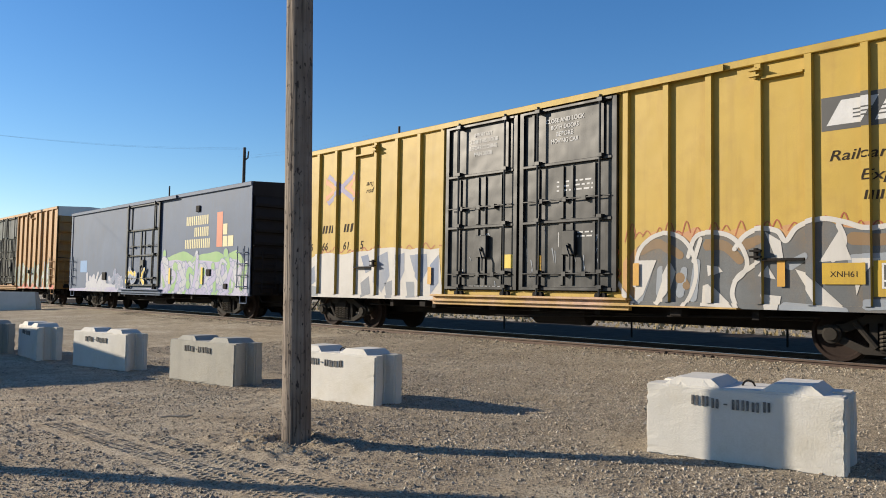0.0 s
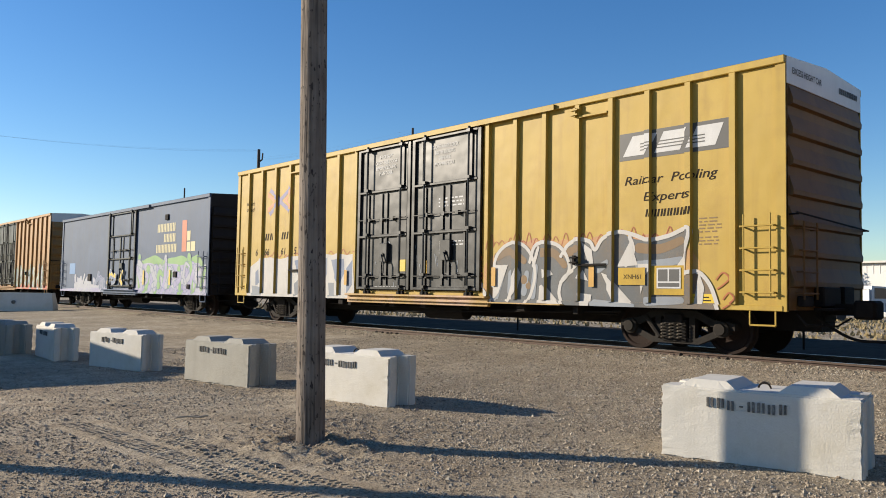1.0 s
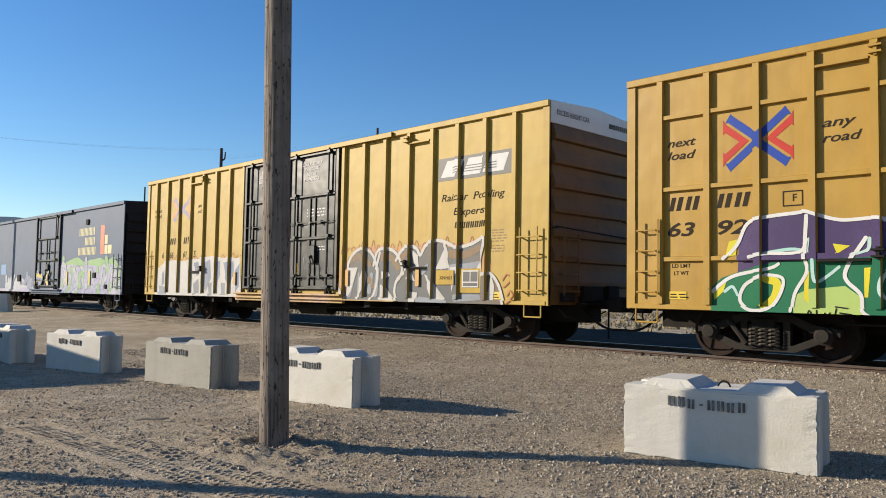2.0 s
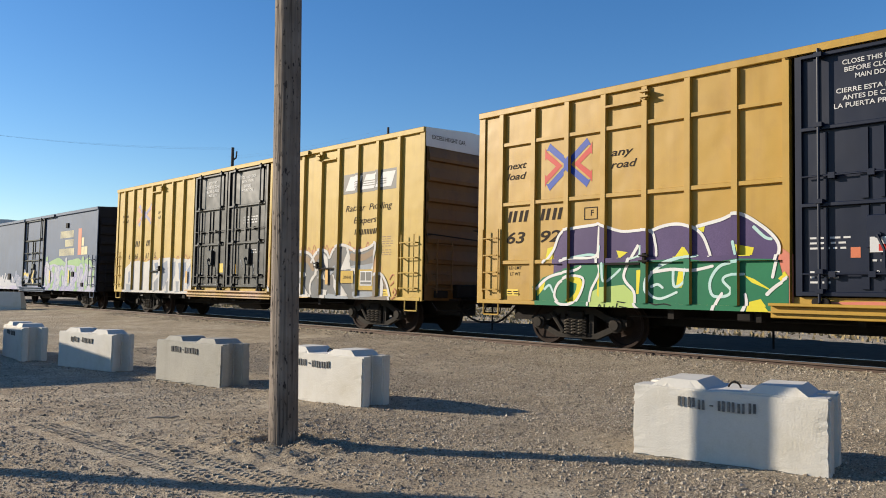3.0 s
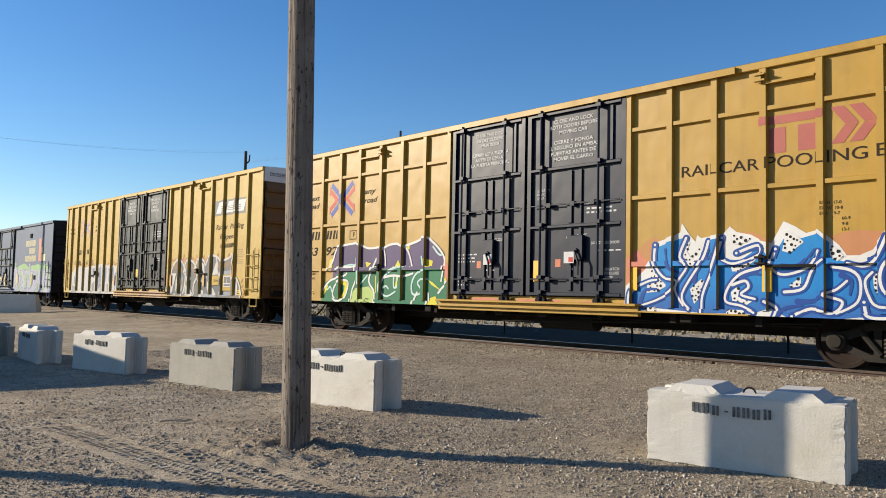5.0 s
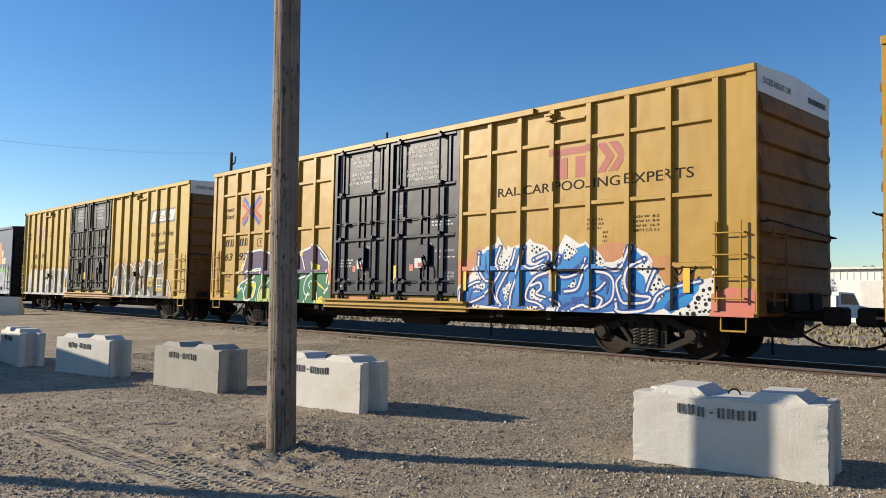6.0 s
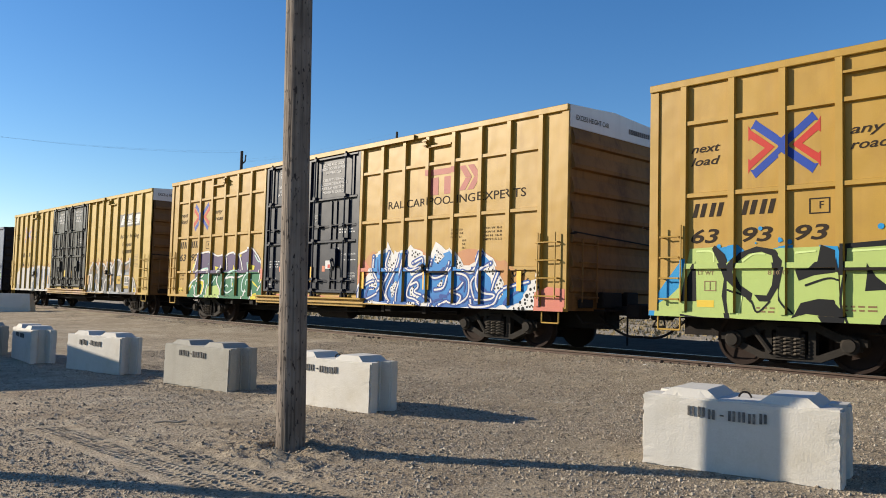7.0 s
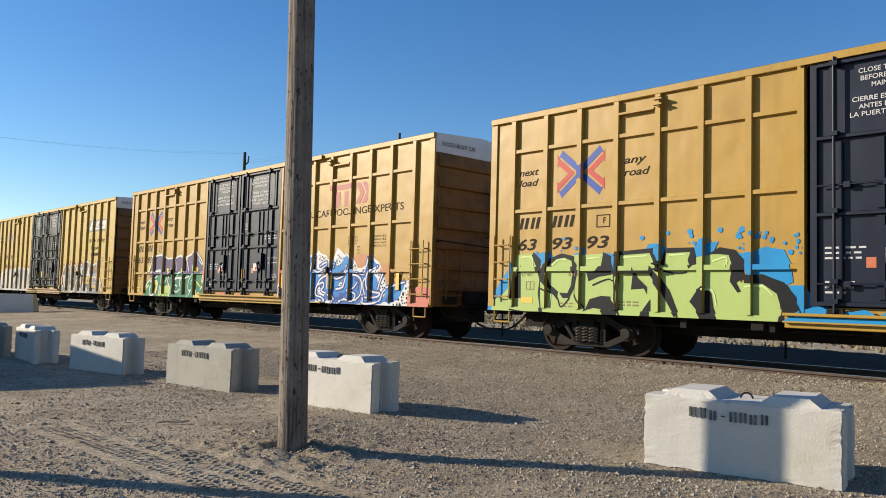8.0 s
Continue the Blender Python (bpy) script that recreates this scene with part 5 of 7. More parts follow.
def dress_grid(c, yc, digits):
    """What the two grid-ribbed cars share: emblem, slogan, marks and door notices. The offsets are from the car's middle."""
    emblem(c, 7.50, 6.32, 3.47, 4.46, S_LOGOBLUE, S_LOGORED)
    bm = bmesh.new()
    words(bm, "next", 8.55, 4.02, 0.15, 0.55, 0.3, 0.012)
    words(bm, "load", 8.55, 3.79, 0.15, 0.55, 0.3, 0.012)
    words(bm, "any", 5.88, 4.02, 0.15, 0.50, 0.3, 0.012)
    words(bm, "road", 5.88, 3.78, 0.15, 0.58, 0.3, 0.012)
    glyph_bars(bm, 2, 8.52, 2.87, 0.24, 0.31, lean=0.25)
    glyph_bars(bm, 2, 7.62, 2.87, 0.24, 0.31, lean=0.25)
    for s, y in zip(digits, (8.54, 7.60, 6.72)):
        words(bm, s, y, 2.42, 0.24, 0.52, 0.22, 0.02)
    words(bm, "F", 6.34, 2.90, 0.12, 0.0, 0, 0.01)
    for a, b, z0, z1 in ((6.50, 6.18, 3.05, 3.07), (6.50, 6.18, 2.82, 2.84), (6.50, 6.48, 2.84, 3.05), (6.20, 6.18, 2.84, 3.05)):
        quad(bm, a, b, z0, z1)
    words(bm, "LD LMT", 8.46, 1.86, 0.07, 0.36, 0, 0.006)
    words(bm, "LT WT", 8.42, 1.73, 0.07, 0.28, 0, 0.006)
    flat_paint("fleet_mark", bm, M_INK, c, 0.005, "dark italic lettering and numbers")
    # the other half
    bm = bmesh.new()
    words(bm, "RAILCAR POOLING EXPERTS", -3.58, 3.56, 0.20, 4.65, 0, 0.002)
    flat_paint("slogan", bm, M_INK, c, 0.005, "thin dark capitals")
    bm = bmesh.new()
    quad(bm, -5.0, -6.08, 4.28, 4.42)
    quad(bm, -5.18, -5.46, 3.80, 4.22)
    quad(bm, -5.66, -5.94, 3.80, 4.22)
    for a in (-6.16, -6.44):
        poly(bm, [(a, 4.42), (a - 0.20, 4.42), (a - 0.42, 4.135), (a - 0.22, 4.135)])
        poly(bm, [(a - 0.22, 4.125), (a - 0.42, 4.125), (a - 0.20, 3.84), (a, 3.84)])
    flat_paint("emblem_slab", bm, mat("faded_red_slabs", (0.304, 0.065, 0.046), 0.6, vary=0.2, bump=0.0), c, 0.005, "faded red emblem slabs")
    bm = bmesh.new()
    for k, s in enumerate(("EXH  17-0", "EXW  10-8", "EW    9-7", "60-9", "9-8", "13-1")):
        words(bm, s, -6.02 - (0.30 if k > 2 else 0), 2.90 - k * 0.085, 0.05, 0.0, 0, 0.004)
    for k, s in enumerate(("EXH W  8-2", "EXW H  8-0", "EW H  16-9", "EMPTY C.G. 5-2")):
        words(bm, s, -7.0, 2.90 - k * 0.085, 0.05, 0.55, 0, 0.004)
    flat_paint("data_print", bm, M_INK, c, 0.005, "small dark dimension data")
    door_words(c, 4.96, 0.117, 0.085, SPANISH_L, SPANISH_R)
    for yl, s in ((1.55, 1), (-0.72, 2)):
        bm = bmesh.new()
        quad(bm, yl, yl - 0.14, 1.98, 2.14)
        flat_paint("orange_tag", bm, S_ORANGE, c, 0.036, "orange square label")
        bm = bmesh.new()
        quad(bm, yl - 0.30, yl - 0.55, 2.05, 2.28)
        flat_paint("white_tag", bm, M_LETTER, c, 0.135, "white label")
        bm = bmesh.new()
        quad(bm, yl - 0.42, yl - 0.53, 2.07, 2.17)
        flat_paint("red_tag", bm, S_LOGORED, c, 0.137)
        bm = bmesh.new()
        words(bm, "OPEN", yl - 0.28, 2.55, 0.06, 0.22, 0, 0.006)
        words(bm, "CLOSE", yl - 0.55, 2.58, 0.06, 0.25, 0, 0.006)
        words(bm, "R", yl - 0.36, 1.72, 0.07, 0, 0, 0.01)
        small_bars(bm, yl - 0.30, 1.92, 1, 0.2, 0.03, 0.07, s)
        flat_paint("door_print", bm, M_LETTER, c, 0.036)
    bm = bmesh.new()
    small_bars(bm, 2.15, 2.28, 3, 0.5, 0.03, 0.08, 11)
    small_bars(bm, 2.15, 1.75, 3, 0.35, 0.03, 0.08, 12)
    words(bm, "SECURITY", -0.22, 3.56, 0.055, 0.34, 0, 0.005)
    words(bm, "DEVICE", -0.22, 3.48, 0.055, 0.26, 0, 0.005)
    words(bm, "ONLY", -0.22, 3.40, 0.055, 0.18, 0, 0.005)
    words(bm, "OPENING", -1.5, 3.22, 0.055, 0.30, 0, 0.005)
    small_bars(bm, -1.5, 3.12, 2, 0.65, 0.035, 0.08, 13)
    words(bm, "DO NOT LUBE DOORS", -1.62, 2.42, 0.055, 0.66, 0, 0.005)
    small_bars(bm, -1.75, 2.28, 1, 0.5, 0.025, 0.08, 14)
    words(bm, "UNLATCH", -1.92, 1.90, 0.055, 0.36, 0, 0.005)
    words(bm, "TO CLOSE", -1.92, 1.82, 0.055, 0.36, 0, 0.005)
    words(bm, "DOOR", -1.92, 1.74, 0.055, 0.22, 0, 0.005)
    flat_paint("door_print", bm, M_LETTER, c, 0.034, "small white door notices")
    reflectors(c, [-0.15], 1.68, 2.12)
    reflectors(c, [-2.56, -5.12, -8.05], 1.52, 1.95)
    notices(c, [(8.52, 1.30, 0.34, 0.14)])


def dress_b():
    c = CAR_B
    dress_grid(c, -9.57, ("63", "92", "62"))
    # violet over green letters, edged in white and pale aqua
    bm = bmesh.new()
    poly(bm, [(7.25, 1.75), (7.23, 2.24), (7.09, 2.53), (6.87, 2.65), (6.25, 2.70), (6.13, 2.72), (5.63, 2.56), (5.03, 2.53), (4.82, 2.59), (4.52, 2.64), (4.27, 2.60), (4.07, 2.58), (3.65, 2.67), (3.32, 2.76), (2.97, 2.55), (2.71, 2.33), (2.62, 2.15), (2.64, 1.90), (4.77, 1.78)])
    flat_paint("graffiti_top", bm, S_PURPLE, c, 0.0085, "violet sprayed letter tops")
    bm = bmesh.new()
    poly(bm, [(7.69, 1.10), (7.73, 1.50), (7.53, 1.68), (7.15, 1.80), (6.66, 1.93), (5.30, 1.98), (4.27, 2.02), (3.79, 1.94), (3.32, 2.00), (2.66, 1.98), (2.58, 1.69), (2.46, 1.71), (2.46, 1.04), (3.32, 1.00), (5.30, 1.00), (7.34, 1.00)])
    flat_paint("graffiti_foot", bm, S_GREEN, c, 0.0100, "green sprayed letter feet")
    bm = bmesh.new()
    poly(bm, [(6.34, 1.39), (6.13, 1.49), (5.57, 1.55), (5.33, 1.37), (5.30, 1.15), (5.41, 1.00), (6.31, 1.00)])
    flat_paint("graffiti_patch", bm, S_LIME, c, 0.0115, "lime green sprayed patch")
    bm = bmesh.new()
    poly(bm, [(7.40, 2.29), (7.25, 2.32), (7.28, 2.05), (7.47, 2.02)], 0.0000)
    poly(bm, [(5.74, 2.20), (5.49, 2.16), (5.68, 2.04)], 0.0004)
    poly(bm, [(4.52, 2.04), (4.37, 2.23), (4.27, 2.21), (4.17, 2.06)], 0.0000)
    poly(bm, [(4.07, 2.56), (3.93, 2.60), (3.95, 2.48), (4.03, 2.48)], 0.0004)
    poly(bm, [(3.35, 2.24), (3.06, 2.18), (3.10, 2.04), (3.30, 2.04)], 0.0000)
    poly(bm, [(7.69, 1.50), (7.44, 1.64), (7.50, 1.45), (7.66, 1.30)], 0.0004)
    poly(bm, [(4.44, 1.79), (4.24, 1.81), (4.37, 1.51), (4.49, 1.49)], 0.0000)
    poly(bm, [(3.23, 1.72), (3.06, 1.66), (2.73, 1.45), (3.10, 1.60)], 0.0004)
    poly(bm, [(3.14, 1.28), (2.95, 1.33), (2.75, 1.06), (3.19, 1.04)], 0.0000)
    poly(bm, [(2.66, 1.67), (2.52, 1.78), (2.46, 1.69), (2.62, 1.63)], 0.0004)
    poly(bm, [(5.30, 1.82), (5.21, 1.83), (5.25, 1.38), (5.30, 1.38)], 0.0000)
    poly(bm, [(6.16, 1.77), (6.06, 1.77), (6.09, 1.26), (6.18, 1.35)], 0.0004)
    ribbon(bm, [(6.78, 1.67), (6.60, 1.59), (6.65, 1.36), (6.81, 1.22)], 0.15, 0.10, 0.001)
    flat_paint("graffiti_flash", bm, S_YELLOW, c, 0.0125, "yellow graffiti flashes")
    bm = bmesh.new()
    ribbon(bm, [(6.02, 1.95), (5.99, 1.63), (5.85, 1.68), (5.65, 1.84)], 0.055, 0.045, 0.0000)
    ribbon(bm, [(4.37, 2.04), (4.77, 1.91), (5.03, 1.69), (5.06, 1.43), (4.82, 1.30), (4.47, 1.42)], 0.055, 0.045, 0.0004)
    ribbon(bm, [(4.54, 1.81), (4.52, 1.53), (4.34, 1.60), (4.27, 1.83)], 0.055, 0.045, 0.0008)
    ribbon(bm, [(3.32, 1.96), (3.65, 1.88), (3.83, 1.63), (3.79, 1.38), (3.55, 1.37), (3.46, 1.47), (3.60, 1.63), (3.51, 1.72), (3.23, 1.74)], 0.055, 0.045, 0.0012)
    ribbon(bm, [(6.97, 2.05), (6.42, 2.13), (6.19, 2.11)], 0.055, 0.045, 0.0000)
    ribbon(bm, [(4.82, 1.91), (4.47, 2.02), (4.07, 2.06)], 0.055, 0.045, 0.0004)
    ribbon(bm, [(4.98, 1.52), (4.85, 1.56), (4.75, 1.50)], 0.055, 0.045, 0.0008)
    ribbon(bm, [(6.08, 2.28), (6.10, 2.09)], 0.055, 0.045, 0.0012)
    ribbon(bm, [(5.22, 2.26), (5.25, 2.09), (5.46, 2.02)], 0.055, 0.045, 0.0000)
    ribbon(bm, [(3.06, 2.52), (2.88, 2.35), (2.77, 2.31)], 0.055, 0.045, 0.0004)
    ribbon(bm, [(3.39, 2.28), (3.35, 2.08)], 0.055, 0.045, 0.0008)
    ribbon(bm, [(7.47, 1.45), (7.34, 1.53), (7.25, 1.39)], 0.055, 0.045, 0.0012)
    flat_paint("graffiti_swirl", bm, S_AQUA, c, 0.0145, "pale aqua graffiti swirls")
    bm = bmesh.new()
    ribbon(bm, [(7.47, 2.00), (7.25, 2.24), (7.09, 2.56), (6.84, 2.66), (6.25, 2.71), (6.13, 2.72), (5.63, 2.56), (5.03, 2.55), (4.90, 2.30), (4.88, 2.09)], 0.062, 0.050, 0.0000)
    ribbon(bm, [(5.01, 2.53), (4.77, 2.61), (4.47, 2.64), (4.17, 2.57), (3.98, 2.42), (3.86, 2.16), (3.83, 2.06)], 0.062, 0.050, 0.0004)
    ribbon(bm, [(4.07, 2.58), (3.65, 2.67), (3.32, 2.76), (2.95, 2.55), (2.71, 2.33), (2.64, 2.16), (2.69, 1.96), (2.75, 1.69)], 0.062, 0.050, 0.0008)
    ribbon(bm, [(7.03, 2.02), (6.78, 2.07), (6.25, 2.08), (6.13, 2.28)], 0.062, 0.050, 0.0012)
    ribbon(bm, [(7.69, 1.45), (7.34, 1.70), (6.72, 1.83), (6.57, 1.90)], 0.062, 0.050, 0.0000)
    ribbon(bm, [(6.84, 1.71), (7.12, 1.56), (7.21, 1.31), (7.03, 1.15), (6.72, 1.19), (6.54, 1.43), (6.51, 1.67), (6.78, 1.73)], 0.062, 0.050, 0.0004)
    ribbon(bm, [(6.13, 2.65), (6.16, 2.04), (6.13, 1.77), (6.31, 1.44), (6.37, 1.15)], 0.062, 0.050, 0.0008)
    ribbon(bm, [(5.27, 2.27), (5.57, 1.73), (5.35, 1.42), (5.30, 1.15), (4.98, 1.01)], 0.062, 0.050, 0.0012)
    ribbon(bm, [(4.98, 1.78), (4.57, 1.83), (4.17, 1.81), (3.79, 1.88)], 0.062, 0.050, 0.0000)
    ribbon(bm, [(3.79, 1.09), (3.72, 1.26), (3.62, 1.41)], 0.062, 0.050, 0.0004)
    ribbon(bm, [(2.84, 1.41), (2.71, 1.53), (2.47, 1.69)], 0.062, 0.050, 0.0008)
    ribbon(bm, [(3.26, 1.08), (3.19, 1.24), (3.21, 1.40)], 0.062, 0.050, 0.0012)
    flat_paint("graffiti_outline", bm, S_WHITE, c, 0.0165, "white graffiti outline")
    bm = bmesh.new()
    ribbon(bm, [(6.25, 1.06), (6.16, 1.09)], 0.022, 0.018, n=3)
    ribbon(bm, [(6.13, 1.02), (6.08, 1.17), (6.02, 1.03)], 0.022, 0.018, n=3)
    ribbon(bm, [(5.97, 1.17), (5.96, 1.03), (5.88, 1.06)], 0.022, 0.018, n=3)
    ribbon(bm, [(5.85, 1.13), (5.76, 1.06)], 0.022, 0.018, n=3)
    ribbon(bm, [(5.84, 1.05), (5.77, 1.14)], 0.022, 0.018, n=3)
    ribbon(bm, [(5.68, 1.20), (5.71, 1.07)], 0.022, 0.018, n=3)
    ribbon(bm, [(5.63, 1.14), (5.46, 1.12)], 0.022, 0.018, n=3)
    ribbon(bm, [(5.71, 1.23), (5.52, 1.21)], 0.022, 0.018, n=3)
    ribbon(bm, [(5.01, 1.23), (4.88, 1.19), (4.72, 1.21), (4.57, 1.19)], 0.022, 0.018, n=3)
    flat_paint("black_scribble", bm, S_BLACK, c, 0.0185, "thin black sprayed scribble")
    bm = bmesh.new()
    cloud(bm, 2.34, -2.4, 1.05, 1.36, 3.0, 0.3)
    flat_paint("graffiti_haze", bm, S_SALMON, c, 0.008, "salmon overspray")
    # blue letters on white with black dots
    ground = [
        [(-2.43, 1.04), (-2.47, 1.60), (-2.83, 1.91), (-3.02, 2.16), (-3.00, 2.39), (-3.37, 2.49), (-3.56, 2.57), (-3.59, 2.74), (-3.74, 2.52), (-3.86, 2.39), (-3.89, 2.51), (-3.97, 2.45), (-4.38, 2.51), (-4.50, 2.63), (-4.62, 2.53), (-4.88, 2.47), (-5.07, 2.36), (-5.22, 2.32), (-5.42, 2.67), (-5.60, 2.58), (-5.78, 2.46), (-5.98, 2.51), (-6.13, 2.38)],
        [(-6.13, 2.38), (-6.28, 2.25), (-6.39, 2.09), (-6.57, 2.09), (-6.76, 2.17), (-6.97, 2.47), (-7.08, 2.35), (-7.31, 2.24), (-7.40, 2.12), (-7.47, 1.94), (-7.63, 1.73), (-7.71, 1.61), (-7.57, 1.40), (-7.24, 1.15), (-6.57, 1.10), (-6.12, 1.09)],
        [(-6.13, 2.38), (-6.12, 1.00), (-5.58, 1.00), (-5.22, 1.02), (-4.40, 1.03), (-3.61, 1.02), (-2.43, 1.04)],
        [(-7.12, 1.12), (-7.61, 1.51), (-7.93, 1.64), (-8.38, 1.74), (-8.55, 1.78), (-8.65, 1.99), (-8.71, 1.59), (-8.81, 1.14), (-7.98, 1.11)],
    ]
    body = [
        [(-2.53, 1.11), (-2.56, 1.49), (-2.81, 1.64), (-3.08, 1.70), (-3.01, 1.98), (-3.07, 2.31), (-3.38, 2.41), (-3.68, 2.48), (-3.58, 2.29), (-3.68, 2.07), (-3.91, 2.16), (-4.13, 2.40), (-4.36, 2.44), (-4.42, 2.06), (-4.69, 2.05), (-5.05, 2.28), (-5.22, 2.05), (-5.22, 1.25), (-4.89, 1.15), (-4.01, 1.14), (-3.10, 1.20)],
        [(-5.22, 1.25), (-5.22, 2.05), (-5.42, 2.38), (-5.70, 2.38), (-5.97, 2.45), (-6.13, 2.30), (-6.24, 2.03), (-6.43, 1.98), (-6.63, 1.92), (-6.58, 1.15), (-6.12, 1.09), (-5.57, 1.07)],
        [(-6.58, 1.15), (-6.63, 1.92), (-6.80, 2.09), (-6.97, 2.38), (-7.09, 2.27), (-7.26, 2.14), (-7.05, 1.95), (-7.24, 1.81), (-7.31, 1.54), (-7.54, 1.50), (-7.24, 1.23), (-6.88, 1.15)],
        [(-7.12, 1.15), (-7.61, 1.49), (-7.95, 1.60), (-8.34, 1.69), (-8.32, 1.56), (-8.21, 1.45), (-8.24, 1.30), (-7.99, 1.25), (-7.82, 1.14), (-7.68, 1.25), (-7.47, 1.15)],
    ]
    wedges = [
        [(-2.90, 1.91), (-3.07, 2.11), (-3.20, 1.73), (-3.39, 1.58), (-3.09, 1.43), (-2.81, 1.40), (-2.84, 1.74)],
        [(-3.57, 2.59), (-3.74, 2.44), (-3.66, 2.22), (-3.77, 2.07), (-3.88, 2.19), (-3.95, 2.37), (-4.08, 2.28), (-4.17, 2.06), (-3.84, 1.80), (-3.57, 2.07), (-3.51, 2.32)],
        [(-3.69, 1.56), (-3.98, 1.80), (-4.21, 1.64), (-4.02, 1.44), (-3.80, 1.21)],
        [(-4.47, 2.53), (-4.91, 2.41), (-4.84, 2.33), (-4.54, 2.28)],
        [(-4.39, 2.04), (-4.69, 1.95), (-4.92, 2.14), (-5.11, 2.21), (-5.06, 2.05), (-4.70, 1.81), (-4.47, 1.81)],
        [(-4.52, 1.22), (-4.46, 1.54), (-4.62, 1.69), (-4.75, 1.42), (-4.99, 1.36), (-4.80, 1.23)],
        [(-5.34, 2.14), (-5.43, 2.59), (-5.70, 2.43), (-5.81, 2.32), (-5.51, 2.09)],
        [(-5.48, 1.63), (-5.73, 1.81), (-5.72, 1.59), (-5.51, 1.52)],
        [(-6.10, 2.36), (-6.42, 2.05), (-6.29, 1.96), (-6.11, 2.08)],
        [(-6.74, 1.79), (-6.85, 1.97), (-6.91, 1.70), (-6.82, 1.42), (-6.75, 1.59)],
        [(-7.07, 2.02), (-7.28, 2.22), (-7.43, 1.96), (-7.71, 1.52), (-7.52, 1.33), (-7.36, 1.55), (-7.29, 1.81), (-7.18, 1.95)],
        [(-7.99, 1.14), (-8.21, 1.39), (-8.53, 1.68), (-8.65, 1.93), (-8.79, 1.16)],
        [(-2.79, 1.02), (-2.89, 1.20), (-3.09, 1.23), (-3.13, 1.03)],
        [(-4.40, 1.04), (-4.49, 1.21), (-4.77, 1.21), (-4.80, 1.04)],
    ]
    lines = [
        [(-2.53, 1.13), (-2.56, 1.50), (-2.88, 1.68), (-3.08, 1.72)],
        [(-3.05, 2.36), (-3.04, 2.02), (-3.22, 1.77), (-3.48, 1.70), (-3.40, 1.52), (-3.09, 1.35), (-2.71, 1.23)],
        [(-3.68, 2.46), (-3.55, 2.13), (-3.69, 1.95), (-3.46, 1.58), (-3.62, 1.26)],
        [(-4.11, 2.39), (-3.99, 2.07), (-3.60, 1.46), (-3.75, 1.19)],
        [(-4.36, 2.44), (-4.20, 1.94), (-4.00, 1.46), (-3.98, 1.15)],
        [(-4.62, 2.17), (-4.99, 2.29), (-5.03, 2.15), (-4.62, 1.99), (-4.39, 2.06)],
        [(-5.11, 1.93), (-4.70, 1.82), (-4.47, 1.58), (-4.43, 1.35), (-4.71, 1.28), (-4.94, 1.17)],
        [(-4.55, 1.63), (-4.77, 1.70), (-4.83, 1.59), (-4.70, 1.47), (-4.94, 1.40)],
        [(-5.29, 2.22), (-5.21, 1.93), (-5.43, 1.80), (-5.84, 1.93), (-5.99, 2.17)],
        [(-5.43, 1.52), (-5.73, 1.58), (-5.87, 1.87), (-6.05, 2.03)],
        [(-5.57, 1.13), (-5.85, 1.26), (-6.18, 1.20), (-6.32, 1.38), (-6.05, 1.48), (-6.24, 1.57), (-6.39, 1.70)],
        [(-6.17, 1.92), (-6.45, 1.86), (-6.58, 1.70), (-6.54, 1.38), (-6.25, 1.20)],
        [(-6.97, 2.36), (-6.81, 2.02), (-6.63, 1.92), (-6.42, 1.97)],
        [(-7.25, 2.13), (-6.95, 1.97), (-6.88, 1.70), (-7.00, 1.48), (-7.37, 1.43), (-7.24, 1.33), (-6.82, 1.32), (-6.69, 1.49), (-6.65, 1.70), (-6.75, 1.83)],
        [(-6.63, 1.38), (-6.69, 1.17), (-7.00, 1.15), (-7.36, 1.23), (-7.54, 1.49), (-7.93, 1.63), (-8.36, 1.72)],
        [(-7.47, 1.92), (-7.36, 1.70), (-7.30, 1.54)],
        [(-5.13, 1.36), (-5.31, 1.24), (-5.22, 1.01)],
    ]
    shade = [
        [(-2.71, 1.20), (-2.83, 1.51), (-3.09, 1.55)],
        [(-3.28, 2.26), (-3.35, 1.95), (-3.59, 1.83)],
        [(-3.84, 1.70), (-3.91, 1.95), (-4.23, 2.18)],
        [(-4.77, 2.23), (-5.02, 2.22)],
        [(-4.62, 1.70), (-4.85, 1.82), (-5.07, 1.80)],
        [(-5.42, 1.93), (-5.70, 1.95), (-5.91, 2.20)],
        [(-5.64, 1.37), (-5.91, 1.39), (-6.11, 1.54)],
        [(-6.31, 1.79), (-6.45, 1.70), (-6.43, 1.49)],
        [(-6.75, 2.02), (-6.95, 2.18)],
        [(-7.00, 1.81), (-6.95, 1.65), (-7.12, 1.52)],
        [(-7.76, 1.25), (-7.93, 1.45), (-8.20, 1.55)],
        [(-5.29, 1.08), (-5.43, 1.25), (-5.71, 1.31)],
    ]
    wedges = [[(sum(p[0] for p in q) / len(q) * 0.26 + y * 0.74, sum(p[1] for p in q) / len(q) * 0.26 + z * 0.74) if k < 10 else (y, z) for y, z in q] for k, q in enumerate(wedges)]
    bm = bmesh.new()
    cloud(bm, -2.40, -8.3, 1.13, 2.72, 4.4, 0.35)
    flat_paint("graffiti_haze", bm, S_HAZE, c, 0.004, "salmon overspray")
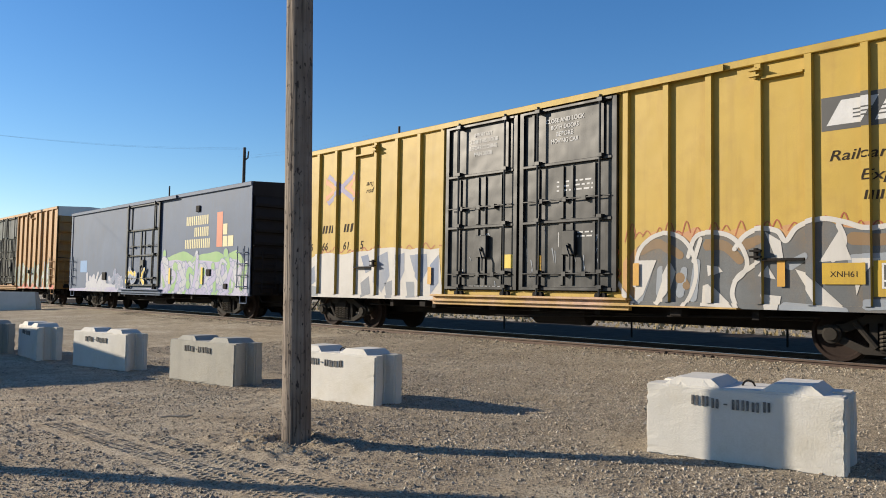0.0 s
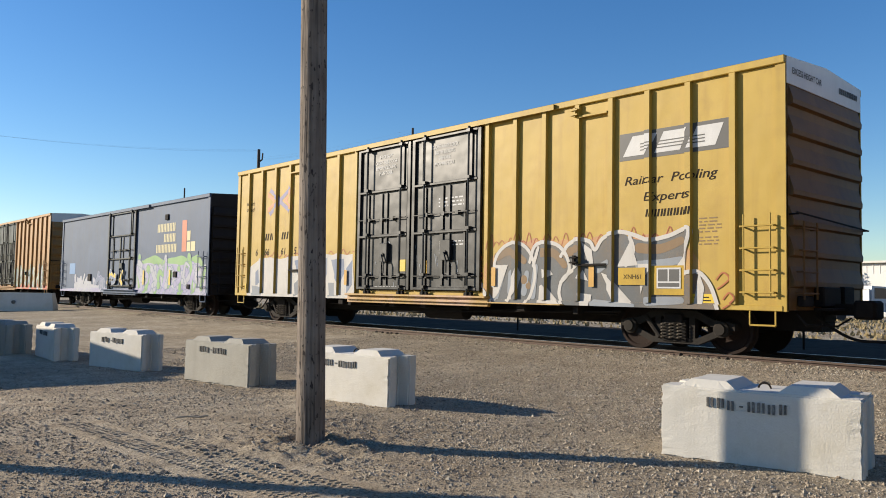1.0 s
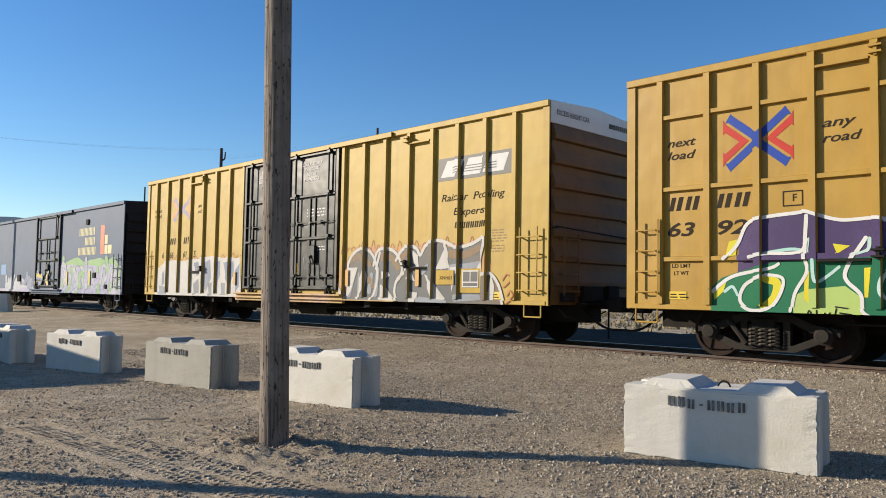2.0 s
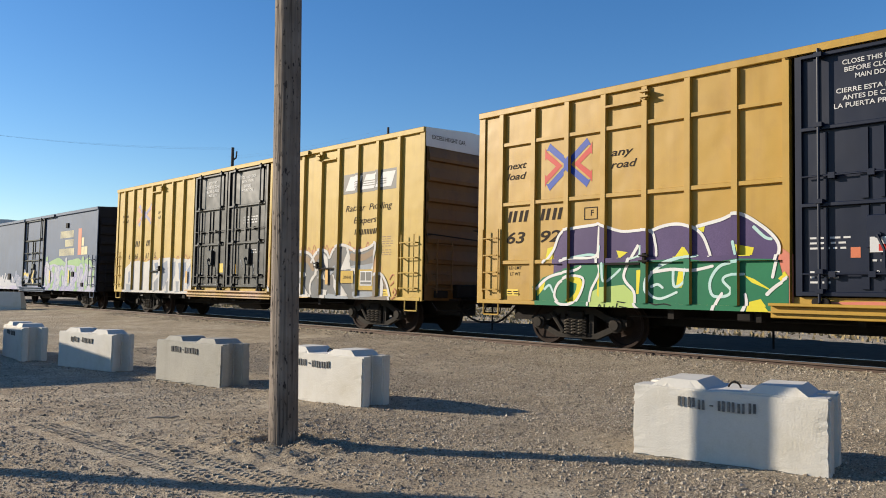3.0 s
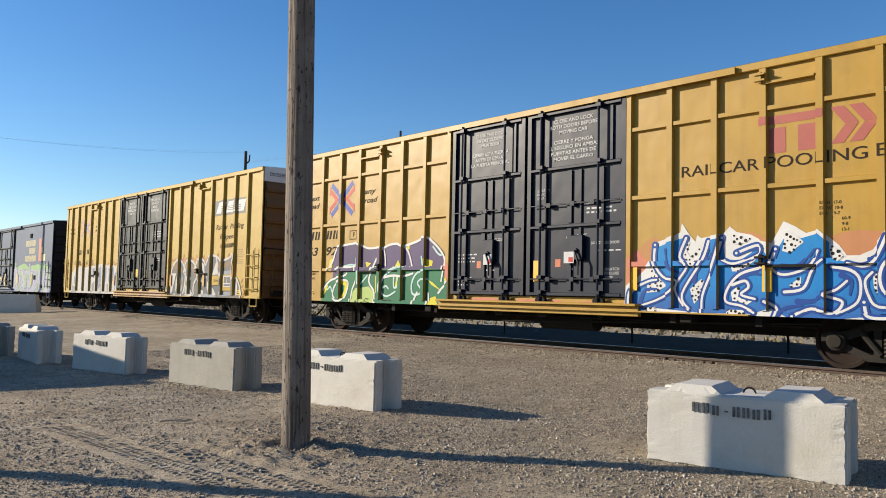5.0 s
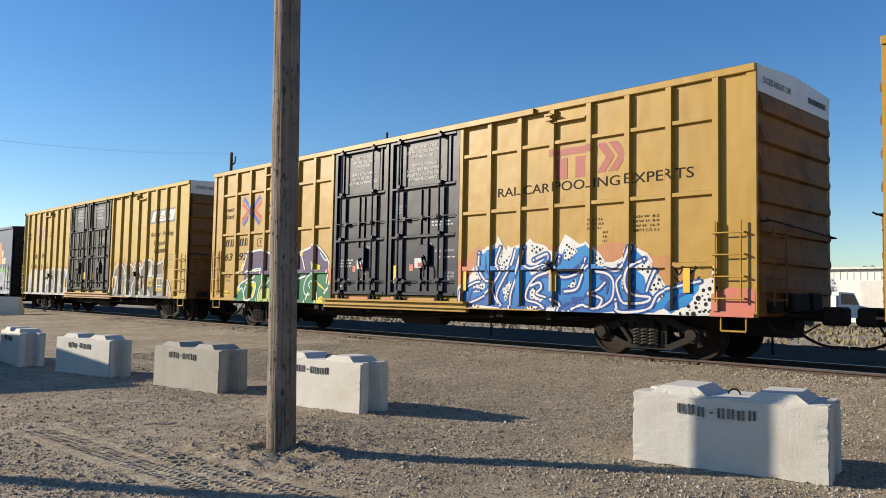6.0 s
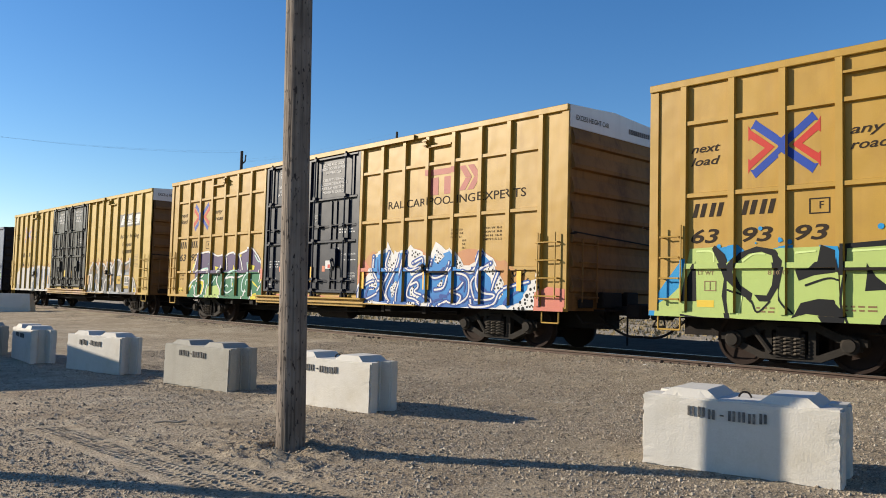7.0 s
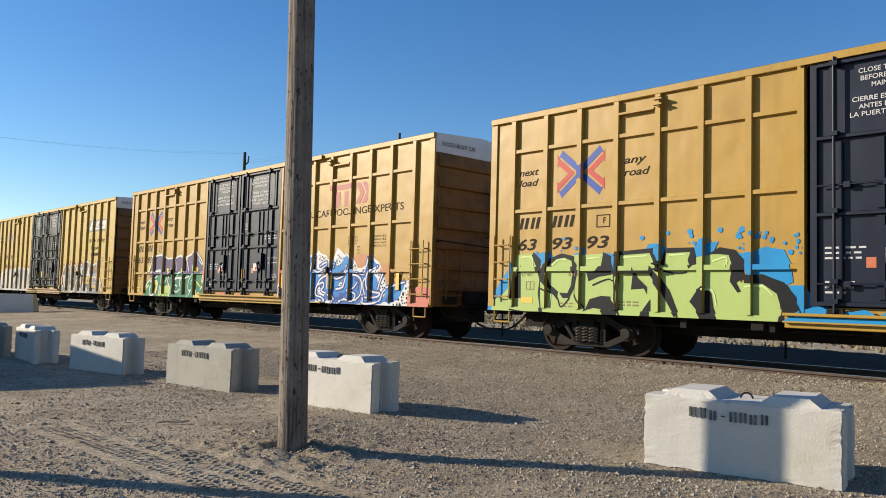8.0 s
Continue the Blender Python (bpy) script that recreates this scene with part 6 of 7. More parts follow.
    for pts in ([(-2.48, 1.04), (-2.48, 2.10), (-2.62, 2.30), (-2.90, 2.05), (-2.90, 1.04)], [(2.66, 1.04), (2.66, 1.95), (2.56, 2.15), (2.42, 2.05), (2.42, 1.04)]):
        bm = bmesh.new()
        poly(bm, pts)
        flat_paint("graffiti_corner", bm, S_SALMON, c, 0.0055, "salmon overspray beside the doors")
    bm = bmesh.new()
    poly(bm, [(-8.55, 1.04), (-8.62, 1.50), (-8.90, 1.62), (-9.34, 1.58), (-9.34, 1.04)])
    flat_paint("graffiti_corner", bm, S_SALMON, c, 0.040, "salmon sprayed corner")
    for name, shapes, paint, lift, label in (("graffiti_ground", ground, S_WHITE, 0.0075, "white graffiti ground"), ("graffiti_fill", body, S_BLUEFADE, 0.0105, "blue letters fading to indigo"), ("graffiti_wedge", wedges, S_WHITE, 0.0135, "white dotted wedges")):
        bm = bmesh.new()
        for k, pts in enumerate(shapes):
            poly(bm, pts, 0.0003 * k if name != "graffiti_wedge" else 0.0001 * k)
        flat_paint(name, bm, paint, c, lift, label)
    bm = bmesh.new()
    for k, pts in enumerate(wedges):
        dots_in(bm, pts, 40 if k in (10, 11) else 20, 0.014, 0.050 if k == 11 else 0.030, 40 + k)
    flat_paint("graffiti_dot", bm, S_BLACK, c, 0.0165, "black graffiti dots")
    bm = bmesh.new()
    for k, pts in enumerate(shade):
        ribbon(bm, pts, 0.10, 0.035, 0.0004 * (k % 3), 5)
    flat_paint("graffiti_shade", bm, S_NAVY, c, 0.0165, "indigo sprayed shading")
    bm = bmesh.new()
    for k, pts in enumerate(lines):
        ribbon(bm, pts, 0.13, 0.10, 0.0002 * (k % 3), 5)
    flat_paint("graffiti_shade", bm, S_NAVY, c, 0.0175, "indigo edge beside the white outline")
    bm = bmesh.new()
    for k, pts in enumerate(lines):
        ribbon(bm, pts, 0.048, 0.036, 0.0004 * (k % 4), 5)
    flat_paint("graffiti_outline", bm, S_WHITE, c, 0.0185, "white graffiti outline")
    bm = bmesh.new()
    ribbon(bm, [(-7.86, 1.98), (-7.95, 1.84), (-8.05, 1.98), (-8.15, 1.86), (-8.30, 1.98)], 0.03, 0.025, n=4)
    ribbon(bm, [(-7.86, 1.80), (-7.98, 1.70), (-8.08, 1.80), (-8.20, 1.70), (-8.34, 1.80)], 0.022, 0.016, n=4)
    flat_paint("black_scribble", bm, S_BLACK, c, 0.0085, "thin black sprayed scribble")


def dress_c():
    c = CAR_C
    dress_grid(c, -30.22, ("63", "93", "93"))
    field = [
        [(9.24, 1.11), (9.21, 1.33), (8.96, 1.47), (8.70, 1.70), (8.56, 2.32), (8.06, 2.34), (7.92, 2.09), (7.80, 1.13)],
        [(7.80, 1.13), (7.90, 2.03), (7.74, 2.11), (7.59, 2.20), (7.41, 2.29), (7.12, 2.28), (6.80, 2.29), (6.30, 2.30), (6.03, 1.87), (5.99, 1.04)],
        [(5.99, 1.04), (6.01, 2.07), (5.96, 2.32), (5.22, 2.33), (5.10, 2.06), (4.96, 2.33), (4.42, 2.33), (4.37, 2.17), (4.34, 1.00)],
        [(4.34, 1.00), (4.37, 2.17), (4.05, 2.24), (3.74, 2.28), (3.64, 2.04), (3.52, 1.75), (3.20, 1.82), (2.91, 1.65), (2.80, 1.30), (2.89, 0.97)],
    ]
    black = [
        [(8.09, 2.37), (7.91, 2.21), (7.82, 1.97), (7.86, 1.68), (7.79, 1.11), (7.88, 1.11), (7.96, 1.50), (7.92, 1.79), (8.02, 2.07), (8.14, 2.31)],
        [(8.69, 1.39), (8.62, 1.79), (8.45, 2.10), (8.43, 1.40)],
        [(7.85, 2.00), (7.65, 2.23), (7.35, 2.33), (7.04, 2.27), (6.89, 2.08), (6.94, 1.74), (7.13, 1.42), (7.30, 1.42), (7.39, 1.53), (7.18, 1.52), (7.09, 1.69), (7.06, 1.99), (7.09, 2.17), (7.27, 2.24), (7.48, 2.21), (7.66, 2.09), (7.73, 1.90), (7.63, 1.69), (7.42, 1.55), (7.45, 1.39), (7.66, 1.60), (7.83, 1.76)],
        [(6.32, 2.33), (6.09, 2.23), (6.03, 1.90), (6.42, 1.85), (6.66, 1.76), (6.72, 1.94), (6.48, 1.96), (6.37, 2.07)],
        [(6.76, 1.16), (6.63, 1.41), (6.36, 1.48), (6.13, 1.47), (5.94, 1.26), (5.99, 0.97), (6.17, 0.92), (6.36, 1.22), (6.55, 1.24)],
        [(6.01, 2.33), (5.22, 2.38), (5.07, 2.10), (5.17, 2.06), (5.29, 2.29), (5.93, 2.26), (5.95, 1.85), (6.03, 1.85)],
        [(5.63, 2.03), (5.53, 1.83), (5.33, 1.66), (5.33, 1.52), (5.40, 1.63), (5.68, 1.61)],
        [(5.26, 2.06), (5.10, 1.90), (4.86, 1.60), (4.68, 1.19), (4.74, 1.12), (4.83, 1.24), (5.09, 1.64), (5.28, 1.87)],
        [(5.50, 0.99), (5.42, 1.24), (5.26, 1.44), (5.25, 0.95)],
        [(4.96, 2.37), (4.40, 2.37), (4.33, 2.09), (4.46, 1.99), (4.51, 2.15), (4.46, 2.29), (4.94, 2.28), (4.98, 2.06), (5.07, 2.06)],
        [(4.47, 1.41), (4.35, 1.58), (4.20, 1.69), (4.05, 1.56), (4.01, 1.31), (3.88, 1.00), (4.21, 1.06), (4.35, 1.28)],
        [(4.12, 2.24), (3.91, 2.36), (3.64, 2.31), (3.46, 2.12), (3.40, 1.87), (3.60, 1.75), (3.52, 1.60), (3.58, 1.58), (3.72, 1.77), (3.68, 2.04), (3.74, 2.22), (3.93, 2.24)],
        [(3.46, 1.87), (3.15, 1.89), (2.80, 1.76), (2.58, 1.49), (2.47, 1.21), (2.54, 1.01), (2.92, 0.95), (2.83, 1.30), (2.91, 1.57), (3.15, 1.73), (3.46, 1.74)],
    ]
    blue = [
        [(9.36, 1.08), (9.33, 1.35), (9.05, 1.73), (8.73, 2.12), (8.41, 2.19), (8.47, 1.73), (8.79, 1.24)],
        [(8.09, 2.31), (7.68, 2.37), (7.56, 2.26), (7.82, 2.07)],
        [(7.07, 2.29), (6.76, 2.34), (6.70, 2.08), (6.89, 1.99)],
        [(6.35, 2.32), (6.04, 2.29), (5.95, 1.94), (6.16, 1.90)],
        [(5.41, 2.29), (5.32, 2.46), (5.03, 2.45), (4.91, 2.28), (4.98, 2.02), (5.12, 2.06)],
        [(4.49, 2.29), (4.33, 2.43), (3.93, 2.46), (4.03, 2.26), (4.35, 2.17)],
        [(3.58, 2.25), (3.33, 2.26), (3.13, 2.34), (2.80, 2.29), (2.69, 2.07), (2.65, 1.76), (2.87, 1.67), (3.34, 1.81)],
        [(2.73, 1.71), (2.46, 1.71), (2.33, 1.49), (2.08, 1.34), (2.05, 0.98), (2.51, 0.97), (2.58, 1.40)],
    ]
    glints = [
        [(8.42, 2.27), (8.14, 2.26), (8.10, 2.09)],
        [(7.58, 2.09), (7.41, 2.20), (7.21, 2.20)],
        [(6.70, 2.21), (6.40, 2.23)],
        [(5.86, 2.22), (5.34, 2.24)],
        [(4.87, 2.24), (4.55, 2.25)],
        [(4.03, 2.12), (3.79, 2.18), (3.78, 2.02)],
        [(3.42, 1.68), (3.15, 1.69), (2.98, 1.55)],
        [(7.65, 1.21), (7.60, 1.50)],
        [(4.20, 1.63), (4.03, 1.60), (3.96, 1.36)],
    ]
    contours = [
        [(6.89, 1.97), (6.96, 1.51), (6.76, 1.24)],
        [(5.95, 1.85), (6.00, 1.42), (5.89, 1.05)],
        [(6.55, 1.69), (6.22, 1.80), (6.03, 1.77)],
        [(7.81, 1.60), (7.47, 1.46), (7.34, 1.24), (7.13, 1.42)],
        [(4.98, 1.95), (4.70, 1.91), (4.53, 1.93)],
        [(4.70, 1.18), (4.65, 0.96)],
        [(8.70, 1.15), (8.30, 1.11), (7.86, 1.11)],
    ]
    bm = bmesh.new()
    for k, pts in enumerate(blue):
        poly(bm, pts, 0.0002 * k)
    flat_paint("graffiti_ground", bm, S_CYAN, c, 0.0075, "bright blue sprayed ground")
    bm = bmesh.new()
    for ya, yb, n_, k in ((8.2, 6.4, 10, 9), (5.6, 4.9, 16, 10), (4.5, 3.9, 14, 11), (3.6, 2.6, 26, 12), (2.6, 2.45, 6, 13)):
        speckle(bm, ya, yb, 2.22, 2.66, n_, 0.012, 0.055, k)
    flat_paint("graffiti_splash", bm, S_CYAN, c, 0.0095, "blue paint splashes")
    for name, shapes, paint, lift, label in (("graffiti_fill", field, S_LIME, 0.0125, "lime green graffiti letters"), ("graffiti_linework", black, S_BLACK, 0.0155, "black graffiti shadows between letters")):
        bm = bmesh.new()
        for k, pts in enumerate(shapes):
            poly(bm, pts, 0.0002 * k)
        flat_paint(name, bm, paint, c, lift, label)
    bm = bmesh.new()
    quad(bm, 8.42, 8.10, 1.30, 1.42)
    flat_paint("yellow_notice", bm, S_SIGNYEL, c, 0.0165, "small yellow notice left clear of paint")
    bm = bmesh.new()
    words(bm, "LT WT", 8.40, 1.86, 0.07, 0.30, 0, 0.006)
    words(bm, "81000", 7.16, 1.86, 0.07, 0.34, 0, 0.006)
    for za, zb in ((1.74, 1.755), (1.58, 1.595)):
        quad(bm, 8.28, 8.06, za, zb)
    for ya in (8.28, 8.18, 8.075):
        quad(bm, ya, ya - 0.015, 1.595, 1.74)
    small_bars(bm, 5.98, 1.36, 2, 0.5, 0.028, 0.06, 31)
    small_bars(bm, 7.35, 1.30, 2, 0.3, 0.028, 0.06, 32)
    small_bars(bm, 2.86, 1.32, 1, 0.2, 0.07, 0.06, 33)
    flat_paint("data_print", bm, M_FADEINK, c, 0.0168, "small print showing through the paint")
    bm = bmesh.new()
    for k, pts in enumerate(contours):
        ribbon(bm, pts, 0.035, 0.028, 0.0004 * (k % 3), 5)
    flat_paint("graffiti_outline", bm, S_BLACK, c, 0.0185, "thin black letter contours")
    bm = bmesh.new()
    for k, pts in enumerate(glints):
        ribbon(bm, pts, 0.036, 0.022, 0.0004 * (k % 3), 5)
    flat_paint("graffiti_shine", bm, S_LIMELIGHT, c, 0.0195, "pale lime highlights")
    bm = bmesh.new()
    cloud(bm, 2.75, 1.0, 1.0, 1.45, 2.0, 0.5)
    flat_paint("graffiti_tail", bm, S_CYAN, c, 0.085, "blue graffiti tail")


def dress_g():
    c = CAR_G
    yc = 31.55
    bm = bmesh.new()
    for k, (n, y) in enumerate(((6, 27.62), (4, 26.95), (7, 27.70))):
        glyph_bars(bm, n, y - yc, 3.58 - 0.42 * k, 0.33, 0.30 if n == 6 else 0.29, 0.80)
    flat_paint("name_print", bm, S_CREAM, c, 0.006, "cream bars in three rows")
    bm = bmesh.new()
    quad(bm, 25.22 - yc, 24.80 - yc, 2.74, 3.95)
    flat_paint("emblem_bar", bm, S_ORANGE, c, 0.006, "orange emblem bar")
    bm = bmesh.new()
    quad(bm, 24.76 - yc, 24.46 - yc, 3.15, 3.52)
    quad(bm, 24.76 - yc, 24.44 - yc, 2.74, 3.10)
    quad(bm, 24.40 - yc, 24.02 - yc, 2.74, 3.10)
    flat_paint("emblem_square", bm, S_CREAM, c, 0.006, "cream emblem squares")
    bm = bmesh.new()
    cloud(bm, -1.7, -8.5, 1.1, 2.78, 2.0, 0.25)
    flat_paint("graffiti_haze", bm, S_MINT, c, 0.004, "mint green haze")
    bm = bmesh.new()
    cloud(bm, -1.75, -8.6, 1.08, 2.45, 3.2, 0.18)
    cloud(bm, 8.7, -8.7, 1.08, 1.30, 5.1, 0.3, x=0.0006)
    flat_paint("graffiti_ground", bm, S_LAV, c, 0.006, "lavender graffiti ground")
    wild(c, 9, 70, -1.75, -8.6, 1.10, 2.80, S_DUSTBLUE, (S_LAV, S_PALE, S_LAV, S_PALE, S_MINT), 0.008, 0.34, "lavender graffiti letters", 0.045)
    bm = bmesh.new()
    cloud(bm, 6.6, 2.0, 1.08, 1.55, 2.2, 0.4)
    flat_paint("graffiti_ground", bm, S_PALE, c, 0.006, "pale graffiti ground")
    wild(c, 10, 16, 6.6, 2.0, 1.08, 2.25, S_LAV, (S_PALE, S_PALE, S_DUSTBLUE), 0.008, 0.34, "pale graffiti letters", 0.04)
    wild(c, 14, 6, 1.5, -1.6, 1.35, 2.3, S_PALE, (S_DUSTBLUE, S_SIGNYEL), 0.125, 0.26, "small graffiti on the door", 0.05)
    bm = bmesh.new()
    quad(bm, 7.4, 6.5, 1.95, 2.5)
    flat_paint("blue_patch", bm, mat("blue_mark_patch", (0.076, 0.190, 0.380), 0.6, vary=0.2), c, 0.006, "pale blue painted patch")
    reflectors(c, [-2.6, -5.3], 1.45, 2.05, S_SIGNYEL)
    for y, z, w in ((-4.9, 4.05, 0.28), (-5.85, 1.75, 0.28), (4.2, 1.6, 0.42), (-7.1, 1.30, 0.22)):
        bm = bmesh.new()
        box(bm, -HALF_W - 0.06, -HALF_W, y - w / 2, y + w / 2, z, z + w * 0.8, 0.01)
        cpart("side_box", bm, M_STEEL, c.root, "dark steel box on the side")


def dress_d():
    c = CAR_D
    wild(c, 21, 30, -2.5, -9.1, 1.15, 2.9, S_MINT, (S_PALE, S_SILVER, S_DUSTWHITE), 0.008, 0.36, "grey-green graffiti letters", 0.05)
    bm = bmesh.new()
    cloud(bm, -2.5, -9.3, 1.12, 1.5, 1.0, 0.4)
    flat_paint("graffiti_haze", bm, S_SALMON, c, 0.004, "pink haze along the foot")


def end_words(car, z_top):
    """Small lettering on the white top of the rear end wall."""
    bm = bmesh.new()
    words(bm, "EXCESS HEIGHT CAR", 1.35, z_top - 0.26, 0.11, 1.15, 0, 0.005)
    glyph_bars(bm, 10, -0.55, z_top - 0.26, 0.11, 0.085)
    for v in bm.verts:
        v.co = Vector((-v.co.y, -car.half - 0.027, v.co.z))
    cpart("end_notice", bm, M_INK, car.root, "small dark lettering")


dress_a()
dress_b()
dress_c()
dress_g()
dress_d()
for _c in (CAR_A, CAR_B, CAR_C):
    end_words(_c, ZT)


# ---------------- beyond the track ----------------
M_WALLWHITE = mat("white_metal_siding", (0.547, 0.547, 0.532), 0.6, vary=0.06, scale=0.5, bump=0.05)
M_FARWOOD = mat("dark_pole_wood", (0.057, 0.044, 0.034), 0.9, vary=0.3, scale=3.0, bump=0.3)
M_LEAF = mat("dark_foliage", (0.050, 0.080, 0.026), 0.8, vary=0.4, scale=2.0, bump=0.0)
M_DRYGRASS = mat("dry_grass", (0.258, 0.205, 0.106), 0.9, vary=0.35, scale=2.0, bump=0.0)
M_WIRE = mat("wire", (0.167, 0.182, 0.205), 0.6, vary=0.1, bump=0.0)
M_REDCLOTH = mat("red_paint", (0.342, 0.023, 0.030), 0.5, vary=0.15, bump=0.0)
M_GLASS = mat("dark_window_glass", (0.02, 0.025, 0.03), 0.08, vary=0.1, bump=0.0)
M_TYRE = mat("tyre_rubber", (0.02, 0.02, 0.02), 0.85, vary=0.2, bump=0.1)


def far_pole(x, y, h, r=0.15, arms=2):
    root = thing("power_pole", "dark wooden power pole with crossarms against the sky", "power pole", "power line", pose(x, y, 0))
    bm = bmesh.new()
    rod(bm, (0, 0, -0.3), (0, 0, h), r, 10, r * 0.65)
    part("shaft", bm, M_FARWOOD, root)
    if arms == 0:
        bm = bmesh.new()
        tube(bm, [(0, 0, h - 1.0), (0.30, 0, h - 0.75), (0.34, 0, h - 0.25)], 0.06, 6)
        part("bracket", bm, M_FARWOOD, root)
    for k in range(arms):
        bm = bmesh.new()
        z = h - 0.25 - k * 0.75
        box(bm, -0.55, 0.55, -0.06, 0.06, z - 0.06, z + 0.06)
        part("crossarm", bm, M_FARWOOD, root)
        for q in (-0.5, -0.2, 0.2, 0.5):
            bm = bmesh.new()
            rod(bm, (q, 0, z + 0.06), (q, 0, z + 0.24), 0.035, 8)
            part("insulator", bm, M_GREYSTEEL, root)
    return root


def wire(a, b, sag, r=0.0022):
    bm = bmesh.new()
    a, b = Vector(a), Vector(b)
    pts = []
    for k in range(17):
        t = k / 16
        p = a.lerp(b, t)
        p.z -= sag * 4 * t * (1 - t)
        pts.append(p)
    tube(bm, pts, r, 4)
    return thing("overhead_wire", "thin dark overhead wire against the sky", "wire", "power line wires", bm=bm, material=M_WIRE)


far_pole(29.2, 54.06, 12.05, 0.17, 0)
far_pole(35.6, 82.2, 12.2, 0.12, -1)
far_pole(37.8, 46.0, 13.85, 0.14, -1)
far_pole(9.0, 50.0, 9.9)
for _q in (-0.5, 0.2, 0.5):
    wire((29.2 + _q, 54.06, 12.0), (9.0 + _q, 50.0, 9.8), 0.35)
    wire((29.2 + _q, 54.06, 11.3), (37.8 + _q, 46.0, 13.6), 0.3)
    wire((9.0 + _q, 50.0, 9.8), (-25 + _q, 42.0, 9.8), 0.5)


def barrier():
    """A long whitish concrete barrier beside the track."""
    root = thing("concrete_barrier", "long whitish concrete barrier beside the track", "barrier", "", pose(12.0, 42.4, 0.05, 0, 0, 142))
    bm = bmesh.new()
    prism(bm, [(0, 0), (0.62, 0), (0.62, 0.25), (0.50, 0.92), (0.12, 0.92), (0, 0.25)], 0, 7.0)
    for v in bm.verts:
        if v.co.z > 0.5 and v.co.x < 0.1:
            v.co.x += 0.12
    part("wall", bm, M_BLOCKWHITE, root)
    bm = bmesh.new()
    rod(bm, (1.9, 0.66, 0.45), (1.9, -0.04, 0.45), 0.09, 10)
    part("lifting_hole", bm, M_STENCIL, root)


barrier()


def warehouse():
    root = thing("warehouse", "long low white metal-sided building beyond the track", "building", "", pose(62, 8, 0, 0, 0, -6))
    bm = bmesh.new()
    box(bm, 0, 14, -40, 17.0, 0, 4.1)
    part("wall", bm, M_WALLWHITE, root)
    bm = bmesh.new()
    prism(bm, [(-40.4, 4.1), (17.4, 4.1), (17.4, 4.25), (-40.4, 4.25)], -0.4, 14.4)
    part("roof", bm, M_ROOF, root)
    for y in (-30, -20, -10, 0, 10):
        bm = bmesh.new()
        box(bm, -0.06, 0.0, y, y + 3, 0.02, 3.2)
        part("door", bm, M_ROOF, root)
    bm = bmesh.new()
    for y in np.arange(-39.5, 17, 0.5):
        box(bm, -0.03, 0.0, y, y + 0.06, 3.3, 4.08)
    part("siding_ribs", bm, M_WALLWHITE, root)["kind"] = "stuff"


warehouse()


def truck_parked(x, y, rz):
    root = thing("flatbed_truck", "white work truck parked before the white building", "truck", "", pose(x, y, 0.06, 0, 0, rz))
    bm = bmesh.new()
    prism(bm, [(-3.0, 0.55), (-3.0, 1.15), (-1.9, 1.3), (-1.4, 2.05), (-0.1, 2.1), (0.0, 0.55)], -0.95, 0.95)
    part("cab", bm, M_WHITE, root)
    bm = bmesh.new()
    prism(bm, [(-1.75, 1.35), (-1.36, 1.95), (-0.3, 1.98), (-0.3, 1.35)], -0.97, 0.97)
    part("side_window", bm, M_GLASS, root)
    bm = bmesh.new()
    box(bm, -1.0, 1.0, 0.1, 3.6, 0.75, 0.95, 0.02)
    box(bm, -1.0, 1.0, 0.1, 0.2, 0.95, 1.9, 0.02)
    part("bed", bm, M_WHITE, root)
    bm = bmesh.new()
    tube(bm, [(-0.8, 0.8, 0.95), (-0.8, 1.0, 2.3), (0.5, 1.6, 2.5), (0.5, 1.7, 1.0)], 0.06, 8)
    rod(bm, (0, 2.4, 0.95), (0, 2.0, 2.2), 0.12, 10)
    box(bm, -0.6, 0.6, 2.4, 3.3, 0.95, 1.5, 0.03)
    part("crane", bm, M_GREYSTEEL, root, "grey lifting gear")
    for yy in (-2.2, 2.4):
        for s in (-1, 1):
            bm = bmesh.new()
            rod(bm, (s * 0.72, yy, 0.4), (s * 0.98, yy, 0.4), 0.4, 18)
            part("wheel", bm, M_TYRE, root)


truck_parked(50.0, 18.6, 70)


def tree(x, y, h, seed):
    rng = random.Random(seed)
    root = thing("tree", "dark leafy tree behind the yard", "tree", "far trees", pose(x, y, 0))
    bm = bmesh.new()
    rod(bm, (0, 0, -0.2), (0.1, 0, h * 0.45), 0.2, 8, 0.12)
    for k in range(6):
        a = k * 1.05
        rod(bm, (0.05, 0, h * (0.3 + 0.03 * k)), (1.1 * math.cos(a), 1.1 * math.sin(a), h * (0.6 + 0.05 * k)), 0.09, 6, 0.03)
    part("trunk", bm, M_FARWOOD, root)
    bm = bmesh.new()
    for k in range(1500):
        a, u = rng.uniform(0, 6.28), rng.random() ** 0.5
        zz = rng.uniform(0.35, 1.0)
        rad = h * 0.27 * (1 - abs(zz - 0.62) * 1.6) * (0.75 + 0.5 * noise.noise((math.cos(a) * 1.5, math.sin(a) * 1.5, zz * 4 + seed)))
        c = Vector((u * rad * math.cos(a), u * rad * math.sin(a), zz * h))
        q = [Vector((rng.uniform(-1, 1), rng.uniform(-1, 1), rng.uniform(-1, 1))) * 0.16 for _ in range(3)]
        bm.faces.new([bm.verts.new(c + d) for d in q])
    part("crown", bm, M_LEAF, root)


tree(56, 23.2, 4.6, 1)
tree(60, 28.6, 5.5, 2)
tree(63, 31.5, 6.0, 3)


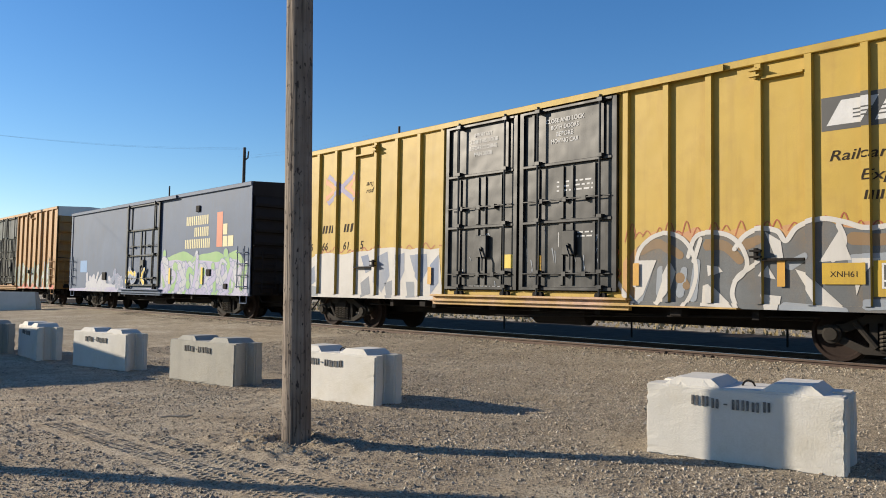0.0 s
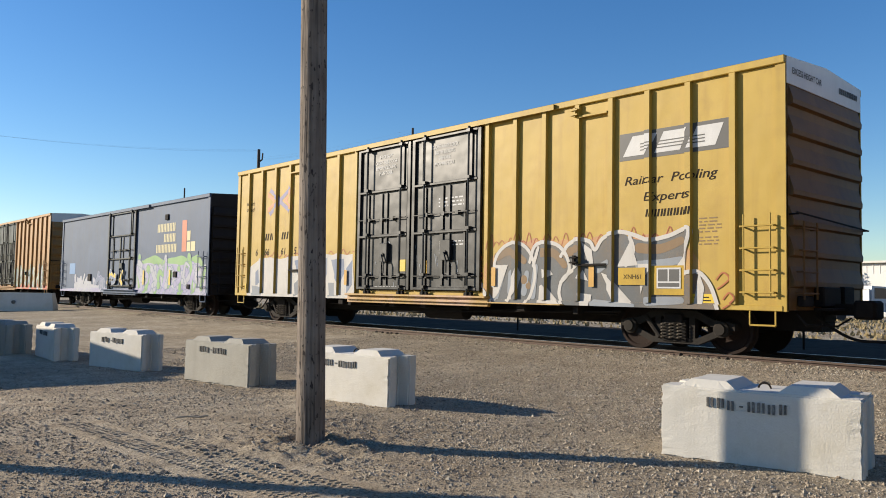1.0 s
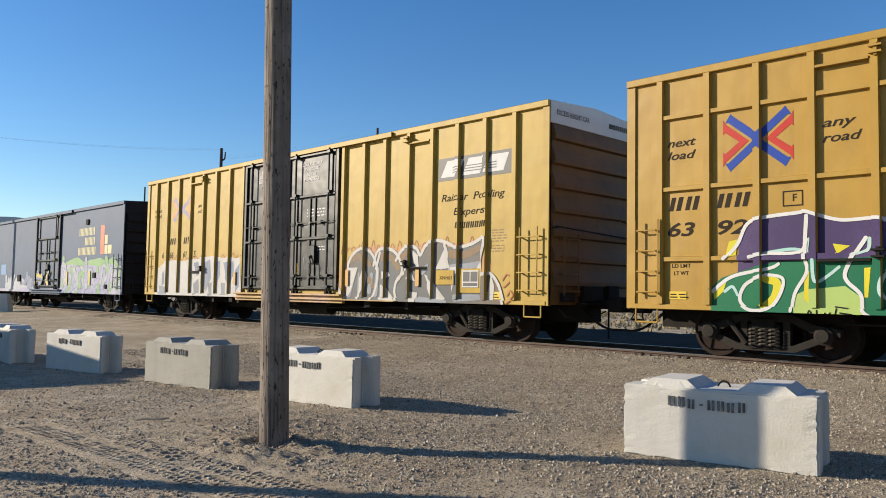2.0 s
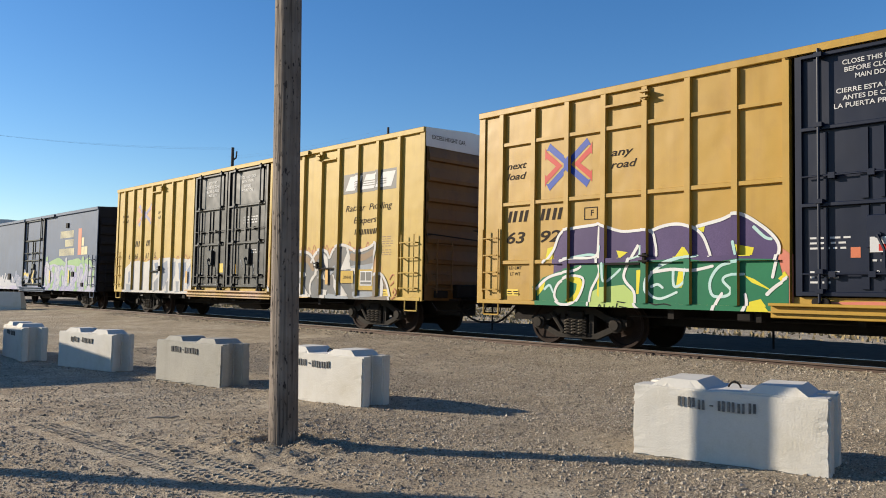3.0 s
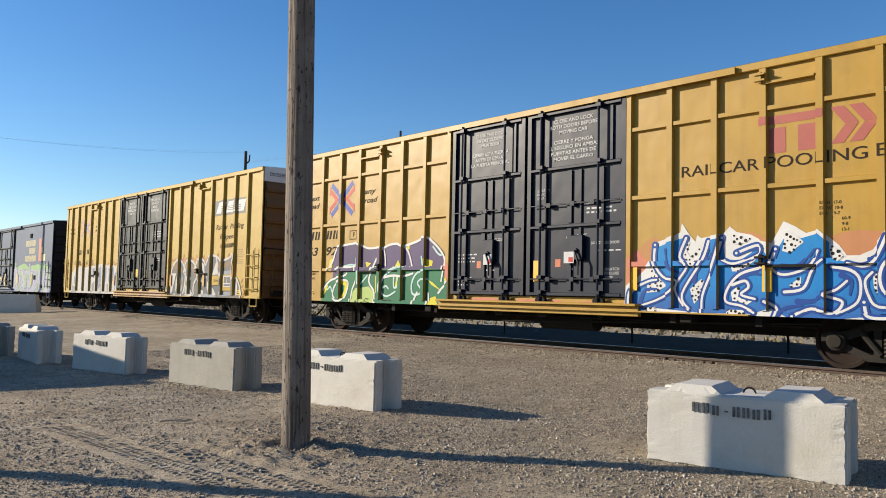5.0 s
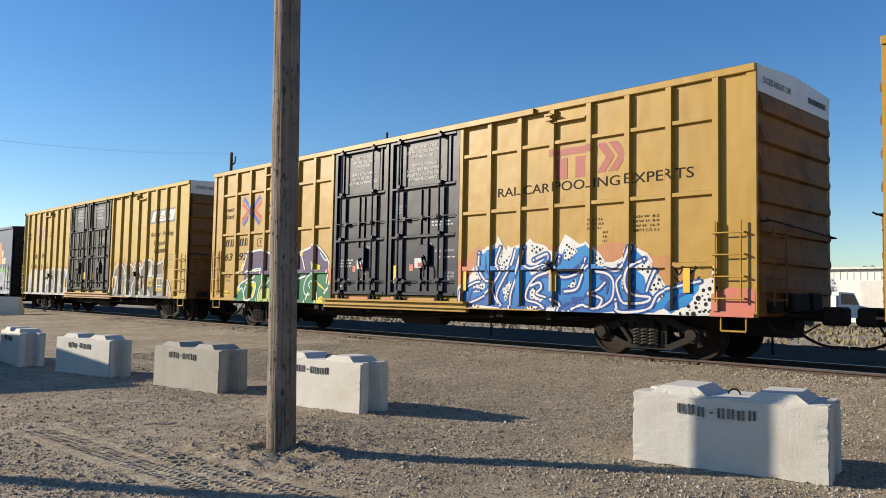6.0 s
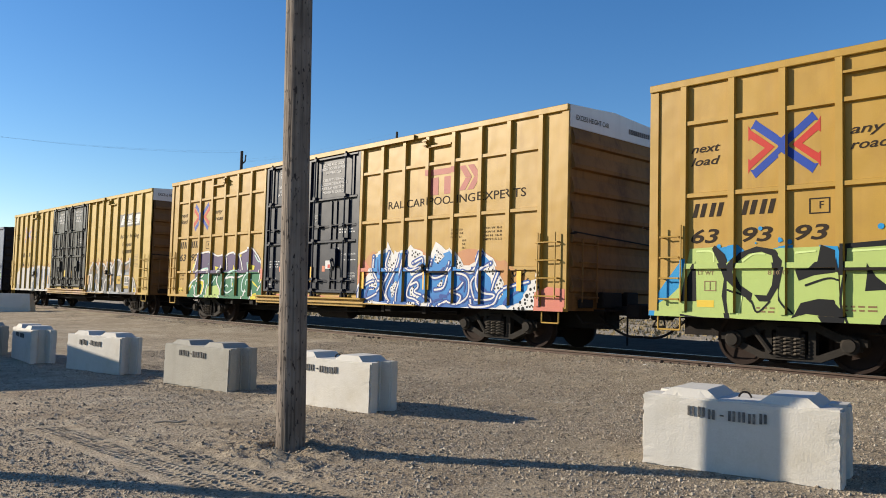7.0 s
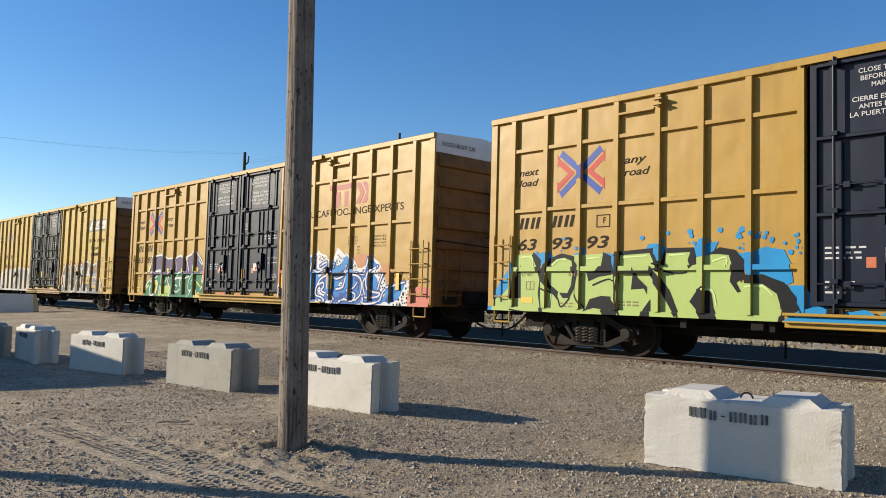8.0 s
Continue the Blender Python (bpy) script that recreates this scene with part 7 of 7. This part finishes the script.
def palm(x, y, h):
    """A palm whose fronds show over the roof of the white building."""
    rng = random.Random(12)
    root = thing("palm_tree", "green palm crown showing over the white building", "palm tree", "far trees", pose(x, y, 0))
    bm = bmesh.new()
    rod(bm, (0, 0, -0.2), (0.1, 0, h), 0.24, 10, 0.18)
    part("trunk", bm, M_FARWOOD, root)
    for k in range(26):
        bm = bmesh.new()
        a, rise, long_ = rng.uniform(0, 6.28), rng.uniform(0.0, 1.1), rng.uniform(1.5, 2.3)
        prev = None
        for j in range(7):
            u = j / 6 * long_
            c = Vector((math.cos(a) * u, math.sin(a) * u, h + rise * u - 0.42 * u * u * (0.6 + 0.3 * rise)))
            side = Vector((-math.sin(a), math.cos(a), 0)) * (0.26 * math.sin(math.pi * (j + 0.6) / 7.2))
            row = [bm.verts.new(c - side - Vector((0, 0, 0.12))), bm.verts.new(c), bm.verts.new(c + side - Vector((0, 0, 0.12)))]
            if prev:
                for i in (0, 1):
                    bm.faces.new((prev[i], prev[i + 1], row[i + 1], row[i]))
            prev = row
        part("frond", bm, M_LEAF, root)


palm(85, 26.6, 4.7)


def red_container():
    root = thing("red_container", "faded red steel skip beyond the track", "skip", "", pose(46.5, 20.6, 0.05, 0, 0, 20))
    bm = bmesh.new()
    prism(bm, [(-0.7, 0), (0.7, 0), (0.95, 2.6), (-0.95, 2.6)], -0.5, 0.5)
    part("body", bm, M_REDCLOTH, root)


red_container()


def storage_box():
    """Stands beside the row of blocks, outside the view, and throws the broad shade over them."""
    root = thing("storage_container", "plain white steel storage container on the gravel", "container", "", pose(1.72, 15.78, 0.0))
    bm = bmesh.new()
    prism(bm, [(0, 0), (5.2, 0), (5.2, 2.0), (0, 2.0)], -5.4, -0.35)
    prism(bm, [(0.5, 0), (5.2, 0), (5.2, 2.0), (0.5, 2.0)], -0.35, 0)
    part("body", bm, M_WALLWHITE, root)


storage_box()


def stuff_mesh(name, label, category, verts, faces, material):
    me = bpy.data.meshes.new(name)
    me.from_pydata(verts, [], faces)
    me.materials.append(material)
    return tagged(new(name, me), label, category, kind="stuff")


def scatter_stones():
    rng = np.random.default_rng(4)
    verts, faces = [], []
    tri = ((0, 2, 4), (2, 1, 4), (1, 3, 4), (3, 0, 4), (2, 0, 5), (1, 2, 5), (3, 1, 5), (0, 3, 5))
    n = 0

    def put(x, y, r):
        nonlocal n
        z = ground_height(x, y) + r * 0.15
        a = rng.uniform(0, 6.28)
        ca, sa = math.cos(a), math.sin(a)
        for dx, dy, dz in ((1, 0, 0), (-1, 0, 0), (0, 0.8, 0), (0, -0.8, 0), (0, 0, 0.65), (0, 0, -0.6)):
            dx, dy, dz = dx * r * rng.uniform(0.7, 1.3), dy * r * rng.uniform(0.7, 1.3), dz * r * rng.uniform(0.7, 1.3)
            verts.append((x + dx * ca - dy * sa, y + dx * sa + dy * ca, z + dz))
        faces.extend(tuple(n + i for i in t) for t in tri)
        n += 6

    for _ in range(170000):
        d = 4.0 + 12.0 * rng.random() ** 1.25
        a = radians(rng.uniform(10, 74))
        x, y = d * math.sin(a), d * math.cos(a)
        lane = 2.47 + (8.1 - y) * 0.083
        if 4.0 < y < 8.2 and (abs(x - lane) < 0.25 or (y < 6.9 and abs(x - lane - 0.33) < 0.25)):
            continue
        if x < 4.4 and rng.random() < 0.4:
            continue
        if x < 13.2 and noise.noise((x * 0.7, y * 0.7, 1.0)) > rng.uniform(-0.9, 0.35):
            put(x, y, min(0.028, 0.0050 + rng.exponential(0.0036)))
    for _ in range(45000):
        x, y = rng.uniform(6.6, 13.3), rng.uniform(3.0, 17.0)
        put(x, y, min(0.026, 0.007 + rng.exponential(0.004)))
    for _ in range(600):
        a, d = rng.uniform(0, 6.28), 0.16 + abs(rng.normal(0, 0.38))
        put(3.77 + d * math.cos(a), 5.90 + d * math.sin(a), min(0.022, 0.005 + rng.exponential(0.004)))
    for _ in range(9000):
        x, y = rng.uniform(12.4, 16.4), rng.uniform(2, 34)
        put(x, y, rng.uniform(0.012, 0.035))
    stuff_mesh("gravel", "loose grey-brown gravel stones", "gravel", verts, faces, M_STONE)


scatter_stones()


def tyre_marks():
    """Ridges that a truck tyre pressed into the dust: two strips of slanted bars."""
    verts, faces = [], []
    rng = random.Random(5)
    for (x0, y0), (x1, y1) in (((2.47, 8.1), (2.78, 4.3)), ((2.90, 6.9), (3.14, 4.0))):
        d = Vector((x1 - x0, y1 - y0))
        L = d.length
        d.normalize()
        nrm = Vector((-d.y, d.x))
        s = 0.0
        while s < L:
            for k in range(4):
                c = Vector((x0, y0)) + d * (s + (0.035 if k % 2 else 0)) + nrm * ((k - 1.5) * 0.068)
                if rng.random() < 0.06:
                    continue
                z = ground_height(c.x, c.y)
                u = (d * 0.35 + nrm * (0.95 if k % 2 else -0.95)).normalized() * 0.028
                w = Vector((-u.y, u.x)).normalized() * 0.020
                b = len(verts)
                for p in (c - u - w, c + u - w, c + u + w, c - u + w):
                    verts.append((p.x, p.y, z - 0.003))
                for p in (c - u * 0.8 - w * 0.5, c + u * 0.8 - w * 0.5, c + u * 0.8 + w * 0.5, c - u * 0.8 + w * 0.5):
                    verts.append((p.x, p.y, z + 0.0055))
                faces.extend(((b, b + 1, b + 5, b + 4), (b + 1, b + 2, b + 6, b + 5), (b + 2, b + 3, b + 7, b + 6), (b + 3, b, b + 4, b + 7), (b + 4, b + 5, b + 6, b + 7)))
            s += 0.064
    stuff_mesh("tyre_marks", "pressed tyre tread ridges in the dust", "tyre marks", verts, faces, M_GROUND)


tyre_marks()


def dry_grass():
    rng = random.Random(6)
    verts, faces = [], []
    for _ in range(26000):
        x, y = 24.6 + 28 * rng.random(), rng.uniform(0, 60)
        if noise.noise((x * 0.4, y * 0.4, 7.0)) < rng.uniform(-0.3, 0.4):
            continue
        z, h, a = ground_height(x, y), rng.uniform(0.04, 0.20), rng.uniform(0, 6.28)
        dx, dy = 0.06 * math.cos(a), 0.06 * math.sin(a)
        b = len(verts)
        verts += [(x - dx, y - dy, z), (x + dx, y + dy, z), (x + rng.uniform(-0.08, 0.08), y + rng.uniform(-0.08, 0.08), z + h)]
        faces.append((b, b + 1, b + 2))
    stuff_mesh("dry_grass", "sparse dry yellow grass beyond the track", "grass", verts, faces, M_DRYGRASS)


dry_grass()
for _y in (4.0, 8.5, 13.0, 18.0):
    _bm = bmesh.new()
    rod(_bm, (0, 0, -0.1), (0, 0, 0.85), 0.03, 8)
    thing("marker_post", "short pale steel marker post beyond the track", "post", "marker posts", pose(19.5, _y, 0.1), _bm, M_GREYSTEEL)


def dark_lumps():
    """Dark clods lying before the near rail."""
    rng = random.Random(9)
    for y0, n in ((7.1, 7), (16.6, 6)):
        for k in range(n):
            bm = bmesh.new()
            bmesh.ops.create_icosphere(bm, subdivisions=1, radius=rng.uniform(0.03, 0.06))
            for v in bm.verts:
                v.co = v.co * rng.uniform(0.75, 1.25)
                v.co.z *= 0.7
            x, y = 13.22 + rng.uniform(-0.04, 0.04), y0 + k * 0.19 + rng.uniform(-0.05, 0.05)
            thing("clod", "dark clod lying on gravel beside the rail", "clod", "clods beside the rail", pose(x, y, ground_height(x, y) + 0.02, 0, 0, rng.uniform(0, 360)), bm, M_TIE)


dark_lumps()
_bm = bmesh.new()
tube(_bm, [(0, 0, 0.02), (0.10, 0.03, 0.028), (0.22, 0.02, 0.022), (0.30, 0.06, 0.03)], 0.009, 6)
rod(_bm, (0.14, 0.03, 0.025), (0.20, 0.09, 0.03), 0.006, 5)
thing("stick", "pale dry stick lying on the gravel", "stick", "", pose(3.35, 7.75, 0.01, 0, 0, -35), _bm, mat("bleached_wood", (0.418, 0.350, 0.258), 0.85, vary=0.2))
_bm = bmesh.new()
bmesh.ops.create_icosphere(_bm, subdivisions=2, radius=0.08)
for _v in _bm.verts:
    _v.co *= 1 + 0.25 * noise.noise(_v.co * 14)
    _v.co.z *= 0.6
thing("stone", "pale stone lying on gravel beside the rail", "stone", "", pose(12.9, 8.2, 0.16), _bm, M_BLOCKWHITE)


# ---------------- what moves ----------------
def run(t):
    """How far the train has gone."""
    return 4.1159 * t + 0.0031 * (t - 4) ** 2 - 0.05


def motions():
    for car in (CAR_A, CAR_B, CAR_C, CAR_G, CAR_D):
        x, y, z = car.root.matrix_basis.translation
        walk(car.root, [(t, pose(x, y + 0.05 + run(t), z)) for t in np.arange(0, 8.01, 0.5)])
    for ws, k, r in WHEELS:
        walk(ws, [(t, pose(0, k, r, -math.degrees(run(t) / r))) for t in np.arange(0, 8.01, 2 / 15)])


motions()
